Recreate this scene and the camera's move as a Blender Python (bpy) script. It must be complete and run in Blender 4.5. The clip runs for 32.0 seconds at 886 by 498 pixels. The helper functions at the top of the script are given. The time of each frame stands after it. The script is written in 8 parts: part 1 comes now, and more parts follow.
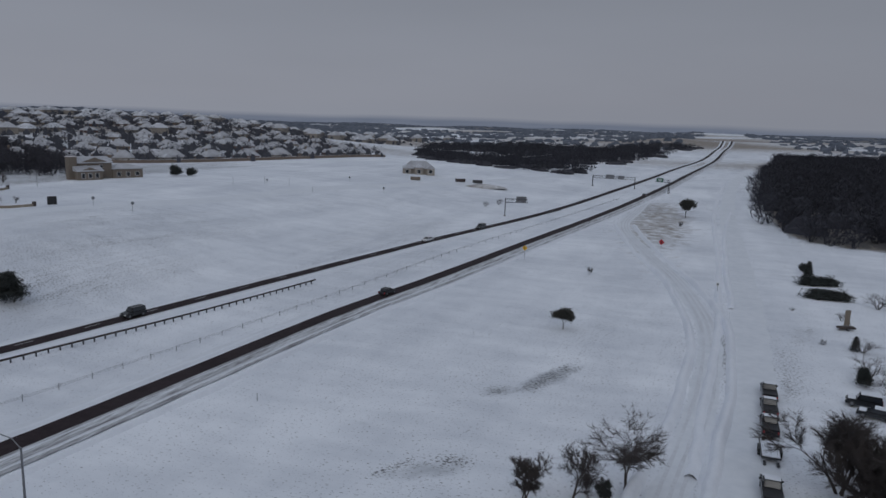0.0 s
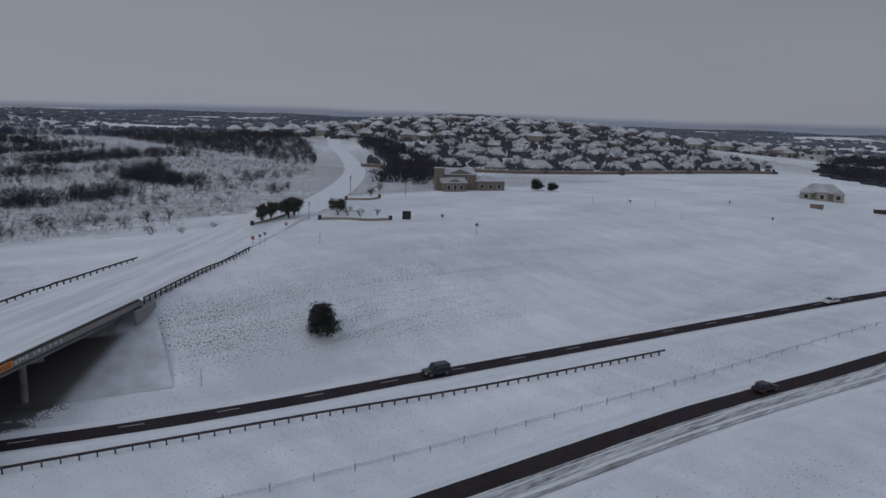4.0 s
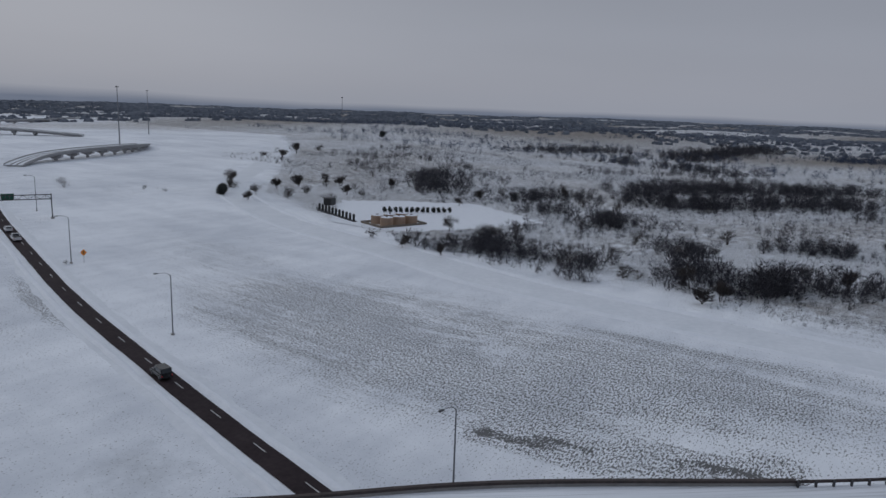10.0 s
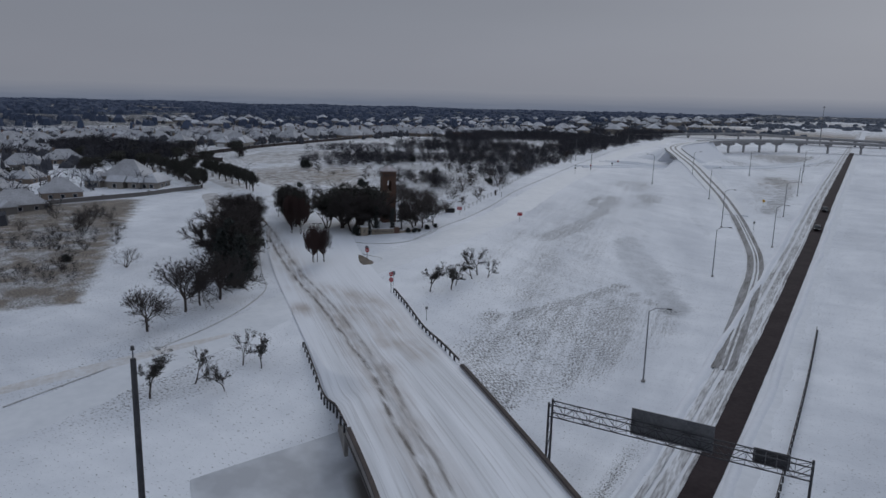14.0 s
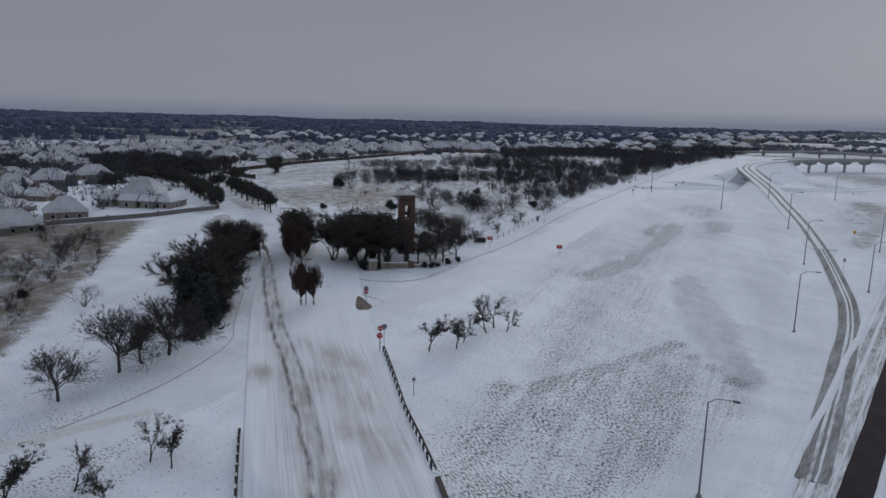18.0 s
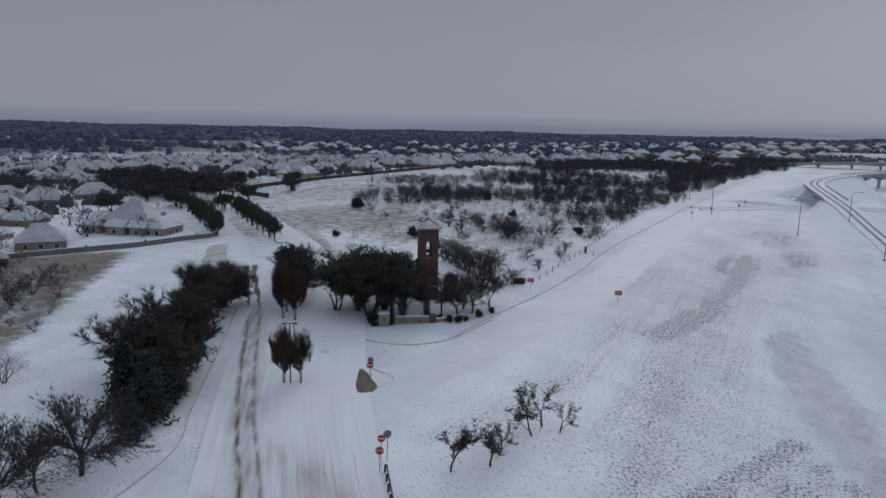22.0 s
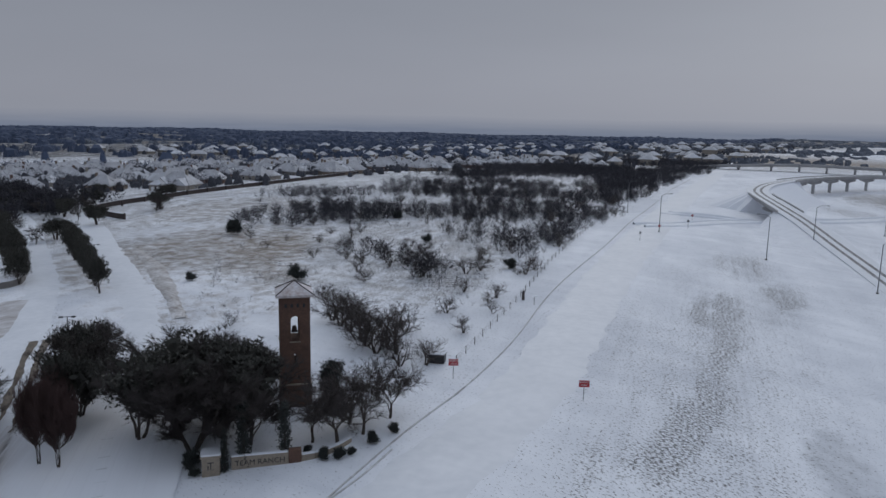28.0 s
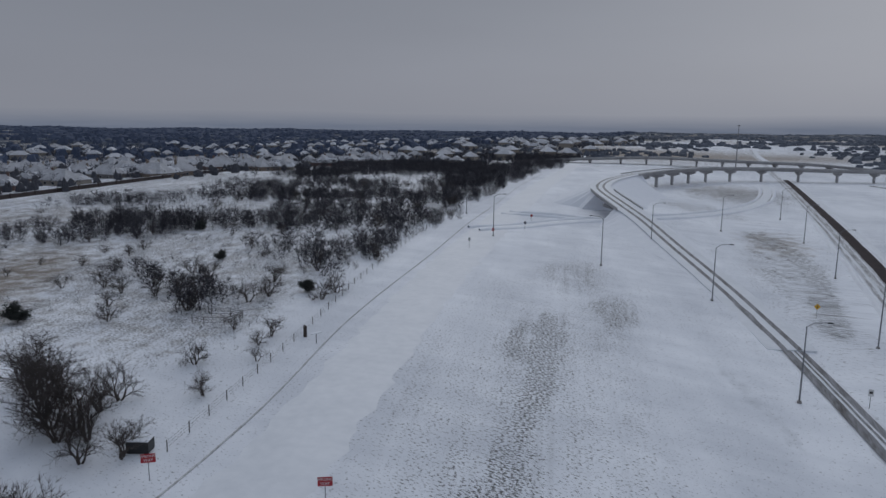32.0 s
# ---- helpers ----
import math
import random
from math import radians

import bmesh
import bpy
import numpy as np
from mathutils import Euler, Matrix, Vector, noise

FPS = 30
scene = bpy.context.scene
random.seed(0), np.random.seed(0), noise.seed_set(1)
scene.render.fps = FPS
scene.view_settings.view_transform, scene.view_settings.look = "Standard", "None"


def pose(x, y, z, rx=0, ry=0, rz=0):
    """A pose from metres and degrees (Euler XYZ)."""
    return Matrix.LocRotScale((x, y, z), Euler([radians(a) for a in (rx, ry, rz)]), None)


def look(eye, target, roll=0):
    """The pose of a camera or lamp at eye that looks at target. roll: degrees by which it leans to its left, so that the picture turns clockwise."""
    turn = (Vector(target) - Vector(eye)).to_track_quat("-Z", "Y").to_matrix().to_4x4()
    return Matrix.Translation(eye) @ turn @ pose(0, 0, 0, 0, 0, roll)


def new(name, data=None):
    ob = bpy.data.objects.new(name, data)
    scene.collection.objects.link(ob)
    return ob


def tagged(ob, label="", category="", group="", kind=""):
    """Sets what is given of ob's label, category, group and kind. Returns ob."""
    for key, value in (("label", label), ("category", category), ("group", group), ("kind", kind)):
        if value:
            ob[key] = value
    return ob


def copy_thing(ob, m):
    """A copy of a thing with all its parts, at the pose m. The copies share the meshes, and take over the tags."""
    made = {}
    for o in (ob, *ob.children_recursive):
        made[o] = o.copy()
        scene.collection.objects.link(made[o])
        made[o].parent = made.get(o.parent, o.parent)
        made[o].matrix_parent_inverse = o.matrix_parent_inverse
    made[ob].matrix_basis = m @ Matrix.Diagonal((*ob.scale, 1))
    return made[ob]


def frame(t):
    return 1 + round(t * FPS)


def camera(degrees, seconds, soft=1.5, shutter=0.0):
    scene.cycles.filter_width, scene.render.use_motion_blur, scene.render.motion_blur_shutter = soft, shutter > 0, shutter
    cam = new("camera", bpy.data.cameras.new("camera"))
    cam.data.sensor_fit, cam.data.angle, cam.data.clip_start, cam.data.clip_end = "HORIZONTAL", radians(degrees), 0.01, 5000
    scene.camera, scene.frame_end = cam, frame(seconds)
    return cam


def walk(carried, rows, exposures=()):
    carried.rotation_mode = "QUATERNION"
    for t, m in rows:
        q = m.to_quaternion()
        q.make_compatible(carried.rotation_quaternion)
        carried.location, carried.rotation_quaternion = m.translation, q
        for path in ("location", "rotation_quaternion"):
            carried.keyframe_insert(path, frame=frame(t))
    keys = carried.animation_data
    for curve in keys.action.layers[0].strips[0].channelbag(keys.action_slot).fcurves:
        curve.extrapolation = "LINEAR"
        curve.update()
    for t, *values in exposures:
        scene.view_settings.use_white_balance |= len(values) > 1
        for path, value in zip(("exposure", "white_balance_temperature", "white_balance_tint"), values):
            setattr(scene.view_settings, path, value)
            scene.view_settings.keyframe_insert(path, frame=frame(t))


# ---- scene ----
cam = camera(63.6, 32.0)
METRES, EYE, TILT, LEAN, TURN = 270.0, 38.0, -2.44, -1.57, 20.5
ROWS = [
    (0.0, 0.0, 0.0, 0.0, 0.01, -7.71, -0.1),
    (0.5, -0.0, 0.0163, 0.0014, 0.67, -7.68, -0.16),
    (1.0, -0.0004, 0.032, 0.0033, 1.59, -7.66, -0.22),
    (1.5, -0.0012, 0.0481, 0.005, 3.6, -7.64, -0.34),
    (2.0, -0.0026, 0.0643, 0.0069, 6.51, -7.61, -0.49),
    (2.5, -0.0044, 0.0806, 0.0091, 10.99, -7.61, -0.73),
    (3.0, -0.0067, 0.0972, 0.0111, 16.78, -7.61, -1.02),
    (3.5, -0.0099, 0.1139, 0.0136, 23.09, -7.64, -1.33),
    (5.5, -0.0338, 0.1821, 0.024, 50.21, -8.03, -2.9),
    (6.0, -0.0433, 0.198, 0.0267, 57.92, -8.25, -3.29),
    (6.5, -0.0545, 0.2128, 0.0293, 66.02, -8.52, -3.66),
    (7.0, -0.0676, 0.2262, 0.0312, 74.21, -8.85, -4.0),
    (7.5, -0.0818, 0.2378, 0.0334, 82.77, -9.25, -4.28),
    (8.0, -0.0975, 0.2475, 0.0354, 91.53, -9.68, -4.49),
    (8.5, -0.113, 0.2564, 0.0371, 97.76, -10.0, -4.57),
    (9.0, -0.1282, 0.2622, 0.0382, 100.34, -10.08, -4.57),
    (9.5, -0.144, 0.2661, 0.0389, 102.94, -10.13, -4.66),
    (10.0, -0.1599, 0.2685, 0.0397, 105.37, -10.18, -4.69),
    (10.5, -0.1767, 0.2678, 0.0398, 111.57, -10.46, -4.75),
    (11.0, -0.1945, 0.2666, 0.04, 122.52, -11.07, -4.74),
    (11.5, -0.2117, 0.2635, 0.04, 133.56, -11.64, -4.63),
    (12.0, -0.2269, 0.258, 0.0399, 144.65, -12.24, -4.52),
    (12.5, -0.2412, 0.2512, 0.0397, 155.95, -12.89, -4.15),
    (13.0, -0.2538, 0.2413, 0.0388, 167.25, -13.44, -3.7),
    (13.5, -0.2641, 0.2311, 0.0391, 178.55, -13.94, -3.19),
    (14.0, -0.2733, 0.2187, 0.0385, 189.5, -14.27, -2.61),
    (14.5, -0.2814, 0.207, 0.0384, 191.49, -14.28, -2.55),
    (16.5, -0.2915, 0.1565, 0.0363, 192.48, -13.82, -2.7),
    (17.0, -0.2914, 0.1426, 0.0355, 193.08, -13.63, -2.65),
    (17.5, -0.2905, 0.1284, 0.0347, 193.82, -13.47, -2.56),
    (18.0, -0.2889, 0.1144, 0.0341, 194.72, -13.32, -2.48),
    (18.5, -0.2867, 0.1001, 0.0338, 195.7, -13.21, -2.37),
    (19.0, -0.2839, 0.0854, 0.0333, 196.75, -13.11, -2.29),
    (19.5, -0.2809, 0.071, 0.0331, 197.16, -13.0, -2.22),
    (20.0, -0.2774, 0.0566, 0.0329, 197.14, -12.9, -2.19),
    (20.5, -0.2734, 0.0421, 0.0326, 197.13, -12.81, -2.16),
    (21.0, -0.2692, 0.0276, 0.0324, 197.14, -12.77, -2.13),
    (21.5, -0.2647, 0.0132, 0.0321, 197.14, -12.71, -2.1),
    (22.0, -0.26, -0.0014, 0.0319, 197.26, -12.65, -2.08),
    (22.5, -0.2551, -0.016, 0.0318, 197.42, -12.6, -2.05),
    (23.0, -0.2501, -0.0303, 0.0316, 197.58, -12.55, -2.04),
    (23.5, -0.2452, -0.0446, 0.0314, 197.58, -12.51, -2.02),
    (24.0, -0.2401, -0.0589, 0.0312, 197.06, -12.47, -2.01),
    (24.5, -0.2354, -0.0732, 0.031, 196.47, -12.45, -2.02),
    (25.0, -0.231, -0.0876, 0.0307, 195.88, -12.44, -2.0),
    (25.5, -0.2274, -0.1023, 0.0305, 195.21, -12.42, -2.02),
    (27.5, -0.2244, -0.1609, 0.0283, 191.47, -12.35, -2.22),
    (28.0, -0.227, -0.1749, 0.0274, 190.56, -12.34, -2.27),
    (28.5, -0.2305, -0.1885, 0.0266, 189.68, -12.34, -2.3),
    (29.0, -0.2349, -0.2021, 0.0259, 188.99, -12.36, -2.28),
    (29.5, -0.2404, -0.2154, 0.0255, 187.27, -12.34, -2.23),
    (30.0, -0.2462, -0.2282, 0.0253, 184.2, -12.29, -2.22),
    (30.5, -0.2526, -0.2408, 0.0254, 181.1, -12.24, -2.24),
    (31.0, -0.2593, -0.2534, 0.0253, 180.35, -12.24, -2.26),
    (31.5, -0.2668, -0.2658, 0.0253, 180.34, -12.26, -2.26),
    (32.0, -0.2745, -0.2782, 0.025, 180.34, -12.29, -2.3),
]
walk(cam, [(t, pose(0, 0, EYE, TILT, LEAN, TURN) @ pose(METRES * x, METRES * y, METRES * z, 90 + pitch, roll, yaw)) for t, x, y, z, yaw, pitch, roll in ROWS],
     exposures=((0, -0.06), (3, -0.13), (6, 0.06), (7.2, 0.13), (9, 0.11), (11, -0.13), (12, -0.29), (13, -0.24), (14.5, 0.08), (19, 0.15), (23, 0.25), (28, 0.28), (30, 0.09), (32, 0.03)))

# ---- sky and light: a grey winter overcast ----
world = bpy.data.worlds.new("overcast")
scene.world = world
world.use_nodes = True
wn = world.node_tree
wn.nodes.clear()
sky = wn.nodes.new("ShaderNodeTexSky")
sky.sky_type, sky.sun_disc = "NISHITA", False
sky.sun_elevation, sky.sun_rotation = radians(32), radians(200)
sky.air_density, sky.dust_density, sky.ozone_density = 1.5, 4.0, 1.0
grey = wn.nodes.new("ShaderNodeHueSaturation")
grey.inputs["Saturation"].default_value, grey.inputs["Value"].default_value = 0.2, 0.055
wc = wn.nodes.new("ShaderNodeTexCoord")
sep = wn.nodes.new("ShaderNodeSeparateXYZ")
ramp = wn.nodes.new("ShaderNodeValToRGB")
cr = ramp.color_ramp
cr.elements[0].position, cr.elements[0].color = 0.0, (0.355, 0.38, 0.45, 1)
cr.elements[1].position, cr.elements[1].color = 1.0, (0.58, 0.66, 0.80, 1)
for pos, col in ((0.03, (0.355, 0.376, 0.443, 1)), (0.1, (0.332, 0.357, 0.426, 1)), (0.2, (0.284, 0.311, 0.376, 1)), (0.45, (0.335, 0.38, 0.462, 1))):
    e = cr.elements.new(pos)
    e.color = col
clouds = wn.nodes.new("ShaderNodeTexNoise")
clouds.inputs["Scale"].default_value, clouds.inputs["Detail"].default_value = 2.2, 3
cmap = wn.nodes.new("ShaderNodeMapping")
cmap.inputs["Scale"].default_value = (1, 1, 5)
cmul = wn.nodes.new("ShaderNodeMapRange")
cmul.inputs["To Min"].default_value, cmul.inputs["To Max"].default_value = 0.93, 1.07
mul = wn.nodes.new("ShaderNodeMix")
mul.data_type, mul.blend_type = "RGBA", "MULTIPLY"
mul.inputs[0].default_value = 1
mixs = wn.nodes.new("ShaderNodeMix")
mixs.data_type = "RGBA"
mixs.inputs[0].default_value = 0.88
# the cloud is thinner, and so lighter, towards the north-west
lean, thin = wn.nodes.new("ShaderNodeVectorMath"), wn.nodes.new("ShaderNodeMapRange")
lean.operation = "DOT_PRODUCT"
lean.inputs[1].default_value = (-0.95, -0.08, 0)
thin.inputs["From Min"].default_value, thin.inputs["To Min"].default_value, thin.inputs["To Max"].default_value = -1, 0.88, 1.17
tone = wn.nodes.new("ShaderNodeMix")
tone.data_type, tone.blend_type = "RGBA", "MULTIPLY"
tone.inputs[0].default_value = 1
bg = wn.nodes.new("ShaderNodeBackground")
bg.inputs["Strength"].default_value = 0.74
wo = wn.nodes.new("ShaderNodeOutputWorld")
for a, b in ((sky.outputs[0], grey.inputs["Color"]), (wc.outputs["Generated"], sep.inputs[0]), (sep.outputs["Z"], ramp.inputs[0]),
             (wc.outputs["Generated"], cmap.inputs[0]), (cmap.outputs[0], clouds.inputs["Vector"]), (clouds.outputs[0], cmul.inputs[0]),
             (ramp.outputs[0], mul.inputs[6]), (cmul.outputs[0], mul.inputs[7]), (grey.outputs[0], mixs.inputs[6]), (mul.outputs[2], mixs.inputs[7]),
             (wc.outputs["Generated"], lean.inputs[0]), (lean.outputs["Value"], thin.inputs[0]), (mixs.outputs[2], tone.inputs[6]), (thin.outputs[0], tone.inputs[7]), (tone.outputs[2], bg.inputs["Color"]), (bg.outputs[0], wo.inputs[0])):
    wn.links.new(a, b)
sun = new("sun", bpy.data.lights.new("sun", "SUN"))
sun.data.energy, sun.data.angle, sun.data.color = 0.40, radians(25), (1.0, 0.98, 0.95)
sun.matrix_world = look((60, -160, 110), (0, 0, 0))

# ---- materials ----
def mat(name, c1, c2=None, scale=3.0, rough=0.8, bump=0.0, metal=0.0, fine=6.0, stretch=(1, 1, 1), per_object=0.0, coords="Object"):
    """A surface of two tones, mottled at two scales, with grain."""
    m = bpy.data.materials.new(name)
    m.use_nodes = True
    t, nodes = m.node_tree, m.node_tree.nodes
    b = nodes["Principled BSDF"]
    b.inputs["Roughness"].default_value, b.inputs["Metallic"].default_value = rough, metal
    tc, mp = nodes.new("ShaderNodeTexCoord"), nodes.new("ShaderNodeMapping")
    mp.inputs["Scale"].default_value = stretch
    t.links.new(tc.outputs[coords], mp.inputs[0])
    n1, n2 = nodes.new("ShaderNodeTexNoise"), nodes.new("ShaderNodeTexNoise")
    n1.inputs["Scale"].default_value, n1.inputs["Detail"].default_value = scale * 0.3, 4
    n2.inputs["Scale"].default_value, n2.inputs["Detail"].default_value = scale * fine * 0.3, 5
    for n in (n1, n2):
        t.links.new(mp.outputs[0], n.inputs["Vector"])
    add = nodes.new("ShaderNodeMath")
    add.operation = "ADD"
    t.links.new(n1.outputs[0], add.inputs[0]), t.links.new(n2.outputs[0], add.inputs[1])
    last = add.outputs[0]
    if per_object:
        info, mad = nodes.new("ShaderNodeObjectInfo"), nodes.new("ShaderNodeMath")
        mad.operation = "MULTIPLY_ADD"
        mad.inputs[1].default_value = per_object
        t.links.new(info.outputs["Random"], mad.inputs[0]), t.links.new(last, mad.inputs[2])
        last = mad.outputs[0]
    rng = nodes.new("ShaderNodeMapRange")
    rng.inputs["From Min"].default_value, rng.inputs["From Max"].default_value = 0.7, 1.3 + per_object
    t.links.new(last, rng.inputs[0])
    mix = nodes.new("ShaderNodeMix")
    mix.data_type = "RGBA"
    mix.inputs[6].default_value, mix.inputs[7].default_value = (*c1, 1), (*(c2 or [0.75 * v for v in c1]), 1)
    t.links.new(rng.outputs[0], mix.inputs[0]), t.links.new(mix.outputs[2], b.inputs["Base Color"])
    if bump:
        bp = nodes.new("ShaderNodeBump")
        bp.inputs["Strength"].default_value, bp.inputs["Distance"].default_value = bump, 0.05
        t.links.new(n2.outputs[0], bp.inputs["Height"]), t.links.new(bp.outputs[0], b.inputs["Normal"])
    return m


SNOW = (0.80, 0.82, 0.87)


def snow_land():
    """Wind-blown snow over mown winter grass; the attribute 'grass' says how much of the stubble pokes through, 'bare' how thin the cover is."""
    m = bpy.data.materials.new("snow_over_grass")
    m.use_nodes = True
    t, nodes = m.node_tree, m.node_tree.nodes
    b = nodes["Principled BSDF"]
    b.inputs["Roughness"].default_value = 0.75
    geo = nodes.new("ShaderNodeNewGeometry")

    lay = nodes.new("ShaderNodeAttribute")
    lay.attribute_name = "lay"

    def noise_at(scale, stretch, detail=4, rough=0.55, along=None):
        mp, n = nodes.new("ShaderNodeMapping"), nodes.new("ShaderNodeTexNoise")
        mp.inputs["Scale"].default_value = stretch
        n.inputs["Scale"].default_value, n.inputs["Detail"].default_value, n.inputs["Roughness"].default_value = scale, detail, rough
        t.links.new(along or geo.outputs["Position"], mp.inputs[0]), t.links.new(mp.outputs[0], n.inputs["Vector"])
        return n.outputs[0]

    def math(op, a, c):
        n = nodes.new("ShaderNodeMath")
        n.operation = op
        for i, v in enumerate((a, c)):
            if isinstance(v, (int, float)):
                n.inputs[i].default_value = v
            else:
                t.links.new(v, n.inputs[i])
        return n.outputs[0]

    def span(v, lo, hi):
        n = nodes.new("ShaderNodeMapRange")
        n.inputs["From Min"].default_value, n.inputs["From Max"].default_value = lo, hi
        t.links.new(v, n.inputs[0])
        return n.outputs[0]

    def mixed(f, a, c):
        n = nodes.new("ShaderNodeMix")
        n.data_type = "RGBA"
        t.links.new(f, n.inputs[0])
        for i, v in ((6, a), (7, c)):
            if isinstance(v, tuple):
                n.inputs[i].default_value = (*v, 1)
            else:
                t.links.new(v, n.inputs[i])
        return n.outputs[2]

    att, att2, att3 = (nodes.new("ShaderNodeAttribute") for _ in range(3))
    att.attribute_name, att2.attribute_name, att3.attribute_name = "grass", "bare", "ice"
    tuft = noise_at(4.2, (1, 0.8, 1), 3, 0.6)
    speck = noise_at(3.7, (0.62, 1, 1), 3, 0.62, lay.outputs["Vector"])
    rows = noise_at(0.5, (1, 0.035, 1), 2, 0.5, lay.outputs["Vector"])
    blot = noise_at(0.3, (1, 1, 1), 5, 0.65)
    patch = noise_at(0.055, (1.7, 0.5, 1), 6, 0.62, lay.outputs["Vector"])
    drift = noise_at(0.16, (0.5, 1.4, 1), 5)
    broad = noise_at(0.02, (1, 1, 1), 4)
    grain = noise_at(2.6, (1, 0.8, 1), 4)
    uneven = math("ADD", math("ADD", math("MULTIPLY", rows, 1.25), math("MULTIPLY", patch, 2.4)), math("MULTIPLY", blot, 1.5))
    dense = math("MULTIPLY", att.outputs["Fac"], math("MAXIMUM", math("SUBTRACT", uneven, 1.55), 0.12))
    dense = math("ADD", math("MINIMUM", dense, 0.58), math("MAXIMUM", math("SUBTRACT", dense, 1.4), 0.0))
    fac = math("MULTIPLY", span(math("ADD", speck, math("MULTIPLY", dense, 0.29)), 0.635, 0.74), 0.92)
    thin = span(math("ADD", math("ADD", math("MULTIPLY", blot, 0.7), math("MULTIPLY", tuft, 0.3)), math("MULTIPLY", att2.outputs["Fac"], 0.44)), 0.66, 0.92)
    sweep_ = noise_at(0.09, (1.0, 0.22, 1), 6, 0.6, lay.outputs["Vector"])
    snow = mixed(span(math("ADD", math("ADD", math("MULTIPLY", drift, 0.6), broad), math("MULTIPLY", sweep_, 0.8)), 0.98, 1.42), (0.86, 0.88, 0.925), (0.64, 0.665, 0.72))
    stalk = mixed(grain, (0.082, 0.078, 0.076), (0.042, 0.040, 0.040))
    soil = mixed(tuft, (0.165, 0.13, 0.102), (0.33, 0.285, 0.24))
    # grey stipple: painted shade of small snow relief, with faint stubble tips
    relief_stipple = math("MULTIPLY", span(math("ADD", math("MULTIPLY", speck, 0.7), math("MULTIPLY", tuft, 0.3)), 0.50, 0.64), span(math("ADD", patch, math("MULTIPLY", att.outputs["Fac"], 0.6)), 0.58, 0.86))
    snow = mixed(math("MULTIPLY", relief_stipple, 0.42), snow, (0.47, 0.485, 0.52))
    lines = noise_at(0.8, (1, 0.02, 1), 2, 0.5, lay.outputs["Vector"])
    snow = mixed(math("MULTIPLY", span(lines, 0.50, 0.62), math("MULTIPLY", span(att.outputs["Fac"], 0.15, 0.45), 0.34)), snow, (0.50, 0.515, 0.55))
    icy = span(math("ADD", math("ADD", math("MULTIPLY", blot, 0.6), math("MULTIPLY", patch, 0.6)), att3.outputs["Fac"]), 0.92, 1.28)
    snow = mixed(icy, snow, (0.50, 0.52, 0.56))
    col = mixed(thin, snow, soil)
    col = mixed(fac, col, stalk)
    t.links.new(col, b.inputs["Base Color"])
    bp = nodes.new("ShaderNodeBump")
    bp.inputs["Strength"].default_value, bp.inputs["Distance"].default_value = 0.38, 0.5
    t.links.new(math("ADD", math("MULTIPLY", drift, 0.4), math("ADD", math("MULTIPLY", grain, 0.16), math("MULTIPLY", blot, 0.35))), bp.inputs["Height"])
    t.links.new(bp.outputs[0], b.inputs["Normal"])
    return m


M_LAND = snow_land()
M_SNOW = mat("snow", SNOW, (0.72, 0.745, 0.80), 1.5, 0.7, 0.25)
M_ROADSNOW = mat("packed_snow", (0.76, 0.78, 0.825), (0.66, 0.685, 0.73), 0.5, 0.6, 0.15, stretch=(1, 1, 1), coords="Object")
ASPHALT_GLOSS = 0.15
M_ASPHALT = mat("wet_asphalt", (0.023, 0.0155, 0.018), (0.044, 0.032, 0.035), 0.8, 0.8, 0.2)
M_ASPHALT.node_tree.nodes["Principled BSDF"].inputs["Specular IOR Level"].default_value = ASPHALT_GLOSS
M_SLUSH = mat("slush", (0.16, 0.15, 0.155), (0.5, 0.51, 0.54), 0.9, 0.5, 0.3, fine=9)
M_STREAK = mat("streaky_slush", (0.11, 0.10, 0.105), (0.76, 0.78, 0.82), 3.0, 0.6, 0.3, fine=5, stretch=(1, 0.10, 1))
M_DIRTY = mat("dirty_snow", (0.20, 0.17, 0.15), (0.70, 0.70, 0.72), 0.7, 0.6, 0.3, fine=8)
M_TRACK = mat("rutted_snow", (0.59, 0.60, 0.635), (0.72, 0.74, 0.785), 0.6, 0.6, 0.2, fine=9)
M_TURF = mat("winter_turf", (0.06, 0.047, 0.035), (0.21, 0.175, 0.145), 1.6, 0.85, 0.3, fine=7)
M_SMEAR = mat("sandy_snow", (0.57, 0.54, 0.52), (0.73, 0.74, 0.77), 0.6, 0.6, 0.2, fine=8)
M_PAINT = mat("road_paint", (0.62, 0.62, 0.62), (0.42, 0.42, 0.43), 2, 0.6)
M_KERB = mat("kerb_concrete", (0.34, 0.335, 0.335), (0.66, 0.67, 0.69), 1.2, 0.8, 0.2, fine=9)
M_HAZE = bpy.data.materials.new("painted_haze_hills")
M_CONC = mat("weathered_concrete", (0.30, 0.285, 0.27), (0.19, 0.18, 0.175), 0.8, 0.85, 0.2)
M_DARKCONC = mat("stained_concrete", (0.10, 0.092, 0.09), (0.055, 0.05, 0.05), 0.8, 0.85, 0.2)
M_STEEL = mat("galvanised_steel", (0.24, 0.245, 0.26), (0.15, 0.155, 0.17), 2, 0.5, 0.05, 0.6)
M_DARKSTEEL = mat("weathered_dark_steel", (0.075, 0.075, 0.082), (0.04, 0.04, 0.045), 2, 0.6, 0.05, 0.3)
M_RUST = mat("rusted_steel", (0.075, 0.055, 0.05), (0.035, 0.028, 0.028), 2, 0.8, 0.2)
M_GREEN = mat("green_sign_sheet", (0.012, 0.13, 0.075), (0.01, 0.10, 0.06), 2, 0.5)
M_RED = mat("red_sign_sheet", (0.42, 0.02, 0.03), (0.34, 0.015, 0.025), 2, 0.5)
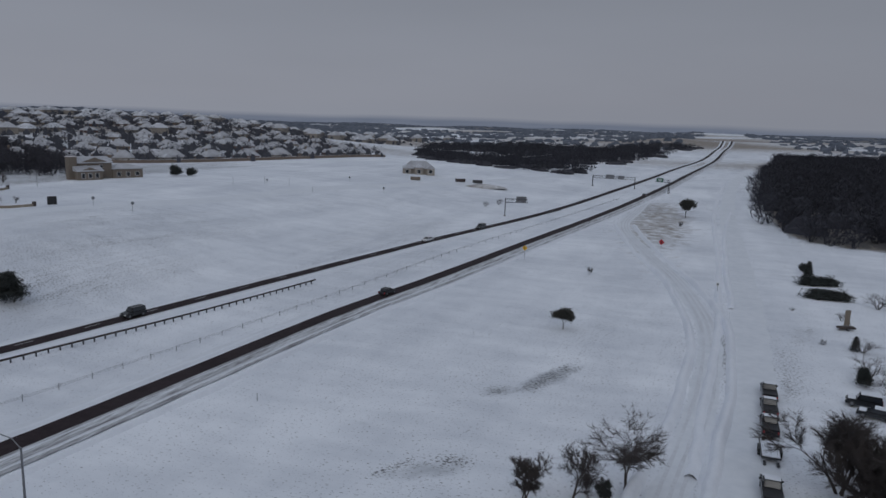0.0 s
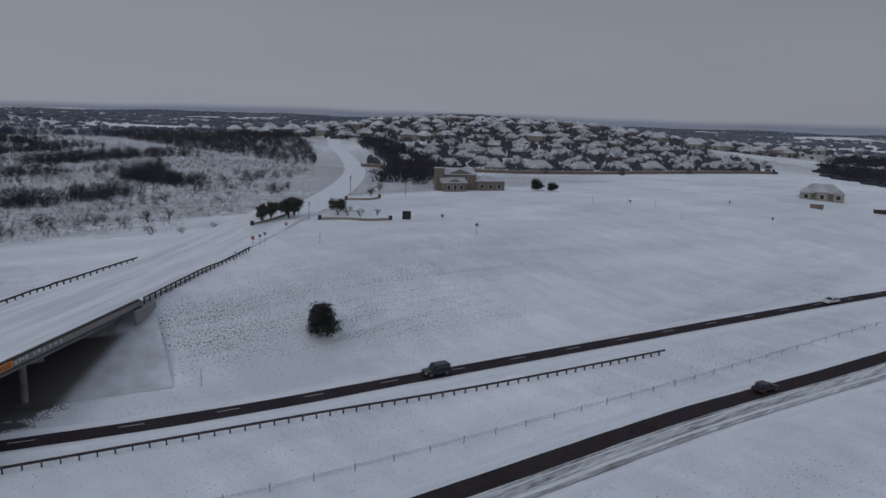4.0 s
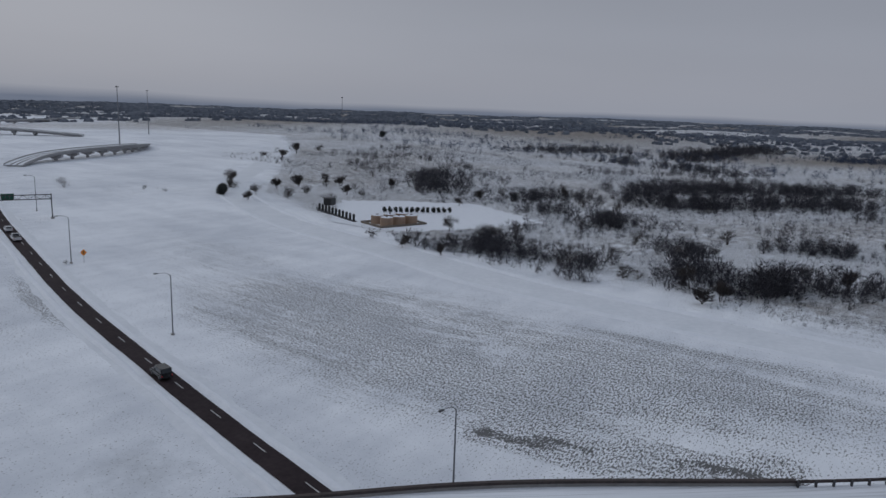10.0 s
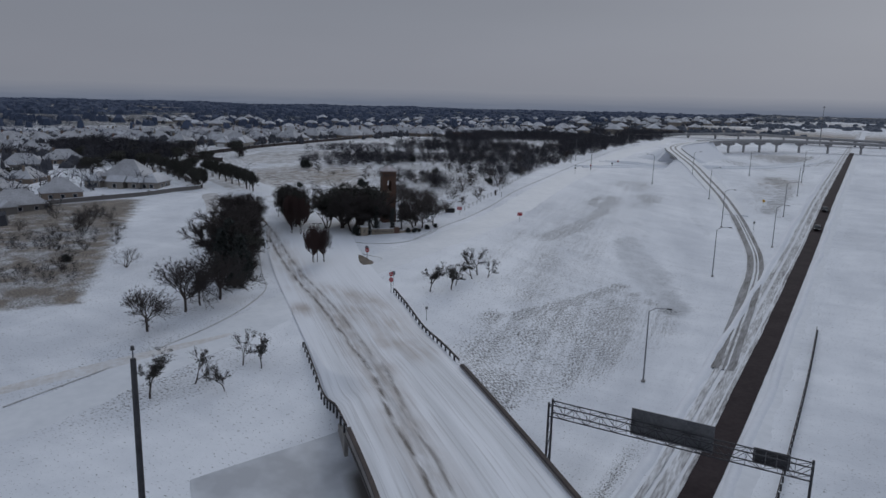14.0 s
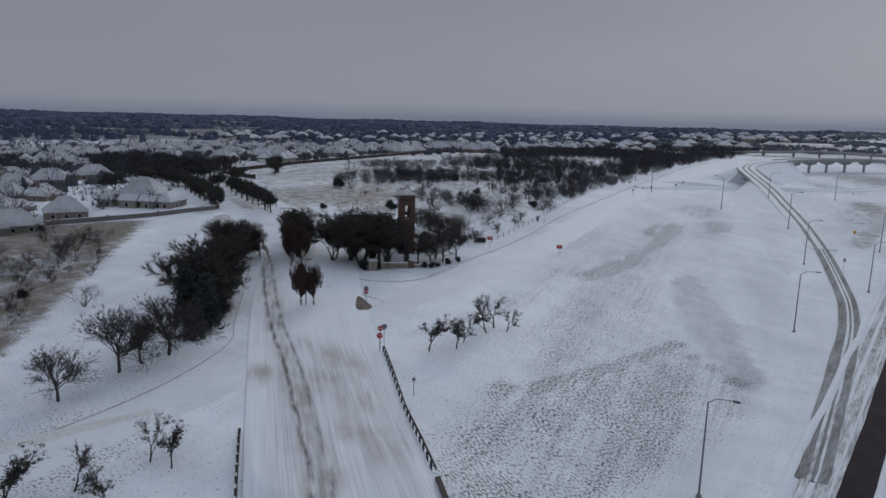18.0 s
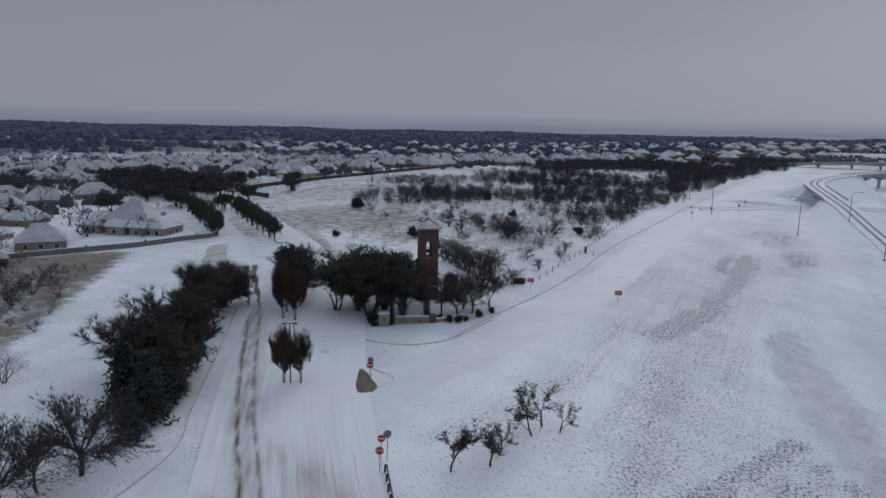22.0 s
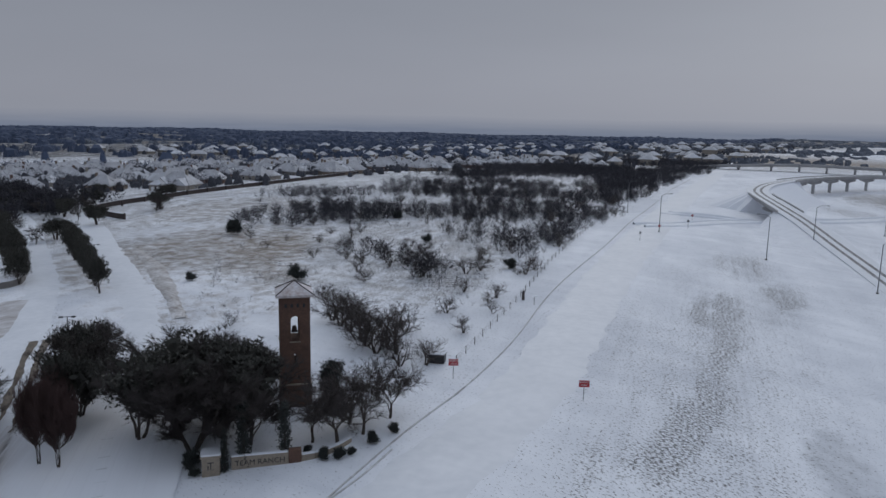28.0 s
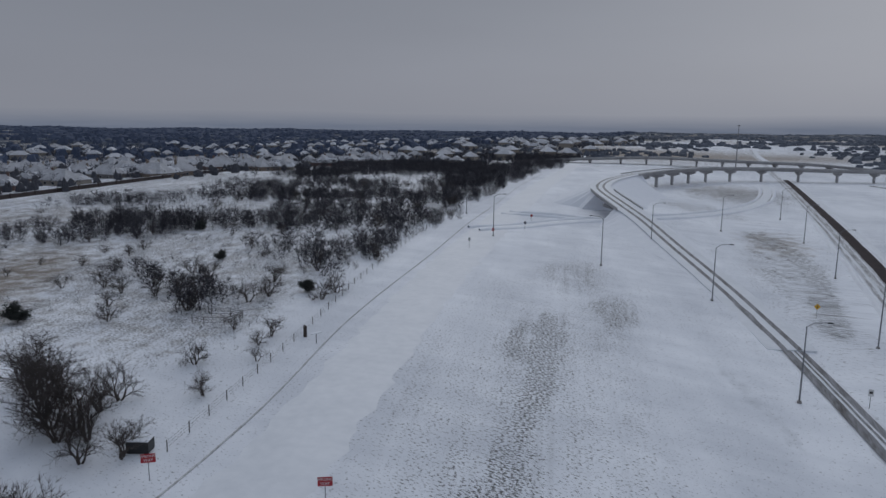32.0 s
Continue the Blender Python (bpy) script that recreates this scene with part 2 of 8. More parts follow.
M_YELLOW = mat("yellow_sign_sheet", (0.75, 0.42, 0.02), (0.65, 0.36, 0.02), 2, 0.5)
M_ORANGE = mat("orange_sign_sheet", (0.80, 0.26, 0.02), (0.7, 0.22, 0.02), 2, 0.5)
M_WHITE = mat("white_paint", (0.72, 0.72, 0.72), (0.6, 0.6, 0.61), 2, 0.5)
M_BLACK = mat("black_paint", (0.015, 0.015, 0.017), (0.025, 0.025, 0.028), 2, 0.5)
M_BRICK = mat("brown_brick", (0.15, 0.085, 0.06), (0.085, 0.05, 0.04), 2.5, 0.9, 0.4, fine=8)
M_STONE = mat("tan_stone", (0.34, 0.29, 0.23), (0.22, 0.185, 0.15), 2.0, 0.9, 0.4, fine=7)
M_TILE = mat("snowed_clay_tile", (0.72, 0.73, 0.77), (0.38, 0.30, 0.28), 1.6, 0.8, 0.3)
M_BARK = mat("dark_bark", (0.045, 0.036, 0.032), (0.085, 0.07, 0.062), 4, 0.95, 0.4)
M_TWIG = mat("bare_twigs", (0.044, 0.037, 0.036), (0.082, 0.069, 0.066), 1.5, 0.95, per_object=0.3)
M_REDTWIG = mat("reddish_twigs", (0.045, 0.026, 0.024), (0.080, 0.047, 0.043), 1.5, 0.95, per_object=0.2)
M_LEAF = mat("evergreen_leaves", (0.033, 0.034, 0.029), (0.068, 0.064, 0.054), 1.2, 0.8, per_object=0.2)
M_CEDAR = mat("cedar_foliage", (0.021, 0.026, 0.025), (0.046, 0.051, 0.047), 1.2, 0.85, per_object=0.2)
M_PINE = mat("withered_leaves", (0.024, 0.024, 0.021), (0.050, 0.047, 0.042), 1.2, 0.8, per_object=0.2)
# garden trees paled and blued: the haze of distance put into their colour
M_FARBRUSH = mat("haze_tinted_garden_trees", (0.048, 0.050, 0.062), (0.085, 0.088, 0.105), 0.15, 0.95, fine=10)
# darker copy of the brush, with the shade of dense woods put in
M_SHADEWOOD = mat("shade_darkened_wood", (0.022, 0.023, 0.031), (0.042, 0.042, 0.054), 0.15, 0.95, fine=10)
M_BRUSH = mat("winter_brush", (0.027, 0.0265, 0.0345), (0.055, 0.053, 0.064), 0.15, 0.95, fine=10)
# distance haze is painted into both wood colours, bluer and paler than bark
M_WOODS = mat("haze_blue_woods", (0.046, 0.064, 0.110), (0.076, 0.098, 0.155), 0.02, 0.95, fine=12)
M_FARWOODS = mat("haze_pale_far_woods", (0.070, 0.083, 0.110), (0.145, 0.162, 0.198), 0.02, 0.95, fine=12)
M_RUT = mat("wet_rut", (0.05, 0.046, 0.048), (0.30, 0.305, 0.33), 2.4, 0.6, 0.3, fine=5, stretch=(1, 0.12, 1))
M_BAREWAY = mat("thinly_snowed_brick", (0.30, 0.27, 0.26), (0.66, 0.67, 0.70), 1.4, 0.7, 0.2, fine=5, stretch=(1, 0.2, 1))
M_ICEROAD = mat("wind_packed_snow", (0.66, 0.685, 0.73), (0.76, 0.78, 0.82), 0.5, 0.6, 0.1, fine=5)
M_SLOPE = mat("glazed_slope", (0.44, 0.455, 0.49), (0.72, 0.74, 0.785), 0.25, 0.5, 0.1, fine=4)
dry_t = M_SLOPE.node_tree
dry_b = dry_t.nodes["Principled BSDF"]
dry_att, dry_mix = dry_t.nodes.new("ShaderNodeAttribute"), dry_t.nodes.new("ShaderNodeMix")
dry_att.attribute_name, dry_mix.data_type = "dry", "RGBA"
dry_mix.inputs[7].default_value = (0.12, 0.11, 0.105, 1)
dry_t.links.new(dry_b.inputs["Base Color"].links[0].from_socket, dry_mix.inputs[6])
dry_t.links.new(dry_att.outputs["Fac"], dry_mix.inputs[0]), dry_t.links.new(dry_mix.outputs[2], dry_b.inputs["Base Color"])
# flyover concrete made paler: light off the snow and haze in its colour
M_PALECONC = mat("haze_paled_concrete", (0.46, 0.455, 0.46), (0.33, 0.325, 0.33), 0.6, 0.85, 0.15)
M_GLASS = mat("window_glass", (0.02, 0.023, 0.03), (0.03, 0.034, 0.04), 1, 0.12)
M_RUBBER = mat("tyre_rubber", (0.015, 0.015, 0.015), (0.03, 0.03, 0.03), 3, 0.9)
M_WALLS = [mat("house_wall_" + n, a, b, 1.5, 0.9, 0.2, fine=8, per_object=0.4) for n, a, b in (
    ("tan_brick", (0.23, 0.18, 0.145), (0.16, 0.125, 0.10)), ("red_brick", (0.17, 0.105, 0.088), (0.115, 0.072, 0.063)),
    ("pale_stone", (0.33, 0.30, 0.265), (0.24, 0.215, 0.19)), ("grey_stone", (0.21, 0.195, 0.185), (0.14, 0.13, 0.125)))]
M_STUCCO = mat("cream_stucco", (0.20, 0.168, 0.138), (0.155, 0.13, 0.107), 1.2, 0.9, 0.2)
M_ROOFSNOW = mat("snowed_shingles", (0.70, 0.72, 0.77), (0.27, 0.265, 0.28), 0.7, 0.75, 0.3, fine=9, per_object=0.6)
rt = M_ROOFSNOW.node_tree
info = next(n for n in rt.nodes if n.bl_idname == "ShaderNodeObjectInfo")
slope_of = rt.nodes.new("ShaderNodeNewGeometry")
rt.links.new(slope_of.outputs["Random Per Island"], info.outputs["Random"].links[0].to_socket)

# glowing far hills, haze painted in, a plain backdrop; 'veil' says how solid they are
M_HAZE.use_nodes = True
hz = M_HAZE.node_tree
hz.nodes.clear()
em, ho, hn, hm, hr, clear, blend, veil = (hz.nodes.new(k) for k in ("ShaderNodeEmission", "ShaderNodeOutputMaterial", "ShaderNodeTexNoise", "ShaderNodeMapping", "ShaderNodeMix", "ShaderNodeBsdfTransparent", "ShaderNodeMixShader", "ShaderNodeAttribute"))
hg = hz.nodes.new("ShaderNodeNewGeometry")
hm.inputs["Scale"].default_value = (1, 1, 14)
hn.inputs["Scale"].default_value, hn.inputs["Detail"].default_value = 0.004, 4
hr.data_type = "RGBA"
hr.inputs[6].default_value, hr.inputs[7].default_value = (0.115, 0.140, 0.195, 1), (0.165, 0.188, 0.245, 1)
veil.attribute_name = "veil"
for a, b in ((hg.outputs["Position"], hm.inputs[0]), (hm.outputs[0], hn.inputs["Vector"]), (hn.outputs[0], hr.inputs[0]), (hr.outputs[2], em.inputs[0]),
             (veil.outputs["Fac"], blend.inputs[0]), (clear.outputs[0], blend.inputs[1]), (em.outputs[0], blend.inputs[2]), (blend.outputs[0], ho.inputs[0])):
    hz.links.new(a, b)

# ---- building helpers ----
def mesh_of(name, bm, material, smooth=False):
    me = bpy.data.meshes.new(name)
    bm.to_mesh(me)
    bm.free()
    me.materials.append(material)
    if smooth:
        for p in me.polygons:
            p.use_smooth = True
    return me


def part(name, bm, material, parent, label="", smooth=False):
    """One mesh under a thing or a part; a bmesh, or mesh data that alike parts share."""
    ob = new(name, bm if isinstance(bm, bpy.types.Mesh) else mesh_of(name, bm, material, smooth))
    ob.parent = parent
    return tagged(ob, label) if label else ob


def thing(name, m, label, category, group="", kind=""):
    ob = new(name)
    ob.empty_display_size = 0.5
    ob.matrix_basis = m
    return tagged(ob, label, category, group, kind)


def raw(name, verts, faces, material, smooth=False):
    me = bpy.data.meshes.new(name)
    me.from_pydata(verts, [], faces)
    me.materials.append(material)
    if smooth:
        for p in me.polygons:
            p.use_smooth = True
    return me


def box(bm, x0, x1, y0, y1, z0, z1, bevel=0.0):
    v = [bm.verts.new((x, y, z)) for z in (z0, z1) for y in (y0, y1) for x in (x0, x1)]
    fs = [bm.faces.new([v[i] for i in f]) for f in ((0, 2, 3, 1), (4, 5, 7, 6), (0, 1, 5, 4), (2, 6, 7, 3), (0, 4, 6, 2), (1, 3, 7, 5))]
    if bevel:
        edges = {e for f in fs for e in f.edges}
        bmesh.ops.bevel(bm, geom=list(edges), offset=bevel, segments=1, affect="EDGES")
    return bm


def bx(*a, bevel=0.0):
    return box(bmesh.new(), *a, bevel=bevel)


def tube(bm, p, q, r0, r1=None, n=6, caps=True):
    p, q = Vector(p), Vector(q)
    r1 = r0 if r1 is None else r1
    a = (q - p).normalized()
    s = a.orthogonal().normalized()
    t = a.cross(s)
    rings = [[bm.verts.new(c + r * (math.cos(2 * math.pi * i / n) * s + math.sin(2 * math.pi * i / n) * t)) for i in range(n)] for c, r in ((p, r0), (q, r1))]
    for i in range(n):
        bm.faces.new((rings[0][i], rings[0][(i + 1) % n], rings[1][(i + 1) % n], rings[1][i]))
    if caps:
        bm.faces.new(rings[0][::-1]), bm.faces.new(rings[1])
    return bm


def tb(*a, **k):
    return tube(bmesh.new(), *a, **k)


def prism(bm, outline, y0, y1):
    """An outline in x and z, drawn out along y."""
    a = [bm.verts.new((x, y0, z)) for x, z in outline]
    b = [bm.verts.new((x, y1, z)) for x, z in outline]
    n = len(a)
    for i in range(n):
        bm.faces.new((a[i], a[(i + 1) % n], b[(i + 1) % n], b[i]))
    bm.faces.new(a[::-1]), bm.faces.new(b)
    return bm


def along(line, pace):
    """Points at even steps along a polyline, with the heading in degrees."""
    out, rest = [], 0.0
    for (ax, ay), (bx_, by) in zip(line, line[1:]):
        d = math.hypot(bx_ - ax, by - ay)
        s = rest
        while s < d:
            out.append((ax + (bx_ - ax) * s / d, ay + (by - ay) * s / d, math.degrees(math.atan2(by - ay, bx_ - ax))))
            s += pace
        rest = s - d
    return out


def smooth_line(points, pace):
    """A curve through the points, evenly stepped."""
    pts = np.array(points, float)
    s = np.r_[0, np.cumsum(np.hypot(*np.diff(pts, axis=0).T))]
    u = np.linspace(0, s[-1], max(2, int(s[-1] / pace) + 1))
    return np.c_[curve(u, s, pts[:, 0]) if len(pts) > 2 else np.interp(u, s, pts[:, 0]),
                 curve(u, s, pts[:, 1]) if len(pts) > 2 else np.interp(u, s, pts[:, 1])]

# ---- lie of the land ----
def curve(v, xs, ys):
    """A smooth curve through the knots, level beyond the ends."""
    xs, ys, v = np.array(xs, float), np.array(ys, float), np.asarray(v, float)
    m = np.gradient(ys, xs)
    m[0] = m[-1] = 0
    v = np.clip(v, xs[0], xs[-1])
    i = np.clip(np.searchsorted(xs, v) - 1, 0, len(xs) - 2)
    h = xs[i + 1] - xs[i]
    u = (v - xs[i]) / h
    return ((2 * u**3 - 3 * u**2 + 1) * ys[i] + (u**3 - 2 * u**2 + u) * h * m[i]
            + (3 * u**2 - 2 * u**3) * ys[i + 1] + (u**3 - u**2) * h * m[i + 1])


def step(v):
    v = np.clip(v, 0, 1)
    return v * v * (3 - 2 * v)


# centre lines of the two carriageways, x as a function of y
def east_lane(y):
    return curve(y, (-1500, -700, -350, -160, -100, -35, 53, 80, 120, 160, 225, 345, 600, 1000, 1800),
                 (-98, -89, -85, -82, -81, -79, -71.5, -69.5, -66, -60, -52, -37, -14, 10, 40))


def west_lane(y):
    return curve(y, (-1300, -640, -420, -225, -140, -88, -45, 36, 65, 109, 150, 215, 265, 440, 700, 1800),
                 (-560, -321, -244, -175, -150, -136, -127, -111, -104.5, -97, -90, -79, -69.5, -47, -24, 22))


# edges of the cross street and its bridge: x, y
STREET_N = ((40, -106), (18, -84), (-24, -47), (-46, -28), (-57, -18), (-93, 23), (-117, 49), (-137, 70), (-170, 103), (-215, 148))
STREET_S = ((28, -124), (4, -98), (-20.5, -75), (-47, -51), (-67, -32), (-89, -10), (-106, 8), (-117, 18), (-142, 47), (-169, 76), (-190, 96), (-232, 136))


def segments(px, py, line):
    """Distance from points to a polyline."""
    best = np.full(np.shape(px), 1e9)
    for (ax, ay), (bx, by) in zip(line, line[1:]):
        dx, dy = bx - ax, by - ay
        u = np.clip(((px - ax) * dx + (py - ay) * dy) / (dx * dx + dy * dy), 0, 1)
        best = np.minimum(best, np.hypot(px - ax - u * dx, py - ay - u * dy))
    return best


def rolling(x, y):
    """Long swells of the land, from nothing nearby to several metres far off."""
    r = np.hypot(x + 50, y + 20)
    far = step((r - 300) / 1500)
    s = (np.sin(x / 310 + 1.3) * np.cos(y / 270 - 0.4) + 0.6 * np.sin(x / 130 + y / 170) + 0.4 * np.cos(x / 90 - y / 75 + 2))
    return far * 5 * s + 0.2 * np.sin(x / 37 + 0.7) * np.sin(y / 41) * step((r - 60) / 200)


def land(x, y):
    """Height of the natural ground."""
    x, y = np.asarray(x, float), np.asarray(y, float)
    z = curve(y, (-1500, -700, -350, -250, -185, -130, -90, -43, 0, 50, 130, 250, 500, 900, 1600),
              (14, 13, 12, 10, 7, 5.3, 3.8, 2.1, 0.9, 0.3, 0.4, 0.6, 2, 5, 9))
    east = curve(y, (-700, -350, -250, -150, -80, -40, -20, 30, 80, 150), (2, 4, 5, 6.8, 6.6, 6.4, 5.6, 2.5, 0.6, 0))
    west = curve(y, (-400, -200, -120, -60, 0, 80, 110, 230, 400, 900), (0, 0.5, 1.5, 4, 6.3, 7.7, 8.4, 9, 7, 4))
    z = z + east * step((x - east_lane(y) - 14) / curve(y, (-300, -150, -40, 50), (85, 62, 40, 60)))
    z = z + west * step((west_lane(y) - 9 - x) / curve(y, (-60, 60, 100, 240), (80, 40, 36, 120)))
    # valley behind the eastern houses, plain to the west
    z = z - 14 * step((x - 150) / 500) * step((250 - y) / 400)
    # the hill on which the village stands
    back, side = -(x + 320) * 0.75 + (y - 347) * 0.66, (x + 320) * 0.66 + (y - 347) * 0.75
    z = z + 21 * step((back + 10) / 560) * step((side + 330) / 260) * step((430 - side) / 330)
    # the creek valley to the north
    z = z - 9 * step((y - 430) / 250) * step((-60 - x) / 120) * step((side - 60) / 250)
    return z + rolling(x, y)


def ground(x, y):
    """Height of the ground, with the street's embankments on both sides of the bridge."""
    x, y = np.asarray(x, float), np.asarray(y, float)
    z = land(x, y)
    for line, half, top in ((((-36.5, -49), (-22.5, -60.5), (2, -84)), 8.9, 8.75), (((-151, 70), (-176, 97), (-200, 122)), 11.5, 8.75)):
        d = np.maximum(segments(x, y, line) - half, 0)
        fill = top - 0.45 * d
        k = 1.2
        m = np.maximum(z, fill)
        z = m + np.log(np.exp((z - m) / k) + np.exp((fill - m) / k)) * k - k * np.log(2) * np.exp(-np.abs(z - fill) / 3)
    return z


def at(x, y):
    return float(ground(x, y))

# ---- the ground: one sheet to the horizon ----
def patches(x, y, spots):
    """Soft oval patches: x, y, half length, half width, heading, strength."""
    g = np.zeros_like(x)
    for px, py, a, b, h, s in spots:
        c, n = math.cos(radians(h)), math.sin(radians(h))
        u, v = ((x - px) * c + (y - py) * n) / a, ((y - py) * c - (x - px) * n) / b
        g = np.maximum(g, s * np.exp(-(u * u + v * v) ** 1.5))
    return g


GRASS_WEST = ((-163, -30, 56, 22, 86, 0.74), (-166, 18, 38, 15, 92, 0.72), (-153, -12, 36, 8, 86, 0.95), (-162, -44, 30, 9, 80, 0.72), (-176, -60, 30, 8, 88, 0.42), (-175, -90, 60, 16, 75, 0.30), (-175, 40, 22, 9, 100, 0.5),
              (-128, 80, 16, 12, 100, 0.40), (-122, 104, 30, 13, 80, 0.34), (-135, 120, 60, 30, 100, 0.30), (-155, 150, 60, 30, 60, 0.3), (-90, 190, 90, 26, 100, 0.26), (-132, -92, 22, 3, 80, 0.8), (-215, 60, 50, 12, 85, 0.6), (-300, 40, 90, 90, 0, 0.6))
GRASS_EAST = ((-22, -180, 75, 26, 98, 0.27), (-51, -56, 8, 3, 110, 1.0), (-39, -77, 4, 2, 100, 0.9), (-17.5, -204, 13, 5, 98, 0.72), (-27, -166, 14, 4, 98, 0.55), (-28, -228, 12, 5, 98, 0.6), (-29, -213, 9, 3, 98, 0.55), (-16, -250, 20, 9, 92, 0.45),
              (-60, -300, 60, 10, 92, 0.45), (-55, -480, 50, 30, 90, 0.62), (-40, -400, 30, 12, 120, 0.5), (-12, -30, 16, 12, 100, 0.36), (5, -54, 18, 4, 105, 0.32), (14, -66, 10, 4, 120, 0.6), (-8, -48, 12, 5, 100, 0.3),
              (5, 130, 18, 2.5, 90, 0.7), (-110, -170, 120, 16, 92, 0.30), (-55, -20, 16, 7, 40, 0.5), (16, -70, 8, 4, 120, 0.8))
# stubble in streaks along the mowing: line, half width, strength
STREAKS = ((((-143, 6), (-144.4, 18), (-146, 31), (-148.5, 42)), 2.4, 1.75), (((-176, -23), (-181, 24), (-178, 48)), 2.2, 0.6), (((-42, -82), (-46, -98), (-50.4, -118)), 1.4, 0.9), (((-50.4, -118), (-57, -113), (-64, -109)), 0.7, 0.9),
           (((-18, -216), (-23, -190), (-26.5, -160), (-25, -136)), 3.4, 0.7), (((-68, -292), (-67, -262), (-66.5, -240)), 3.5, 0.85), (((-58, -345), (-64, -318), (-68, -292)), 5.0, 0.7), (((-72, -62), (-70, -40), (-66, -24)), 1.2, 0.5),
           (((-22, 96), (-18, 108)), 1.5, 0.75), (((-28, 92), (-24, 95)), 1.2, 0.6), (((-31, 64), (-27, 69), (-22, 71)), 1.0, 0.5), (((14.5, 108), (15, 136)), 1.1, 0.7), (((19, 140), (20, 152)), 1.4, 0.6), (((-20, -86), (-24, -112), (-19, -140)), 3.0, 0.4), (((5, -54), (8, -62), (14, -69)), 1.8, 1.0), (((-135, 66), (-126, 74), (-121, 84)), 3.0, 0.42))
STUBBLE = (((-39, -62), (-38, -74), (-42, -82), (-45, -97), (-50.4, -118), (-64, -110), (-67, -100), (-64, -80), (-58, -60), (-52, -50), (-45, -50)), ((-31, -88), (-28, -115), (-21, -142), (-24, -160), (-33, -163), (-43, -138), (-50, -118), (-45, -97), (-40, -84)))
DECK = ((-131, 64), (-117, 49), (-93, 23), (-57, -18), (-47, -27), (-49, -49), (-67, -32), (-89, -10), (-106, 8), (-117, 18), (-137, 41))
CLEAN = ((44, -144), (37, -156), (14, -146), (16, -139), (24, -131))
BARE_EAST = ((110, -190, 60, 30, 100, 0.75), (60, -150, 30, 20, 60, 0.45), (160, -250, 60, 40, 90, 0.6), (92, -200, 42, 16, 120, 0.85), (70, -180, 26, 10, 130, 0.7),
             (-2.5, -92, 4, 2.5, 20, 0.9), (2, -94, 3, 2, 0, 0.6), (-18, 300, 90, 16, 92, 0.7), (-15, 225, 60, 12, 95, 0.3), (-62, -330, 30, 14, 92, 0.6), (-52, -500, 60, 30, 90, 0.6))
BARE_WEST = ((-400, -60, 140, 90, 20, 0.45), (-330, 120, 120, 60, 30, 0.4), (-600, 100, 300, 160, 20, 0.5), (-215, 150, 14, 8, 60, 0.6), (-420, -250, 160, 60, 30, 0.6))
ICE = ((-36, -157), (-42, -138), (-47, -128), (-51, -121), (-57, -114), (-64, -107), (-66, -114), (-61, -124), (-58, -136), (-51, -147), (-46, -158), (-40, -167))
ROUGH_FIELD = ((22, -42), (47, -65), (63, -80), (75, -91), (99, -113), (105, -118), (115, -101), (128, -60), (100, -18), (45, -15))


def within(x, y, poly, soft):
    """One inside a polygon, falling to nought over a soft edge."""
    odd = np.zeros(np.shape(x), bool)
    for (ax, ay), (bx_, by) in zip(poly, poly[1:] + poly[:1]):
        odd ^= ((ay > y) != (by > y)) & (x < (bx_ - ax) * (y - ay) / (by - ay + 1e-9) + ax)
    d = segments(x, y, list(poly) + [poly[0]])
    return step(0.5 + np.where(odd, d, -d) / (2 * soft))


def streaks(x, y, lines):
    g = np.zeros_like(x)
    for line, half, s in lines:
        g = np.maximum(g, s * np.exp(-(segments(x, y, line) / half) ** 2))
    return g


n_side = 430
u = np.linspace(-1, 1, n_side)
sweep = 62 * np.sinh(u * math.asinh(4900 / 62))
gx, gy = np.meshgrid(sweep - 55, sweep - 25, indexing="ij")
gz = ground(gx, gy)
far = np.hypot(gx + 55, gy + 25)
near_bumps = 0.05 * np.sin(gx * 0.9 + np.sin(gy * 0.35)) * np.sin(gy * 0.55) * (far < 250)
idx = np.arange(n_side * n_side).reshape(n_side, n_side)
quads = np.stack([idx[:-1, :-1], idx[1:, :-1], idx[1:, 1:], idx[:-1, 1:]], -1).reshape(-1, 4)
land_mesh = bpy.data.meshes.new("ground")
land_mesh.from_pydata(np.stack([gx, gy, gz + near_bumps], -1).reshape(-1, 3).tolist(), [], quads.tolist())
land_mesh.materials.append(M_LAND)
for p in land_mesh.polygons:
    p.use_smooth = True
grass = np.maximum(np.maximum(patches(gx, gy, GRASS_WEST), patches(gx, gy, GRASS_EAST)), streaks(gx, gy, STREAKS))
for area, much in zip(STUBBLE, (0.44, 0.34)):
    grass = np.maximum(grass, much * within(gx, gy, area, 4.0))
lumps = 0.5 + 0.5 * np.sin(gx / 23 + 1.7 * np.sin(gy / 31)) * np.cos(gy / 37 - 0.6)
grass = np.maximum(grass, 0.04 + 0.12 * lumps)
front_x = np.interp(gy, (-520, -350, -262, -190, -125, -65, 28, 130, 180), (-560, -420, -330, -255, -226, -212, -201, -206, -230))
west_brush = step((front_x - 9 - gx) / 14) * step((500 - gy) / 300)
east_brush = step((gx - np.interp(gy, (-640, -403, -269, -198, -140), (75, 46, 31, 20, 14))) / 12) * step((-150 - gy) / 30) * step((420 - gx) / 200)
wood_floor = step((gx - np.interp(gy, (250, 262, 277, 313, 480, 900), (62, 44, 27, 23, 27, 75))) / 8) * step((gy - 262 + 0.28 * (gx - 40)) / 10) * step((1000 - gy) / 200) * step((420 - gx) / 60)
grass = np.maximum(grass, np.maximum(west_brush * (0.52 + 0.26 * lumps), east_brush * (0.34 + 0.24 * lumps)))
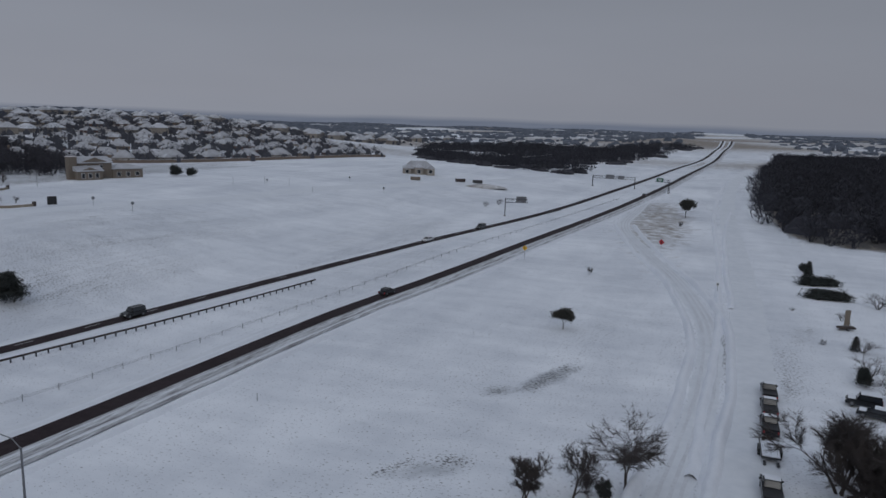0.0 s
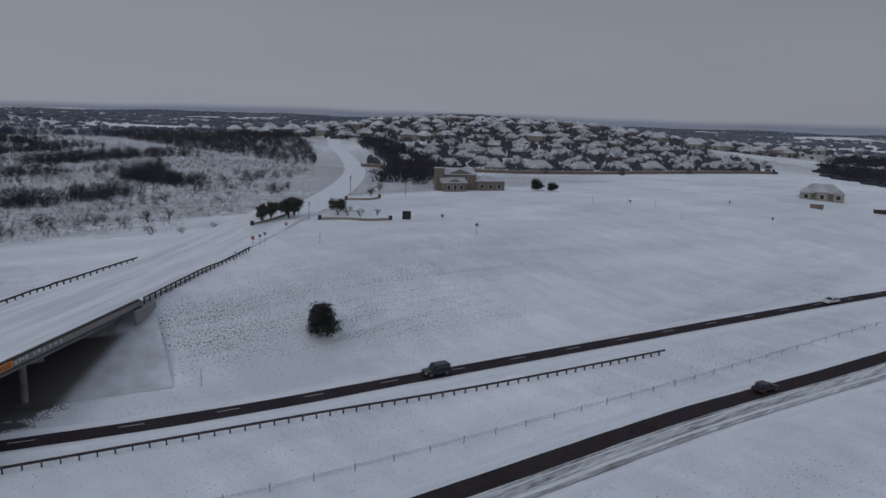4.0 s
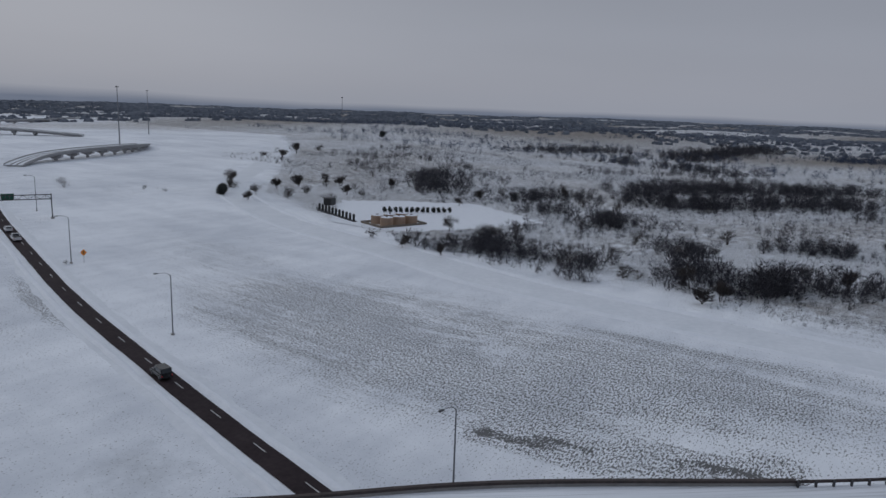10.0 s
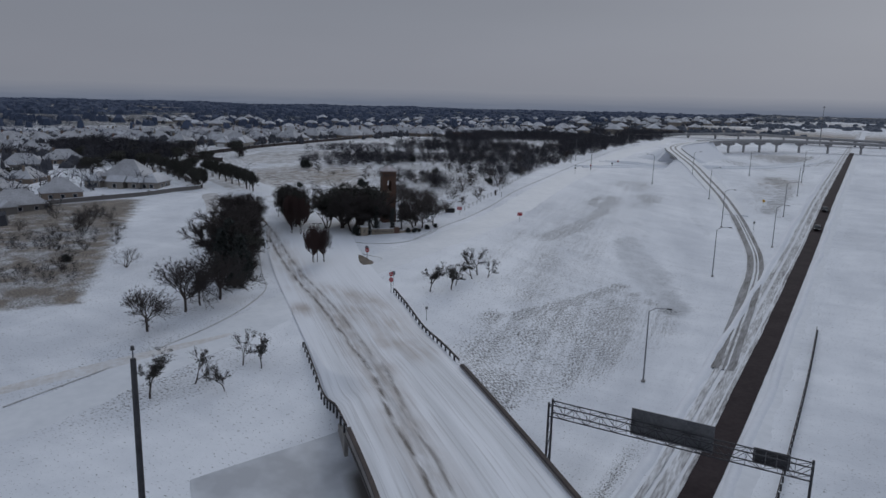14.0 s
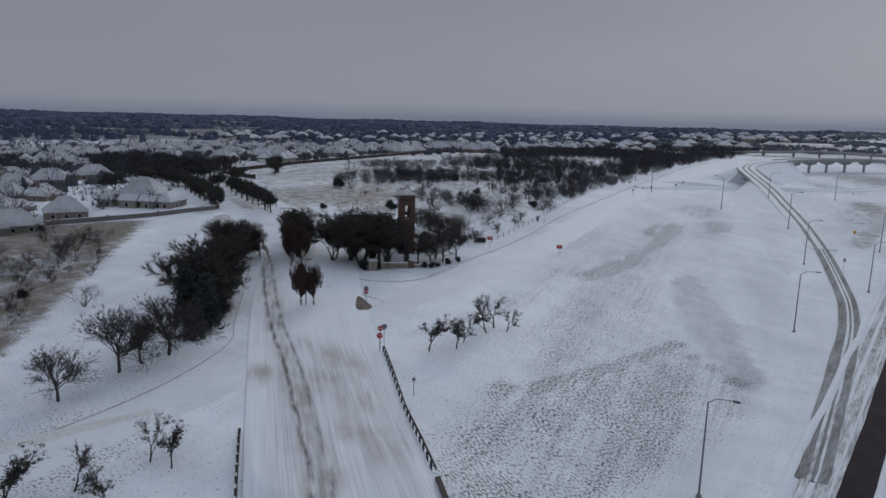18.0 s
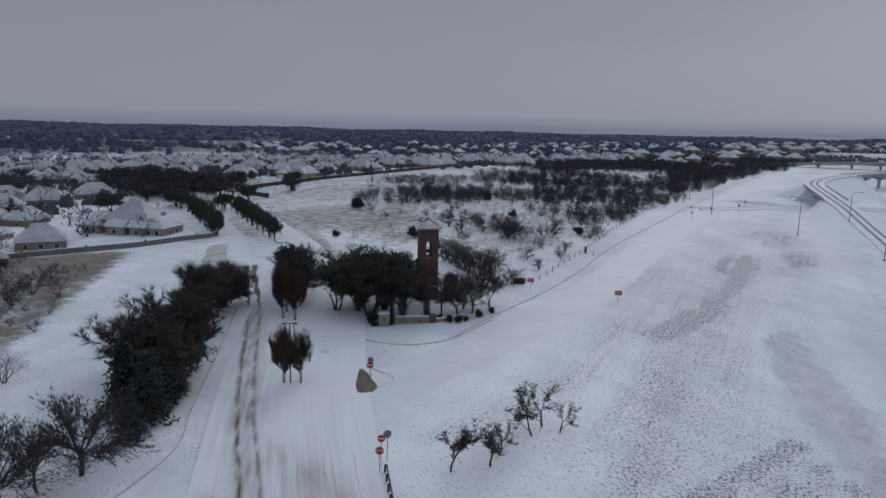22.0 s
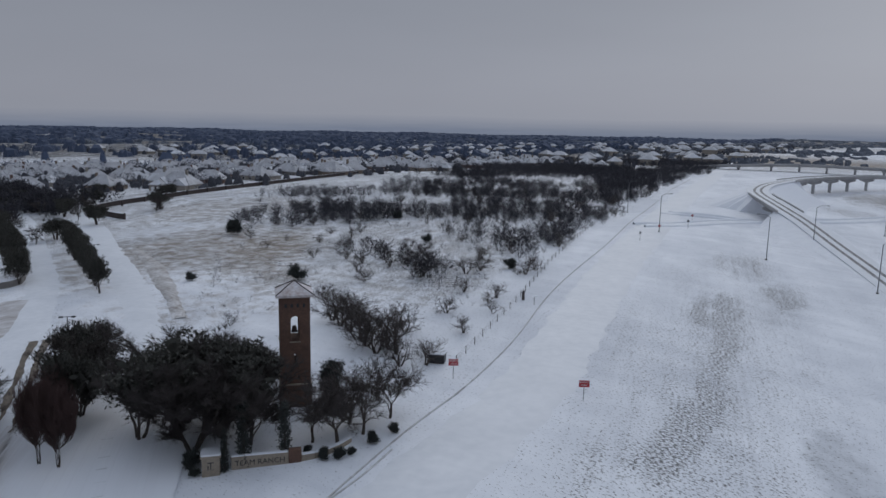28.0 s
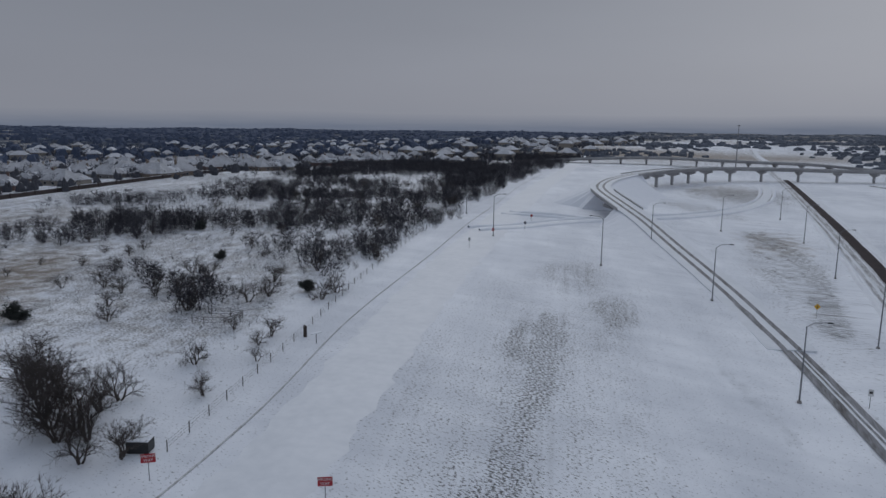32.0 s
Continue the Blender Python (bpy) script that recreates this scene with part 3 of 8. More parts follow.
bare = np.maximum(patches(gx, gy, BARE_EAST), patches(gx, gy, BARE_WEST))
rough = within(gx, gy, ROUGH_FIELD, 2.2)
tussock = np.sin(gx / 2.7 + 2 * np.sin(gy / 4.1)) * np.sin(gy / 2.3 + 1.6 * np.sin(gx / 5.3))
bare = np.maximum(bare, (0.72 + 0.35 * lumps + 0.3 * tussock) * rough)
grass = np.maximum(grass, np.maximum((0.62 + 0.3 * lumps - 0.35 * tussock) * rough, 1.9 * wood_floor))
ice = within(gx, gy, ICE, 2.5) * 0.54 + patches(gx, gy, ((-108, -20, 8, 12, 0, 0.5), (-126, 62, 9, 4, 40, 0.7), (-20, 102, 8, 2.6, 68, 0.8), (-26, 93, 4, 1.8, 40, 0.7), (-26, 67, 6, 2.2, 30, 0.6), (-38, 76, 3, 2, 40, 0.5), (-13, 112, 5, 1.6, 20, 0.5), (-30, 150, 60, 10, 75, 0.22), (-108, 150, 110, 8, 78, 0.22), (-250, -520, 300, 200, 0, 0.2), (-58, -100, 22, 5, 60, 0.3), (-50, -203, 24, 2.5, 112, 0.42), (-37, -186, 12, 1.5, 70, 0.4), (-55, -190, 14, 2, 100, 0.4), (-125, 60, 11, 6, 60, 0.5)))
bare = np.maximum(bare, np.maximum(west_brush * (0.22 + 0.38 * (1 - lumps)), np.maximum(east_brush * 0.38, wood_floor * 1.6)))
bare = np.maximum(bare, step((far - 480) / 350) * (1 - 0.75 * step((gx + 560) / 260) * step((80 - gx) / 80) * step((-200 - gy) / 80) * step((gy + 760) / 180)) * (0.62 + 0.4 * np.sin(gx / 190 + 2 * np.sin(gy / 260)) * np.cos(gy / 150)))
dry = within(gx, gy, DECK, 1.0)
grass = np.maximum(grass, 2.6 * dry)
# the floor of the wooded valley to the east
valley = step((np.hypot(gx, gy) - 820) / 150) * step((gx - 380 - 0.35 * np.minimum(gy + 500, 0)) / 120)
swept = 1 - within(gx, gy, CLEAN, 1.5)
grass, bare = np.maximum(grass * swept, valley * (1.6 + 0.5 * lumps)), bare * swept
for name, values in (("grass", grass), ("bare", bare), ("ice", ice)):
    land_mesh.attributes.new(name, "FLOAT", "POINT").data.foreach_set("value", values.reshape(-1).astype(np.float32))
# the mowing lies along the roads
lay = np.stack([gx + 0.20 * (gy + 150) * step((gx + 85) / 30) * step((20 - gy) / 60), gy, 0 * gx], -1)
land_mesh.attributes.new("lay", "FLOAT_VECTOR", "POINT").data.foreach_set("vector", lay.reshape(-1).astype(np.float32))
tagged(new("ground", land_mesh), "rolling snow-covered grassland with stubble poking through", "ground", kind="structure")


# ---- roads ----
def strip(name, line, width, material, label, off=0.1, pace=3.0, ragged=0.0, across=4, category="road", height=None, shift=0.0, seed=1, sink=None):
    """A ribbon of road laid on the ground along a line."""
    rng = np.random.default_rng(seed)
    c = smooth_line(line, pace)
    d = np.gradient(c, axis=0)
    d /= np.linalg.norm(d, axis=1)[:, None]
    side = np.c_[d[:, 1], -d[:, 0]]
    w = np.interp(np.linspace(0, 1, len(c)), np.linspace(0, 1, len(np.atleast_1d(width))), np.atleast_1d(width))
    verts = []
    for j in range(across + 1):
        k = (j / across - 0.5) * w + shift
        if ragged and j in (0, across):
            wob = np.convolve(rng.normal(0, 2.2 * ragged, len(c) + 6), np.ones(7) / 7, "valid")
            k = k + wob + rng.normal(0, 0.12 * ragged, len(c))
        q = c + side * k[:, None]
        low = across > 2 and j in (0, across) and height is None
        z = (ground(q[:, 0], q[:, 1]) if height is None else height(q[:, 0], q[:, 1])) + (-0.12 if low else off)
        verts.append(np.c_[q, z])
    v = np.stack(verts, 1)
    n = across + 1
    faces = [(i * n + j, i * n + j + 1, (i + 1) * n + j + 1, (i + 1) * n + j) for i in range(len(c) - 1) for j in range(across)]
    me = raw(name, v.reshape(-1, 3).tolist(), faces, material, True)
    return tagged(new(name, me), label, category, kind="structure")


ys = np.r_[-1300:-500:40, -500:500:12, 500:1800:60]
EAST_LINE = [(float(east_lane(y)), float(y)) for y in ys]
WEST_LINE = [(float(west_lane(y)), float(y)) for y in ys]
strip("road_east_shoulder", EAST_LINE, 12.5, M_ROADSNOW, "snow-packed highway carriageway", 0.10, 4, 0.25, 5)
strip("road_west_shoulder", WEST_LINE, 12.5, M_ROADSNOW, "snow-packed highway carriageway", 0.10, 4, 0.25, 5)
strip("road_east_lane", [p for p in EAST_LINE if p[1] > -640], 3.3, M_ASPHALT, "one cleared dark wet asphalt lane between snow", 0.16, 2.0, 0.07, 2)
strip("road_west_lane", WEST_LINE, 3.5, M_ASPHALT, "cleared dark wet asphalt lane between snow", 0.16, 2.0, 0.06, 2, shift=-0.35)
for line, y0, y1 in ((EAST_LINE, -22, 0), (WEST_LINE, 17, 41)):
    c = [p for p in smooth_line(line, 3.0).tolist() if y0 < p[1] < y1]
    strip("road_dry_stretch", c, 11.5, M_ASPHALT, "bare dark asphalt sheltered by the bridge", 0.135, 2.0, 0.5, 3)
for k, (off, wide) in enumerate(((1.95, 0.5), (3.3, 1.5), (5.2, 0.8))):
    strip("road_east_slush", EAST_LINE, wide, M_STREAK, "dark streaky wheel track in the slush", 0.14, 1.5, 0.07, 1, shift=off, seed=30 + k)

def ridge(name, line, shift, high, wide, label, material=None, seed=1, off=0.05):
    """A low uneven bank of ploughed snow along a line."""
    rng = np.random.default_rng(seed)
    c = smooth_line(line, 2.0)
    d = np.gradient(c, axis=0)
    d /= np.linalg.norm(d, axis=1)[:, None]
    side = np.c_[d[:, 1], -d[:, 0]]
    wob = np.convolve(rng.normal(0, 0.5, len(c) + 8), np.ones(9) / 9, "valid")
    h = high * np.clip(1 + np.convolve(rng.normal(0, 0.9, len(c) + 4), np.ones(5) / 5, "valid"), 0.35, 1.8)
    v = []
    for u, k in ((-0.5, 0), (-0.2, 0.75), (0.05, 1), (0.25, 0.7), (0.5, 0)):
        q = c + side * (shift + wob + u * wide)[:, None]
        v.append(np.c_[q, ground(q[:, 0], q[:, 1]) + off + (k * h if k else -0.15)])
    v = np.stack(v, 1)
    fs = [(i * 5 + j, i * 5 + j + 1, (i + 1) * 5 + j + 1, (i + 1) * 5 + j) for i in range(len(c) - 1) for j in range(4)]
    return tagged(new(name, raw(name, v.reshape(-1, 3).tolist(), fs, material or M_SNOW, True)), label, "snow bank", kind="structure")


EAST_FRONT = [(33, 700), (15, 500), (9, 340), (10, 205), (9.5, 137), (6.5, 76), (0, 35), (-8, 0), (-10.5, -25), (-10.5, -45), (-8, -65), (-6, -90), (-7, -115), (-6.5, -145),
              (-2, -172), (4, -205), (13, -265), (26, -360), (41, -480), (60, -640), (95, -900)]
strip("road_frontage_east", EAST_FRONT, (10, 9, 8.5, 9, 9, 13, 15, 15, 14, 14, 14), M_ICEROAD, "untouched snow-covered frontage road", 0.11, 4, 0.05, 4)
WEST_FRONT = [(-560, -520), (-420, -350), (-330, -262), (-255, -190), (-226, -125), (-212, -65), (-200, -20), (-195, 28), (-193, 62), (-190, 100), (-186, 130), (-172, 180), (-160, 270), (-135, 345), (-100, 460), (-70, 620)]
strip("road_frontage_west", WEST_FRONT, (10, 12, 14, 14, 14, 12, 10, 9), M_ROADSNOW, "snow-covered frontage road", 0.11, 4, 0.2, 4)
strip("road_to_village", [(-195, 118), (-222, 146), (-270, 190), (-345, 246), (-430, 296), (-535, 351), (-660, 418), (-740, 440)], (16, 15, 14, 14, 14), M_ROADSNOW, "snow-covered road leading to the village", 0.15, 4, 0.2, 4)
RAMP = [(-76, -85), (-74.5, -125), (-71.5, -165), (-66, -193), (-61, -214), (-54.5, -238), (-51, -250)]
strip("road_ramp", RAMP, (5, 7, 7, 7), M_ROADSNOW, "snowy exit ramp climbing to the flyover", 0.13, 4, 0.1, 3)
for k, wide in ((-1.2, 1.5), (0.2, 0.4), (1.3, 1.1)):
    strip("road_ramp_track", RAMP, wide, M_RUT, "dark wheel track on the ramp", 0.17, 2, 0.08, 1, shift=k)
strip("road_exit_north", [(-29, 392), (-29, 330), (-29, 278), (-16, 222), (-4, 178), (2.5, 137), (2, 105), (-1, 72), (-8, 20)], (7, 7, 6, 6, 6, 6), M_ICEROAD, "snowed-in exit ramp", 0.13, 4, 0.1, 3)
EXIT = [(-29, 392), (-29, 330), (-29, 278), (-16, 222), (-4, 178), (2.5, 137), (2, 105), (-1, 72), (-8, 20)]
for k, sh in enumerate((-3.6, 3.4)):
    ridge("ground_snow_bank", EXIT[2:], sh, 0.8, 1.8, "low bank of ploughed snow along the exit ramp", seed=40 + k)
for k in (-1.2, -0.2, 1.0):
    strip("road_exit_track", EXIT, 0.55, M_TRACK, "grey wheel rut in the packed snow", 0.16, 2, 0.1, 1, shift=k, seed=45)
ridge("ground_snow_bank", [p for p in EAST_FRONT if 60 < p[1] < 520], 5.6, 0.5, 1.8, "low bank of ploughed snow along the frontage road", seed=48)
ridge("ground_snow_bank", [(9, 340), (6, 260), (5.5, 205), (6, 160)], -1.0, 0.5, 1.8, "low bank of ploughed snow between the two roads", seed=49)
for k, (sh, hi) in enumerate(((-2.9, 0.32), (6.9, 0.35))):
    ridge("ground_snow_bank", [p for p in EAST_LINE if -420 < p[1] < 560], sh, hi, 1.6, "low bank of ploughed snow along the carriageway", seed=50 + k, off=0.12)
for k, (sh, hi) in enumerate(((-3.0, 0.3), (3.2, 0.3))):
    ridge("ground_snow_bank", [p for p in WEST_LINE if -420 < p[1] < 560], sh, hi, 1.5, "low bank of ploughed snow along the carriageway", seed=54 + k, off=0.12)
for k, sh in enumerate((-6.6, 6.4)):
    ridge("ground_snow_bank", [p for p in WEST_FRONT if -200 < p[1] < 130], sh, 0.3, 2.2, "faint bank of snow along the frontage road", seed=58 + k)

# ---- the street over the highway ----
def street_z(x, y):
    x, y = np.asarray(x, float), np.asarray(y, float)
    g = ground(x, y)
    on = step((x + 158) / 9) * step((-34 - x) / 9)
    return np.where(on > 0, np.maximum(g, 0) * (1 - on) + 9.0 * on, g)


def edge_pair(n=90):
    a, b = np.array(smooth_line(STREET_N, 0.5)), np.array(smooth_line(STREET_S, 0.5))
    i, j = np.linspace(0, len(a) - 1, n).astype(int), np.linspace(0, len(b) - 1, n).astype(int)
    return a[i], b[j]


en, es = edge_pair(140)
# the sanded wheel tracks that lead over the bridge into the boulevard
TRACK = [(-150, 84), (-117, 47), (-92, 10), (-64, -19), (-58, -25.4), (-50.5, -32), (-37.5, -45.2), (-28, -52.5), (-13.8, -63.6), (-1.3, -72.6), (12, -82.9), (20.1, -89.6), (34.1, -101.2), (57, -118.4)]
WASH = ([(-6, -36), (-9.8, -44), (-11.4, -53.1), (-14, -61)], [(-13, -60), (-22, -63.5), (-34.5, -54)], [(-5, -70), (-22, -68), (-40, -51)])


def snow_street():
    """Packed snow with streaks along the way of the traffic, sand and dark wheel tracks; 'run' holds metres across and along."""
    m = bpy.data.materials.new("driven_snow")
    m.use_nodes = True
    t, nodes = m.node_tree, m.node_tree.nodes
    b = nodes["Principled BSDF"]
    b.inputs["Roughness"].default_value = 0.6
    run, sand, rut, worn = (nodes.new("ShaderNodeAttribute") for _ in range(4))
    run.attribute_name, sand.attribute_name, rut.attribute_name, worn.attribute_name = "run", "sand", "rut", "worn"

    def streak(scale, stretch, lo, hi, detail=3):
        mp, n, r = nodes.new("ShaderNodeMapping"), nodes.new("ShaderNodeTexNoise"), nodes.new("ShaderNodeMapRange")
        mp.inputs["Scale"].default_value = (1, stretch, 1)
        n.inputs["Scale"].default_value, n.inputs["Detail"].default_value = scale, detail
        r.inputs["From Min"].default_value, r.inputs["From Max"].default_value = lo, hi
        t.links.new(run.outputs["Vector"], mp.inputs[0]), t.links.new(mp.outputs[0], n.inputs["Vector"]), t.links.new(n.outputs[0], r.inputs[0])
        return r.outputs[0], n.outputs[0]

    def times(a, c):
        n = nodes.new("ShaderNodeMath")
        n.operation, n.use_clamp = "MULTIPLY", True
        for i, v in enumerate((a, c)):
            if isinstance(v, (int, float)):
                n.inputs[i].default_value = v
            else:
                t.links.new(v, n.inputs[i])
        return n.outputs[0]

    def mixed(f, a, c):
        n = nodes.new("ShaderNodeMix")
        n.data_type = "RGBA"
        t.links.new(f, n.inputs[0])
        for i, v in ((6, a), (7, c)):
            if isinstance(v, tuple):
                n.inputs[i].default_value = (*v, 1)
            else:
                t.links.new(v, n.inputs[i])
        return n.outputs[2]

    broad, _ = streak(0.45, 0.05, 0.42, 0.66)
    fine, raw_fine = streak(3.4, 0.014, 0.52, 0.66)
    spill, _ = streak(0.22, 0.5, 0.25, 0.7, 5)
    smear, _ = streak(1.3, 0.05, 0.28, 0.60, 4)
    clods, _ = streak(1.5, 0.16, 0.33, 0.60, 5)
    col = mixed(times(times(broad, worn.outputs["Fac"]), 0.85), SNOW, (0.60, 0.62, 0.66))
    col = mixed(times(times(fine, worn.outputs["Fac"]), 0.42), col, (0.36, 0.36, 0.38))
    col = mixed(times(times(sand.outputs["Fac"], spill), times(smear, 1.3)), col, (0.31, 0.25, 0.215))
    col = mixed(times(rut.outputs["Fac"], clods), col, (0.085, 0.07, 0.062))
    t.links.new(col, b.inputs["Base Color"])
    bp = nodes.new("ShaderNodeBump")
    bp.inputs["Strength"].default_value, bp.inputs["Distance"].default_value = 0.4, 0.06
    t.links.new(raw_fine, bp.inputs["Height"]), t.links.new(bp.outputs[0], b.inputs["Normal"])
    return m


M_STREET = snow_street()
na, sn, ss = 120, *edge_pair(420)
f = np.linspace(0, 1, na)[None, :, None]
spot = sn[:, None] + (ss - sn)[:, None] * f
sx, sy = spot[..., 0], spot[..., 1]
sz = street_z(sx, sy) + 0.17
wide = np.linalg.norm(ss - sn, axis=1)
way = np.r_[0, np.cumsum(np.linalg.norm(np.diff((sn + ss) / 2, axis=0), axis=1))]
k = np.arange(len(sn) * na).reshape(len(sn), na)
street_mesh = raw("road_street", np.stack([sx, sy, sz], -1).reshape(-1, 3).tolist(), np.stack([k[:-1, :-1], k[1:, :-1], k[1:, 1:], k[:-1, 1:]], -1).reshape(-1, 4).tolist(), M_STREET, True)
centre = smooth_line(TRACK, 1.0)
turn = np.gradient(centre, axis=0)
turn /= np.linalg.norm(turn, axis=1)[:, None]
off_side = np.c_[turn[:, 1], -turn[:, 0]]
fade = step((sx + 112) / 40)
near_track = segments(sx, sy, [tuple(p) for p in centre[::4]])
sand = 0.85 * np.exp(-(near_track / 2.6) ** 2)
for line in WASH:
    sand = np.maximum(sand, 0.8 * np.exp(-(segments(sx, sy, line) / 3.4) ** 2))
rut = 0.28 * np.exp(-(near_track / 1.0) ** 2)
for k, much in ((-0.95, 1.0), (0.95, 0.75)):
    rut = np.maximum(rut, much * np.exp(-(segments(sx, sy, [tuple(p) for p in (centre + off_side * k)[::4]]) / 0.36) ** 2))
run = np.stack([f[..., 0] * wide[:, None], way[:, None] + 0 * sx, 0 * sx], -1)
street_mesh.attributes.new("run", "FLOAT_VECTOR", "POINT").data.foreach_set("vector", run.reshape(-1).astype(np.float32))
for name, values in (("sand", sand * fade), ("rut", rut * fade), ("worn", (0.12 + 0.88 * step((2 - sx) / 26)) * np.maximum(step((-30 - sx) / 8), step(np.minimum(f[..., 0], 1 - f[..., 0]) / 0.16)))):
    street_mesh.attributes.new(name, "FLOAT", "POINT").data.foreach_set("value", values.reshape(-1).astype(np.float32))
tagged(new("road_street", street_mesh), "snow-covered cross street with streaky wheel tracks and brown sand", "road", kind="structure")


bridge = thing("bridge", pose(0, 0, 0), "concrete girder bridge with snow-covered deck over the highway", "bridge")


def deck_run(name, f0, f1, z0, z1, first, last, material, label=""):
    """A beam of the bridge between two fractions of its width."""
    pts = [(p + (q - p) * f0, p + (q - p) * f1) for p, q in zip(en, es) if first <= p[0] <= last]
    v, fs = [], []
    for a, b in pts:
        v += [(a[0], a[1], z0), (b[0], b[1], z0), (b[0], b[1], z1), (a[0], a[1], z1)]
    for i in range(len(pts) - 1):
        k = 4 * i
        for j in range(4):
            fs.append((k + j, k + 4 + j, k + 4 + (j + 1) % 4, k + (j + 1) % 4))
    fs += [(0, 1, 2, 3), tuple(4 * (len(pts) - 1) + j for j in (3, 2, 1, 0))]
    me = raw(name, v, fs, material)
    b = bmesh.new()
    b.from_mesh(me)
    bmesh.ops.recalc_face_normals(b, faces=b.faces)
    b.to_mesh(me)
    b.free()
    return part(name, me, material, bridge, label)


deck_run("deck", 0.0, 1.0, 8.55, 9.02, -134, -45, M_CONC)
for k in range(7):
    deck_run("girder", 0.05 + k * 0.14, 0.10 + k * 0.14, 7.3, 8.54, -131, -47, M_CONC)


def edge_run(name, edge, inset, thick, z0, z1, first, last, material, label=""):
    """A beam along one edge of the bridge; inset counts outwards."""
    c = smooth_line([p for p in smooth_line(edge, 0.5) if first <= p[0] <= last], 3.0)
    d = np.gradient(c, axis=0)
    d /= np.linalg.norm(d, axis=1)[:, None]
    out = np.c_[-d[:, 1], d[:, 0]] * (-1 if edge is STREET_N else 1)
    v, fs = [], []
    for p, n in zip(c, out):
        a, b = p + n * inset, p + n * (inset + thick)
        v += [(*a, z0), (*b, z0), (*b, z1), (*a, z1)]
    for i in range(len(c) - 1):
        fs += [(4 * i + j, 4 * i + 4 + j, 4 * i + 4 + (j + 1) % 4, 4 * i + (j + 1) % 4) for j in range(4)]
    e = 4 * (len(c) - 1)
    b = bmesh.new()
    b.from_mesh(raw(name, v, fs + [(0, 1, 2, 3), (e + 3, e + 2, e + 1, e)], material))
    bmesh.ops.recalc_face_normals(b, faces=b.faces)
    return part(name, b, material, bridge, label)


for edge, first, last in ((STREET_N, -134.5, -46.5), (STREET_S, -140.0, -47.5)):
    edge_run("parapet", edge, 0.0, 0.36, 8.35, 9.50, first, last, M_CONC, "weathered concrete parapet with thin snow")
    edge_run("rail_cap", edge, -0.04, 0.44, 9.505, 9.78, first + 0.3, last - 0.3, M_RUST, "weathered steel rail on the parapet")
    edge_run("drip_edge", edge, 0.365, 0.10, 8.3, 8.62, first, last, M_DARKCONC, "stained lower edge of the parapet")
# bents stand in line with the highway: first column, step to the next one, columns, cap overhang
for (cx, cy), (dx, dy), n in (((-121.9, 48.1), (-0.6, -4.7), 5), ((-99.6, 27.6), (-0.6, -4.7), 5), ((-83.4, 8.6), (-0.45, -4.7), 5), ((-62.2, -14.5), (-0.4, -4.7), 5)):
    d = Vector((dx, dy, 0)).normalized()
    a, b = Vector((cx, cy, 0)) - d * 2.6, Vector((cx + dx * (n - 1), cy + dy * (n - 1), 0)) + d * 1.6
    cap = bx(0, (b - a).length, -0.55, 0.55, 6.15, 7.28, bevel=0.05)
    bmesh.ops.transform(cap, matrix=Matrix.Translation(a) @ Matrix.Rotation(math.atan2(d.y, d.x), 4, "Z"), verts=cap.verts)
    part("bent_cap", cap, M_CONC, bridge)
    for k in range(n):
        x, y = cx + dx * k, cy + dy * k
        part("column", tb((x, y, at(x, y) - 0.5), (x, y, 6.17), 0.45, n=12), M_CONC, bridge)
for (ax, ay), (bx_, by) in (((-131.6, 62.6), (-135.0, 44.0)), ((-46.8, -29.0), (-48.6, -49.6))):
    d = Vector((bx_ - ax, by - ay, 0))
    wall = bx(0, d.length, -0.5, 0.5, 4.5, 8.54)
    bmesh.ops.transform(wall, matrix=Matrix.Translation((ax, ay, 0)) @ Matrix.Rotation(math.atan2(d.y, d.x), 4, "Z"), verts=wall.verts)
    part("abutment", wall, M_CONC, bridge)
for p, q in (((-131.2, 65.6), (-135.6, 70.2)), ((-46.6, -27.0), (-44.0, -29.2))):
    d = Vector((q[0] - p[0], q[1] - p[1], 0))
    wing = bmesh.new()
    prism(wing, [(0, 6.2), (0, 8.5), (d.length, 8.5), (d.length, 7.6)], -0.2, 0.2)
    bmesh.ops.transform(wing, matrix=Matrix.Translation((*p, 0)) @ Matrix.Rotation(math.atan2(d.y, d.x), 4, "Z"), verts=wing.verts)
    part("wing_wall", wing, M_CONC, bridge)


def paved_slope(corners, n=44):
    """A concrete-paved slope under the bridge's end, over four corners: two at the top, two at the foot."""
    t0, t1, f0, f1 = (np.array(c, float) for c in corners)
    v = []
    for i in range(n):
        for j in range(n):
            u, w = i / (n - 1), j / (n - 1)
            p = (t0 * (1 - u) + t1 * u) * (1 - w) + (f0 * (1 - u) + f1 * u) * w
            v.append((p[0], p[1], max(p[2], at(p[0], p[1]) + 0.07)))
    fs = [(i * n + j, (i + 1) * n + j, (i + 1) * n + j + 1, i * n + j + 1) for i in range(n - 1) for j in range(n - 1)]
    me = raw("pavement_slope", v, fs, M_SLOPE, True)
    v = np.array(v)
    me.attributes.new("dry", "FLOAT", "POINT").data.foreach_set("value", within(v[:, 0], v[:, 1], DECK, 1.0).astype(np.float32))
    tagged(new("pavement_slope", me), "paved slope at the bridge glazed with ice, dry and dark under the deck", "slope", kind="structure")


paved_slope(((-135.0, 70.0, 7.2), (-140.0, 36.0, 7.2), (-117.0, 66.4, 0.1), (-124.0, 28.0, 0.1)))
paved_slope(((-35.0, -16.0, 4.0), (-48.8, -52.0, 7.4), (-52.0, -2.0, 1.2), (-64.0, -38.0, 1.2)))

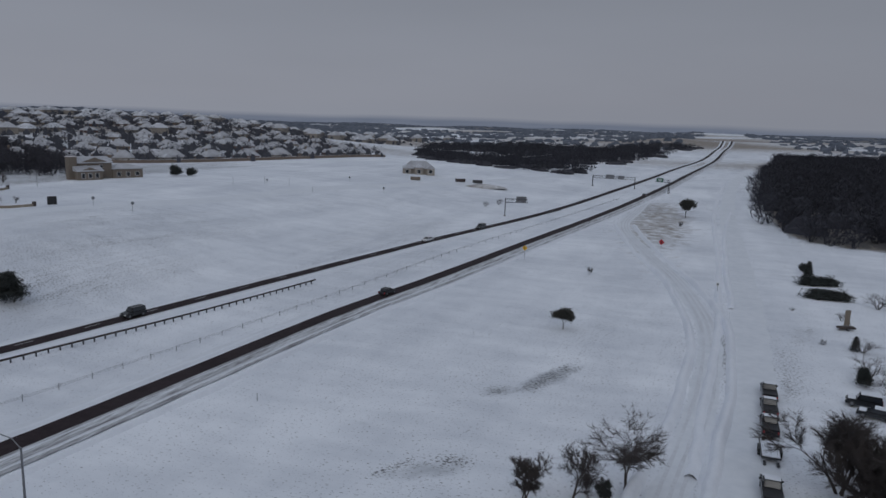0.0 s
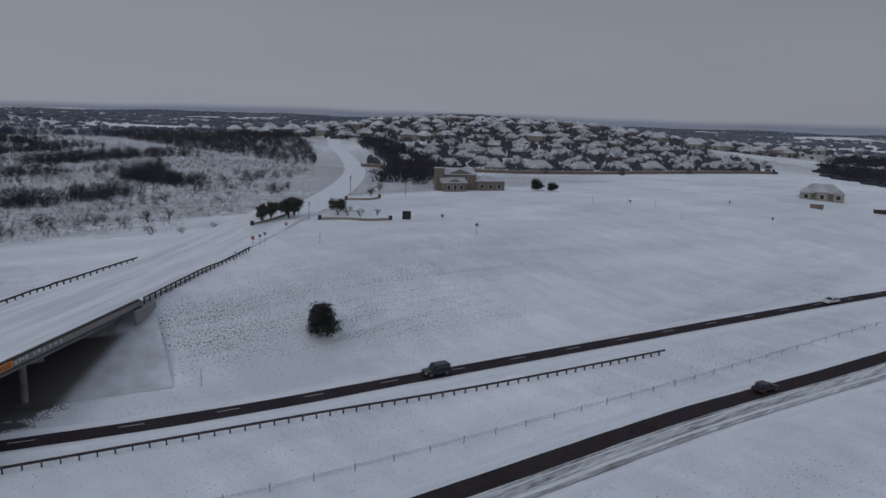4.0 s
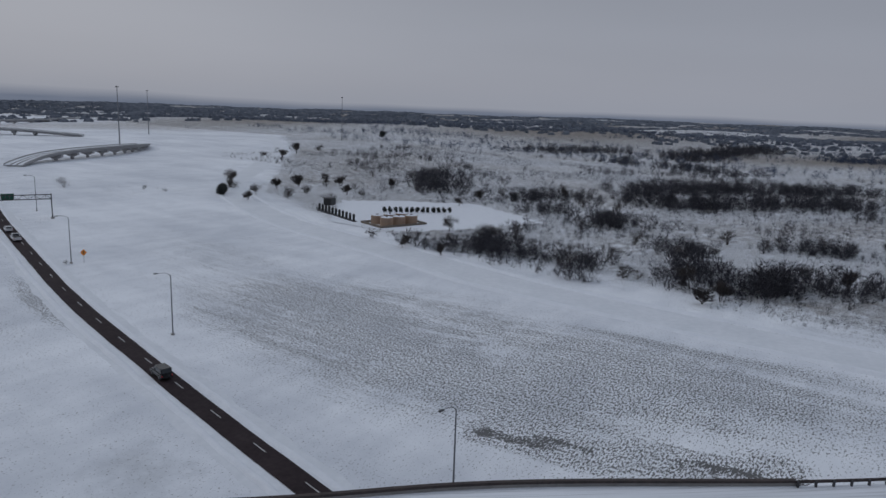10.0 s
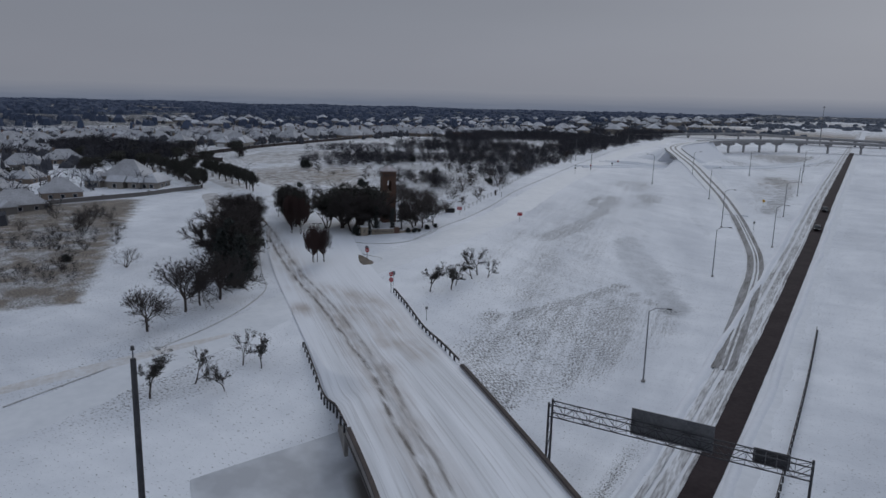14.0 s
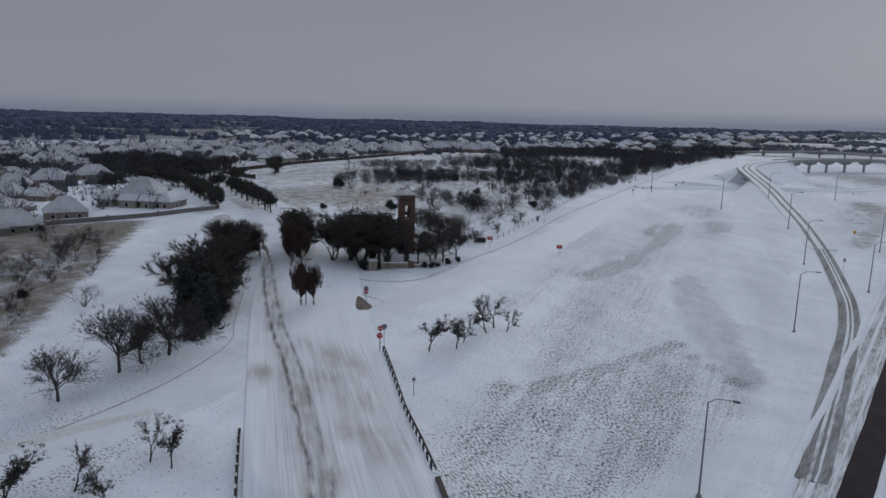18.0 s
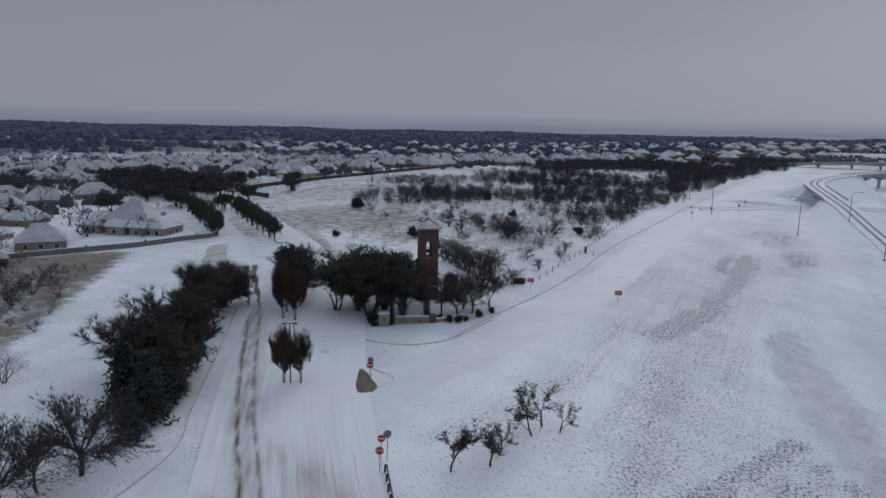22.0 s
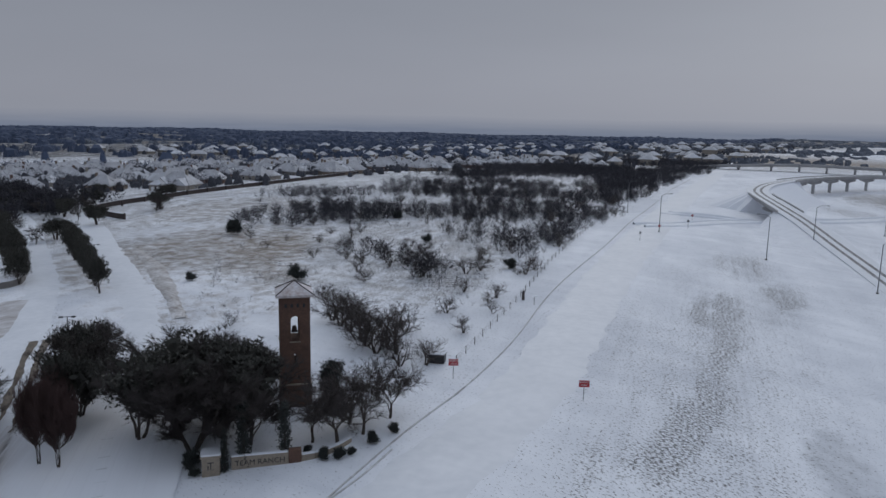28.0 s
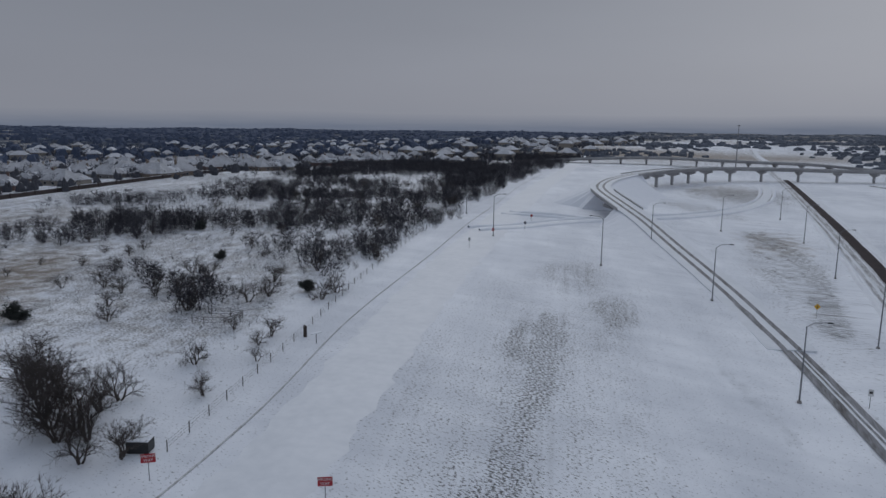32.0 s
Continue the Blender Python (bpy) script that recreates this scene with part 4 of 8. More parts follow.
# ---- rails, poles, gantries and signs ----
def beam_mesh(name, line, half, z0, z1, material, pace=3.0, height=None):
    """A bar that follows the ground along a line."""
    c = smooth_line(line, pace)
    d = np.gradient(c, axis=0)
    d /= np.linalg.norm(d, axis=1)[:, None]
    s = np.c_[d[:, 1], -d[:, 0]] * half
    g = (height or ground)(c[:, 0], c[:, 1])
    v, f = [], []
    for (x, y), (sx, sy), z in zip(c, s, g):
        v += [(x - sx, y - sy, z + z0), (x + sx, y + sy, z + z0), (x + sx, y + sy, z + z1), (x - sx, y - sy, z + z1)]
    for i in range(len(c) - 1):
        k = 4 * i
        f += [(k + j, k + 4 + j, k + 4 + (j + 1) % 4, k + (j + 1) % 4) for j in range(4)]
    f += [(3, 2, 1, 0), tuple(4 * (len(c) - 1) + j for j in range(4))]
    return raw(name, v, f, material)


def guardrail(line, label="steel guardrail on dark posts beside the road", height=None, end=True):
    g = thing("guardrail", pose(0, 0, 0), label, "guardrail")
    part("beam", beam_mesh("beam", line, 0.05, 0.52, 0.84, M_RUST, 2.0, height), M_RUST, g)
    post = mesh_of("post", bx(-0.09, 0.09, -0.11, 0.11, -0.3, 0.80), M_DARKSTEEL)
    for x, y, a in along([tuple(p) for p in smooth_line(line, 2.0)], 1.9):
        p = part("post", post, None, g)
        dx, dy = math.sin(radians(a)) * 0.17, -math.cos(radians(a)) * 0.17
        p.matrix_basis = pose(x + dx, y + dy, float((height or ground)(x + dx, y + dy)), 0, 0, a)


guardrail([(-107, 22), (-103, 40), (-100, 56), (-96, 76), (-90, 102), (-83, 141)], "long steel guardrail in the snowy median")
guardrail([(-86.5, -22), (-87, -40), (-87.5, -60), (-88, -90), (-88, -113)], "steel guardrail running down the median")
guardrail([(-134.5, 68.0), (-142, 75.5), (-152, 85.5), (-161, 95), (-169, 103)], "guardrail leading off the bridge", street_z)
guardrail([(-139.6, 44.4), (-146, 51.4), (-155, 60), (-164, 70.5), (-170, 78)], "guardrail leading off the bridge", street_z)
guardrail([(-24.5, -46), (-33, -38.6), (-42, -31.0), (-46.5, -27.2)], "guardrail leading onto the bridge", street_z)
guardrail([(-20.5, -75.5), (-33, -64), (-47, -51.5)], "guardrail leading onto the bridge", street_z)
guardrail([(-66, 282), (-60, 310)], "short guardrail at the sign post")

cable = thing("cable_barrier", pose(0, 0, 0), "wire-rope barrier on thin steel posts in the median", "barrier")
CABLE = [(-88, 40), (-83, 56), (-79, 81), (-74, 120), (-67, 193), (-55, 280), (-42, 372)]
for k in (0.55, 0.72, 0.88):
    part("cable", beam_mesh("cable", CABLE, 0.012, k, k + 0.024, M_STEEL, 4.0), None, cable)
cp = mesh_of("post", tb((0, 0, -0.2), (0, 0, 1.0), 0.055, n=6), M_STEEL)
for x, y, a in along(CABLE, 5.0):
    part("post", cp, None, cable).matrix_basis = pose(x, y, at(x, y))


def light_pole(x, y, aim, h=12.0, arm=2.6):
    """A tall tapered lamp pole; aim: heading of its arm."""
    p = thing("street_lamp", pose(x, y, at(x, y) - 0.05, 0, 0, aim), "tall galvanised highway lamp pole with a single arm", "street lamp", "highway lamps")
    if "pole" not in LAMP:
        arm_bm = bmesh.new()
        tube(arm_bm, (0, 0, h - 0.9), (arm * 0.35, 0, h - 0.25), 0.06, 0.05, 6), tube(arm_bm, (arm * 0.35, 0, h - 0.25), (arm, 0, h - 0.05), 0.05, 0.045, 6)
        head = bmesh.new()
        box(head, arm - 0.1, arm + 0.65, -0.17, 0.17, h - 0.16, h + 0.02, bevel=0.04)
        base = bx(-0.28, 0.28, -0.28, 0.28, 0, 0.35, bevel=0.05)
        LAMP.update(pole=mesh_of("pole", tb((0, 0, 0), (0, 0, h - 0.85), 0.13, 0.08, 8), M_STEEL), arm=mesh_of("arm", arm_bm, M_STEEL), lamp_head=mesh_of("lamp_head", head, M_DARKSTEEL), base=mesh_of("base", base, M_CONC))
    for n, me in LAMP.items():
        part(n, me, None, p)


LAMP = {}
for x, y, a in ((-66.5, -74.3, 180), (-64.8, -142, 180), (-73.4, -184, 180), (-57, -203, 180), (-45, -249.5, 180), (-28.3, -303, 180), (-71.9, -232.5, 180), (-72.3, -285, 180), (-70.5, -335, 180), (-68, -390, 180),
                (-128, 11.5, 0), (-139, -58.5, 0), (-151.2, -118, 0), (-177, -190, 0), (-49, 38, 180), (13, -286, 200), (36, -330, 200), (-47, -345, 200), (-20, -265, 20)):
    light_pole(x, y, a)
tall = thing("camera_mast", pose(-44.2, -3.6, at(-44.2, -3.6) - 0.05), "tall dark steel mast with a small cap on top", "mast")
part("pole", tb((0, 0, 0), (0, 0, 21.6), 0.30, 0.22, 10), M_DARKSTEEL, tall)
part("cap", tb((0, 0, 21.6), (0, 0, 22.3), 0.06, 0.06, 6), M_STEEL, tall)
part("camera_head", tb((0, 0, 22.3), (0, 0, 22.6), 0.16, 0.12, 8), M_DARKSTEEL, tall)


def high_mast(x, y, h):
    m = thing("high_mast_lamp", pose(x, y, at(x, y)), "distant high-mast lamp above the interchange", "street lamp", "high mast lamps")
    part("pole", tb((0, 0, 0), (0, 0, h), 0.45, 0.2, 8), M_STEEL, m)
    part("lamp_ring", tb((0, 0, h - 0.8), (0, 0, h - 0.2), 1.1, 1.1, 10), M_DARKSTEEL, m)


for x, y, h in ((-340, -420, 40), (-250, -520, 40), (-450, -560, 40), (-150, -640, 36), (-60, -740, 36), (-560, -420, 40)):
    high_mast(x, y, h)


def truss(x0, y0, x1, y1, top, label, panels, both=True, green=False):
    """A sign gantry: a box truss on end frames; panels: start and end along it, lower and upper edge, material."""
    d = math.hypot(x1 - x0, y1 - y0)
    a = math.degrees(math.atan2(y1 - y0, x1 - x0))
    g = thing("sign_gantry", pose(x0, y0, 0, 0, 0, a), label, "gantry")
    for k, x in enumerate((0, d) if both else (0,)):
        base = at(x0 + (x1 - x0) * k, y0 + (y1 - y0) * k)
        for y in (-0.6, 0.6):
            part("post", tb((x, y, base - 0.3), (x, y, top + 0.25), 0.15, 0.13, 8), M_DARKSTEEL, g)
        br = bmesh.new()
        n = 3
        for i in range(n):
            z0, z1 = base + 0.6 + i * (top - 2 - base) / n, base + 0.6 + (i + 1) * (top - 2 - base) / n
            tube(br, (x, -0.6, z0), (x, 0.6, z1), 0.04, n=5)
            tube(br, (x, -0.6, z1), (x, 0.6, z1), 0.04, n=5)
        part("brace", br, M_DARKSTEEL, g)
        part("footing", bx(x - 0.5, x + 0.5, -1.0, 1.0, base - 0.3, base + 0.25, bevel=0.05), M_CONC, g)
    for y in (-0.6, 0.6):
        for z in (top - 1.4, top):
            part("chord", tb((0, y, z), (d, y, z), 0.075, n=6), M_DARKSTEEL, g)
    n = max(4, int(d / 1.45))
    lat = bmesh.new()
    for i in range(n):
        xa, xb = d * i / n, d * (i + 1) / n
        for y in (-0.6, 0.6):
            za, zb = (top - 1.4, top) if i % 2 else (top, top - 1.4)
            tube(lat, (xa, y, za), (xb, y, zb), 0.035, n=4), tube(lat, (xb, y, top - 1.4), (xb, y, top), 0.03, n=4)
        for z in (top - 1.4, top):
            tube(lat, (xa, -0.6 if i % 2 else 0.6, z), (xb, 0.6 if i % 2 else -0.6, z), 0.03, n=4)
    part("lattice", lat, M_DARKSTEEL, g)
    for s, e, lo, hi, m, side in panels:
        y = 0.78 * side
        p = part("sign_panel", bx(s, e, y - 0.04, y + 0.04, top + lo, top + hi), m, g)
        rib = bmesh.new()
        for k in range(int((e - s) / 1.5) + 2):
            xx = s + 0.15 + k * (e - s - 0.3) / (int((e - s) / 1.5) + 1)
            box(rib, xx - 0.05, xx + 0.05, min(y, y - 0.14 * side), max(y, y - 0.14 * side), top + lo - 0.1, top + hi - 0.1)
        part("stiffener", rib, M_STEEL, p)
        if m is M_GREEN:
            w = e - s
            bars = bmesh.new()
            for k, (u, l) in enumerate(((0.3, 0.5), (0.55, 0.7), (0.8, 0.4))):
                z = top + lo + (hi - lo) * (1 - u)
                box(bars, s + w * (1 - l) / 2, s + w * (1 + l) / 2, y + 0.045 * side - 0.005, y + 0.045 * side + 0.005, z - 0.16, z + 0.16)
            part("legend", bars, M_WHITE, p, "white lines of lettering")
    return g


truss(-63.5, -43, -90.3, -43, 10.6, "steel truss gantry carrying grey-backed signs over the road", ((9.0, 17.6, -1.7, 1.3, M_STEEL, 1), (21.4, 24.8, -1.5, 0.1, M_DARKSTEEL, 1)))
truss(-148.4, -187, -175.2, -176, 14.3, "steel truss gantry with green direction signs", ((12.0, 15.2, -1.6, 0.9, M_GREEN, 1), (15.5, 19.0, -1.6, 0.5, M_GREEN, 1)))
truss(-77, 281, -68.5, 284, 7.6, "cantilever sign post beside the road", ((4.5, 8.6, -1.2, 1.0, M_STEEL, 1),), both=False)
truss(-66, 438, -41, 436, 8.4, "sign gantry over the far carriageway", ((8, 13, -1.5, 1.0, M_STEEL, -1), (15, 19, -1.5, 0.6, M_STEEL, -1)))
truss(-20.8, 421, -28.5, 425, 9.0, "cantilever post with a green sign", ((3.5, 7.6, -1.4, 0.9, M_GREEN, 1),), both=False)


def letters(text, size, material, parent, m, name="lettering"):
    cu = bpy.data.curves.new(name, "FONT")
    cu.body, cu.size, cu.align_x, cu.align_y, cu.extrude = text, size, "CENTER", "CENTER", 0.006
    tmp = bpy.data.objects.new(name, cu)
    me = bpy.data.meshes.new_from_object(tmp)
    me.materials.clear()
    me.materials.append(material)
    bpy.data.objects.remove(tmp)
    ob = part(name, me, material, parent)
    ob.matrix_basis = m
    return ob


def plate(outline, thick=0.02):
    """A flat sign plate in the xz plane, facing -y."""
    return prism(bmesh.new(), outline, -thick, 0.0)


def ngon(n, r, turn=0.0):
    return [(r * math.cos(2 * math.pi * (i + 0.5) / n + turn), r * math.sin(2 * math.pi * (i + 0.5) / n + turn)) for i in range(n)]


def road_sign(kind, x, y, faces, h=2.3, size=0.9):
    """A sign on a post that faces the heading faces."""
    label, cat = {"stop": ("red octagonal stop sign on a steel post", "stop sign"), "wrong": ("red wrong way sign on a thin post", "road sign"), "entry": ("red do not enter sign on a thin post", "road sign"),
                  "back": ("grey back of a road sign on a thin post", "road sign"), "white": ("small white rectangular sign on a post", "road sign"), "yellow": ("yellow diamond warning sign on a post", "road sign"),
                  "orange": ("orange diamond roadwork sign on a post", "road sign"), "pink": ("red-orange diamond roadwork sign on a stand", "road sign"), "post": ("thin marker post in the snow", "marker post")}[kind]
    s = thing("road_sign" if kind != "post" else "marker_post", pose(x, y, at(x, y), 0, 0, faces + 90), label, cat)
    part("post", tb((0, 0.03, -0.3), (0, 0.03, h + (0.2 if kind != "post" else 0)), 0.04, n=6), M_STEEL if kind != "post" else M_DARKSTEEL, s)
    front = Matrix.Translation((0, -0.03, h)) @ Matrix.Rotation(math.pi / 2, 4, "X")
    r = size / 2

    def put(name, outline, m, off=0.0):
        b = plate(outline)
        bmesh.ops.translate(b, verts=b.verts, vec=(0, -off, h))
        return part(name, b, m, s)
    if kind == "stop":
        put("rim", ngon(8, r), M_WHITE), put("plate", ngon(8, r * 0.93), M_RED, 0.008)
        letters("STOP", size * 0.36, M_WHITE, s, front)
    elif kind == "wrong":
        put("plate", [(-r * 1.2, -r * 0.8), (r * 1.2, -r * 0.8), (r * 1.2, r * 0.8), (-r * 1.2, r * 0.8)], M_RED)
        letters("WRONG", size * 0.33, M_WHITE, s, Matrix.Translation((0, -0.03, h + size * 0.18)) @ Matrix.Rotation(math.pi / 2, 4, "X"))
        letters("WAY", size * 0.33, M_WHITE, s, Matrix.Translation((0, -0.03, h - size * 0.18)) @ Matrix.Rotation(math.pi / 2, 4, "X"))
    elif kind == "entry":
        put("plate", ngon(20, r), M_RED)
        put("bar", [(-r * 0.8, -r * 0.16), (r * 0.8, -r * 0.16), (r * 0.8, r * 0.16), (-r * 0.8, r * 0.16)], M_WHITE, 0.008)
    elif kind == "back":
        put("plate", ngon(8, r), M_STEEL)
    elif kind == "white":
        put("plate", [(-r * 0.7, -r), (r * 0.7, -r), (r * 0.7, r), (-r * 0.7, r)], M_WHITE)
        put("legend", [(-r * 0.45, -r * 0.3), (r * 0.45, -r * 0.3), (r * 0.45, r * 0.4), (-r * 0.45, r * 0.4)], M_BLACK, 0.008)
    elif kind in ("yellow", "orange", "pink"):
        put("plate", ngon(4, r * 1.25, math.pi / 4), {"yellow": M_YELLOW, "orange": M_ORANGE, "pink": M_RED}[kind])
        put("symbol", [(-r * 0.16, -r * 0.5), (r * 0.16, -r * 0.5), (r * 0.16, r * 0.5), (-r * 0.16, r * 0.5)], M_BLACK, 0.008)
    return s


for k, x, y, f, h, z in (("stop", -20.3, -74.6, 130, 2.6, 0.95), ("entry", -19.6, -75.6, 130, 3.3, 0.8), ("back", -19.0, -77.2, 330, 3.0, 0.95), ("white", -32.6, -66.7, 130, 2.2, 0.75), ("entry", -2.1, -92.5, 140, 2.1, 0.9), ("back", -1.4, -93.3, 300, 2.4, 0.9),
                        ("wrong", -13.2, -147.6, 118, 2.2, 1.1), ("wrong", 4.0, -144.8, 125, 2.3, 1.1), ("white", 13, -265, 110, 2.4, 0.9), ("stop", 12.5, -284, 110, 2.2, 0.9), ("back", 7.5, -300, 110, 2.4, 0.9), ("stop", 10, -318, 110, 2.2, 0.9),
                        ("stop", -167.8, 103, 330, 3.0, 1.0), ("back", -170, 105.8, 330, 2.9, 0.8), ("back", -172.3, 108.2, 330, 2.9, 0.8), ("stop", -182.5, 119.2, 330, 2.9, 0.9), ("post", -166.6, 119.9, 330, 3.0, 0.8), ("white", -158, 94.3, 330, 2.0, 0.7),
                        ("back", -174.6, 165.5, 330, 2.6, 1.0), ("back", -158.1, 164.1, 330, 2.9, 1.0), ("yellow", -46.4, 192, 284, 3.3, 1.2), ("pink", -12.3, 232, 270, 2.0, 1.5), ("white", 4, 173.4, 270, 2.4, 0.9), ("post", -54.3, 76.9, 300, 1.1, 0.4),
                        ("orange", -153.6, -116.6, 45, 2.6, 1.3), ("post", -115.1, 69.8, 0, 2.8, 0.6), ("post", -187.9, 251.7, 0, 3.4, 0.5), ("post", -180.9, 264.4, 0, 3.4, 0.5), ("post", -171.4, 269, 0, 3.4, 0.5), ("post", -155.9, 262.5, 0, 2.2, 0.5), ("back", -161.8, 306.7, 300, 2.2, 1.0), ("back", -137, 292.4, 300, 2.2, 1.0), ("back", -178, 262, 300, 2.2, 1.0),
                        ("post", -137, 66, 0, 1.6, 0.5), ("post", -42.8, -31, 0, 1.6, 0.5), ("white", -66, -205, 100, 2.4, 1.0), ("yellow", -64, -247, 100, 2.4, 1.0)):
    road_sign(k, x, y, f, h, z)

# the orange board and lettering on the side of the bridge
board = thing("bridge_sign", pose(0, 0, 0), "orange board fixed to the bridge parapet", "sign")
ib = int(np.argmin(abs(en[:, 0] + 112.5)))
hd = math.degrees(math.atan2(*(en[ib + 1] - en[ib])[::-1]))
board.matrix_basis = pose(en[ib][0], en[ib][1], 9.15, 0, 0, hd + 180) @ Matrix.Translation((0, 0.42, 0))
part("plate", bx(-1.5, 1.5, -0.03, 0.03, -0.42, 0.42), M_ORANGE, board)
bars = bmesh.new()
for k in range(2):
    box(bars, -1.2, 1.2, 0.031, 0.04, -0.24 + 0.3 * k, -0.10 + 0.3 * k)
part("legend", bars, M_DARKSTEEL, board, "dark lines of lettering")
scrawl = bmesh.new()
for k, (x, w_) in enumerate(((-2.3, 0.5), (-3.0, 0.4), (-3.6, 0.45), (-4.3, 0.5), (-5.6, 0.3), (-6.6, 0.5), (-7.6, 0.35), (-8.8, 0.4), (-9.9, 0.5), (-10.9, 0.3))):
    box(scrawl, x, x + w_, -0.03, 0.02, -0.28 + 0.08 * (k % 3), 0.18 + 0.1 * (k % 2))
part("scrawl", scrawl, M_KERB, board, "pale painted marks on the parapet")

# kerbs
for line in ([(-1, -112), (0.5, -128), (1.2, -143), (3, -157), (11, -195), (19, -254), (28, -310), (35, -363), (48, -450), (62, -560)], [(26, -111), (19, -106.2), (12, -103.8), (7, -104), (2.5, -106), (-0.5, -110), (-1.2, -116), (-0.6, -124)],
             [(5.2, -96.6), (0.6, -93.6), (-3.5, -88.4), (-4.8, -90.5), (-4.9, -94.2), (0, -95.6), (5.2, -96.6)], [(0.5, -78), (-2.2, -79.8), (-2.4, -81.8), (0, -82.2)], [(-5, -14), (-6.5, -30), (-6, -46), (-3, -57), (1, -65), (8, -71.5), (22, -85), (40, -102)]):
    tagged(new("trim_kerb", beam_mesh("trim_kerb", line, 0.08, -0.1, 0.13, M_KERB, 1.5)), "dark concrete kerb edging the snow", "kerb", kind="structure")

# lane dashes
dash = mesh_of("lane_dash", bx(-0.07, 0.07, -1.5, 1.5, 0.0, 0.012), M_PAINT)
roads = bpy.data.objects["road_west_lane"]
for i, (x, y, a) in enumerate(along([p for p in WEST_LINE if -300 < p[1] < 330], 12.19)):
    n = (math.sin(radians(a)), -math.cos(radians(a)))
    xx, yy = x - n[0] * 0.75, y - n[1] * 0.75
    dsh = part("lane_dash", dash, None, roads)
    slope = math.degrees(math.atan((at(xx + 0.5 * math.cos(radians(a)), yy + 0.5 * math.sin(radians(a))) - at(xx - 0.5 * math.cos(radians(a)), yy - 0.5 * math.sin(radians(a))))))
    dsh.matrix_basis = pose(xx, yy, at(xx, yy) + 0.185, 0, 0, a - 90) @ pose(0, 0, 0, slope)

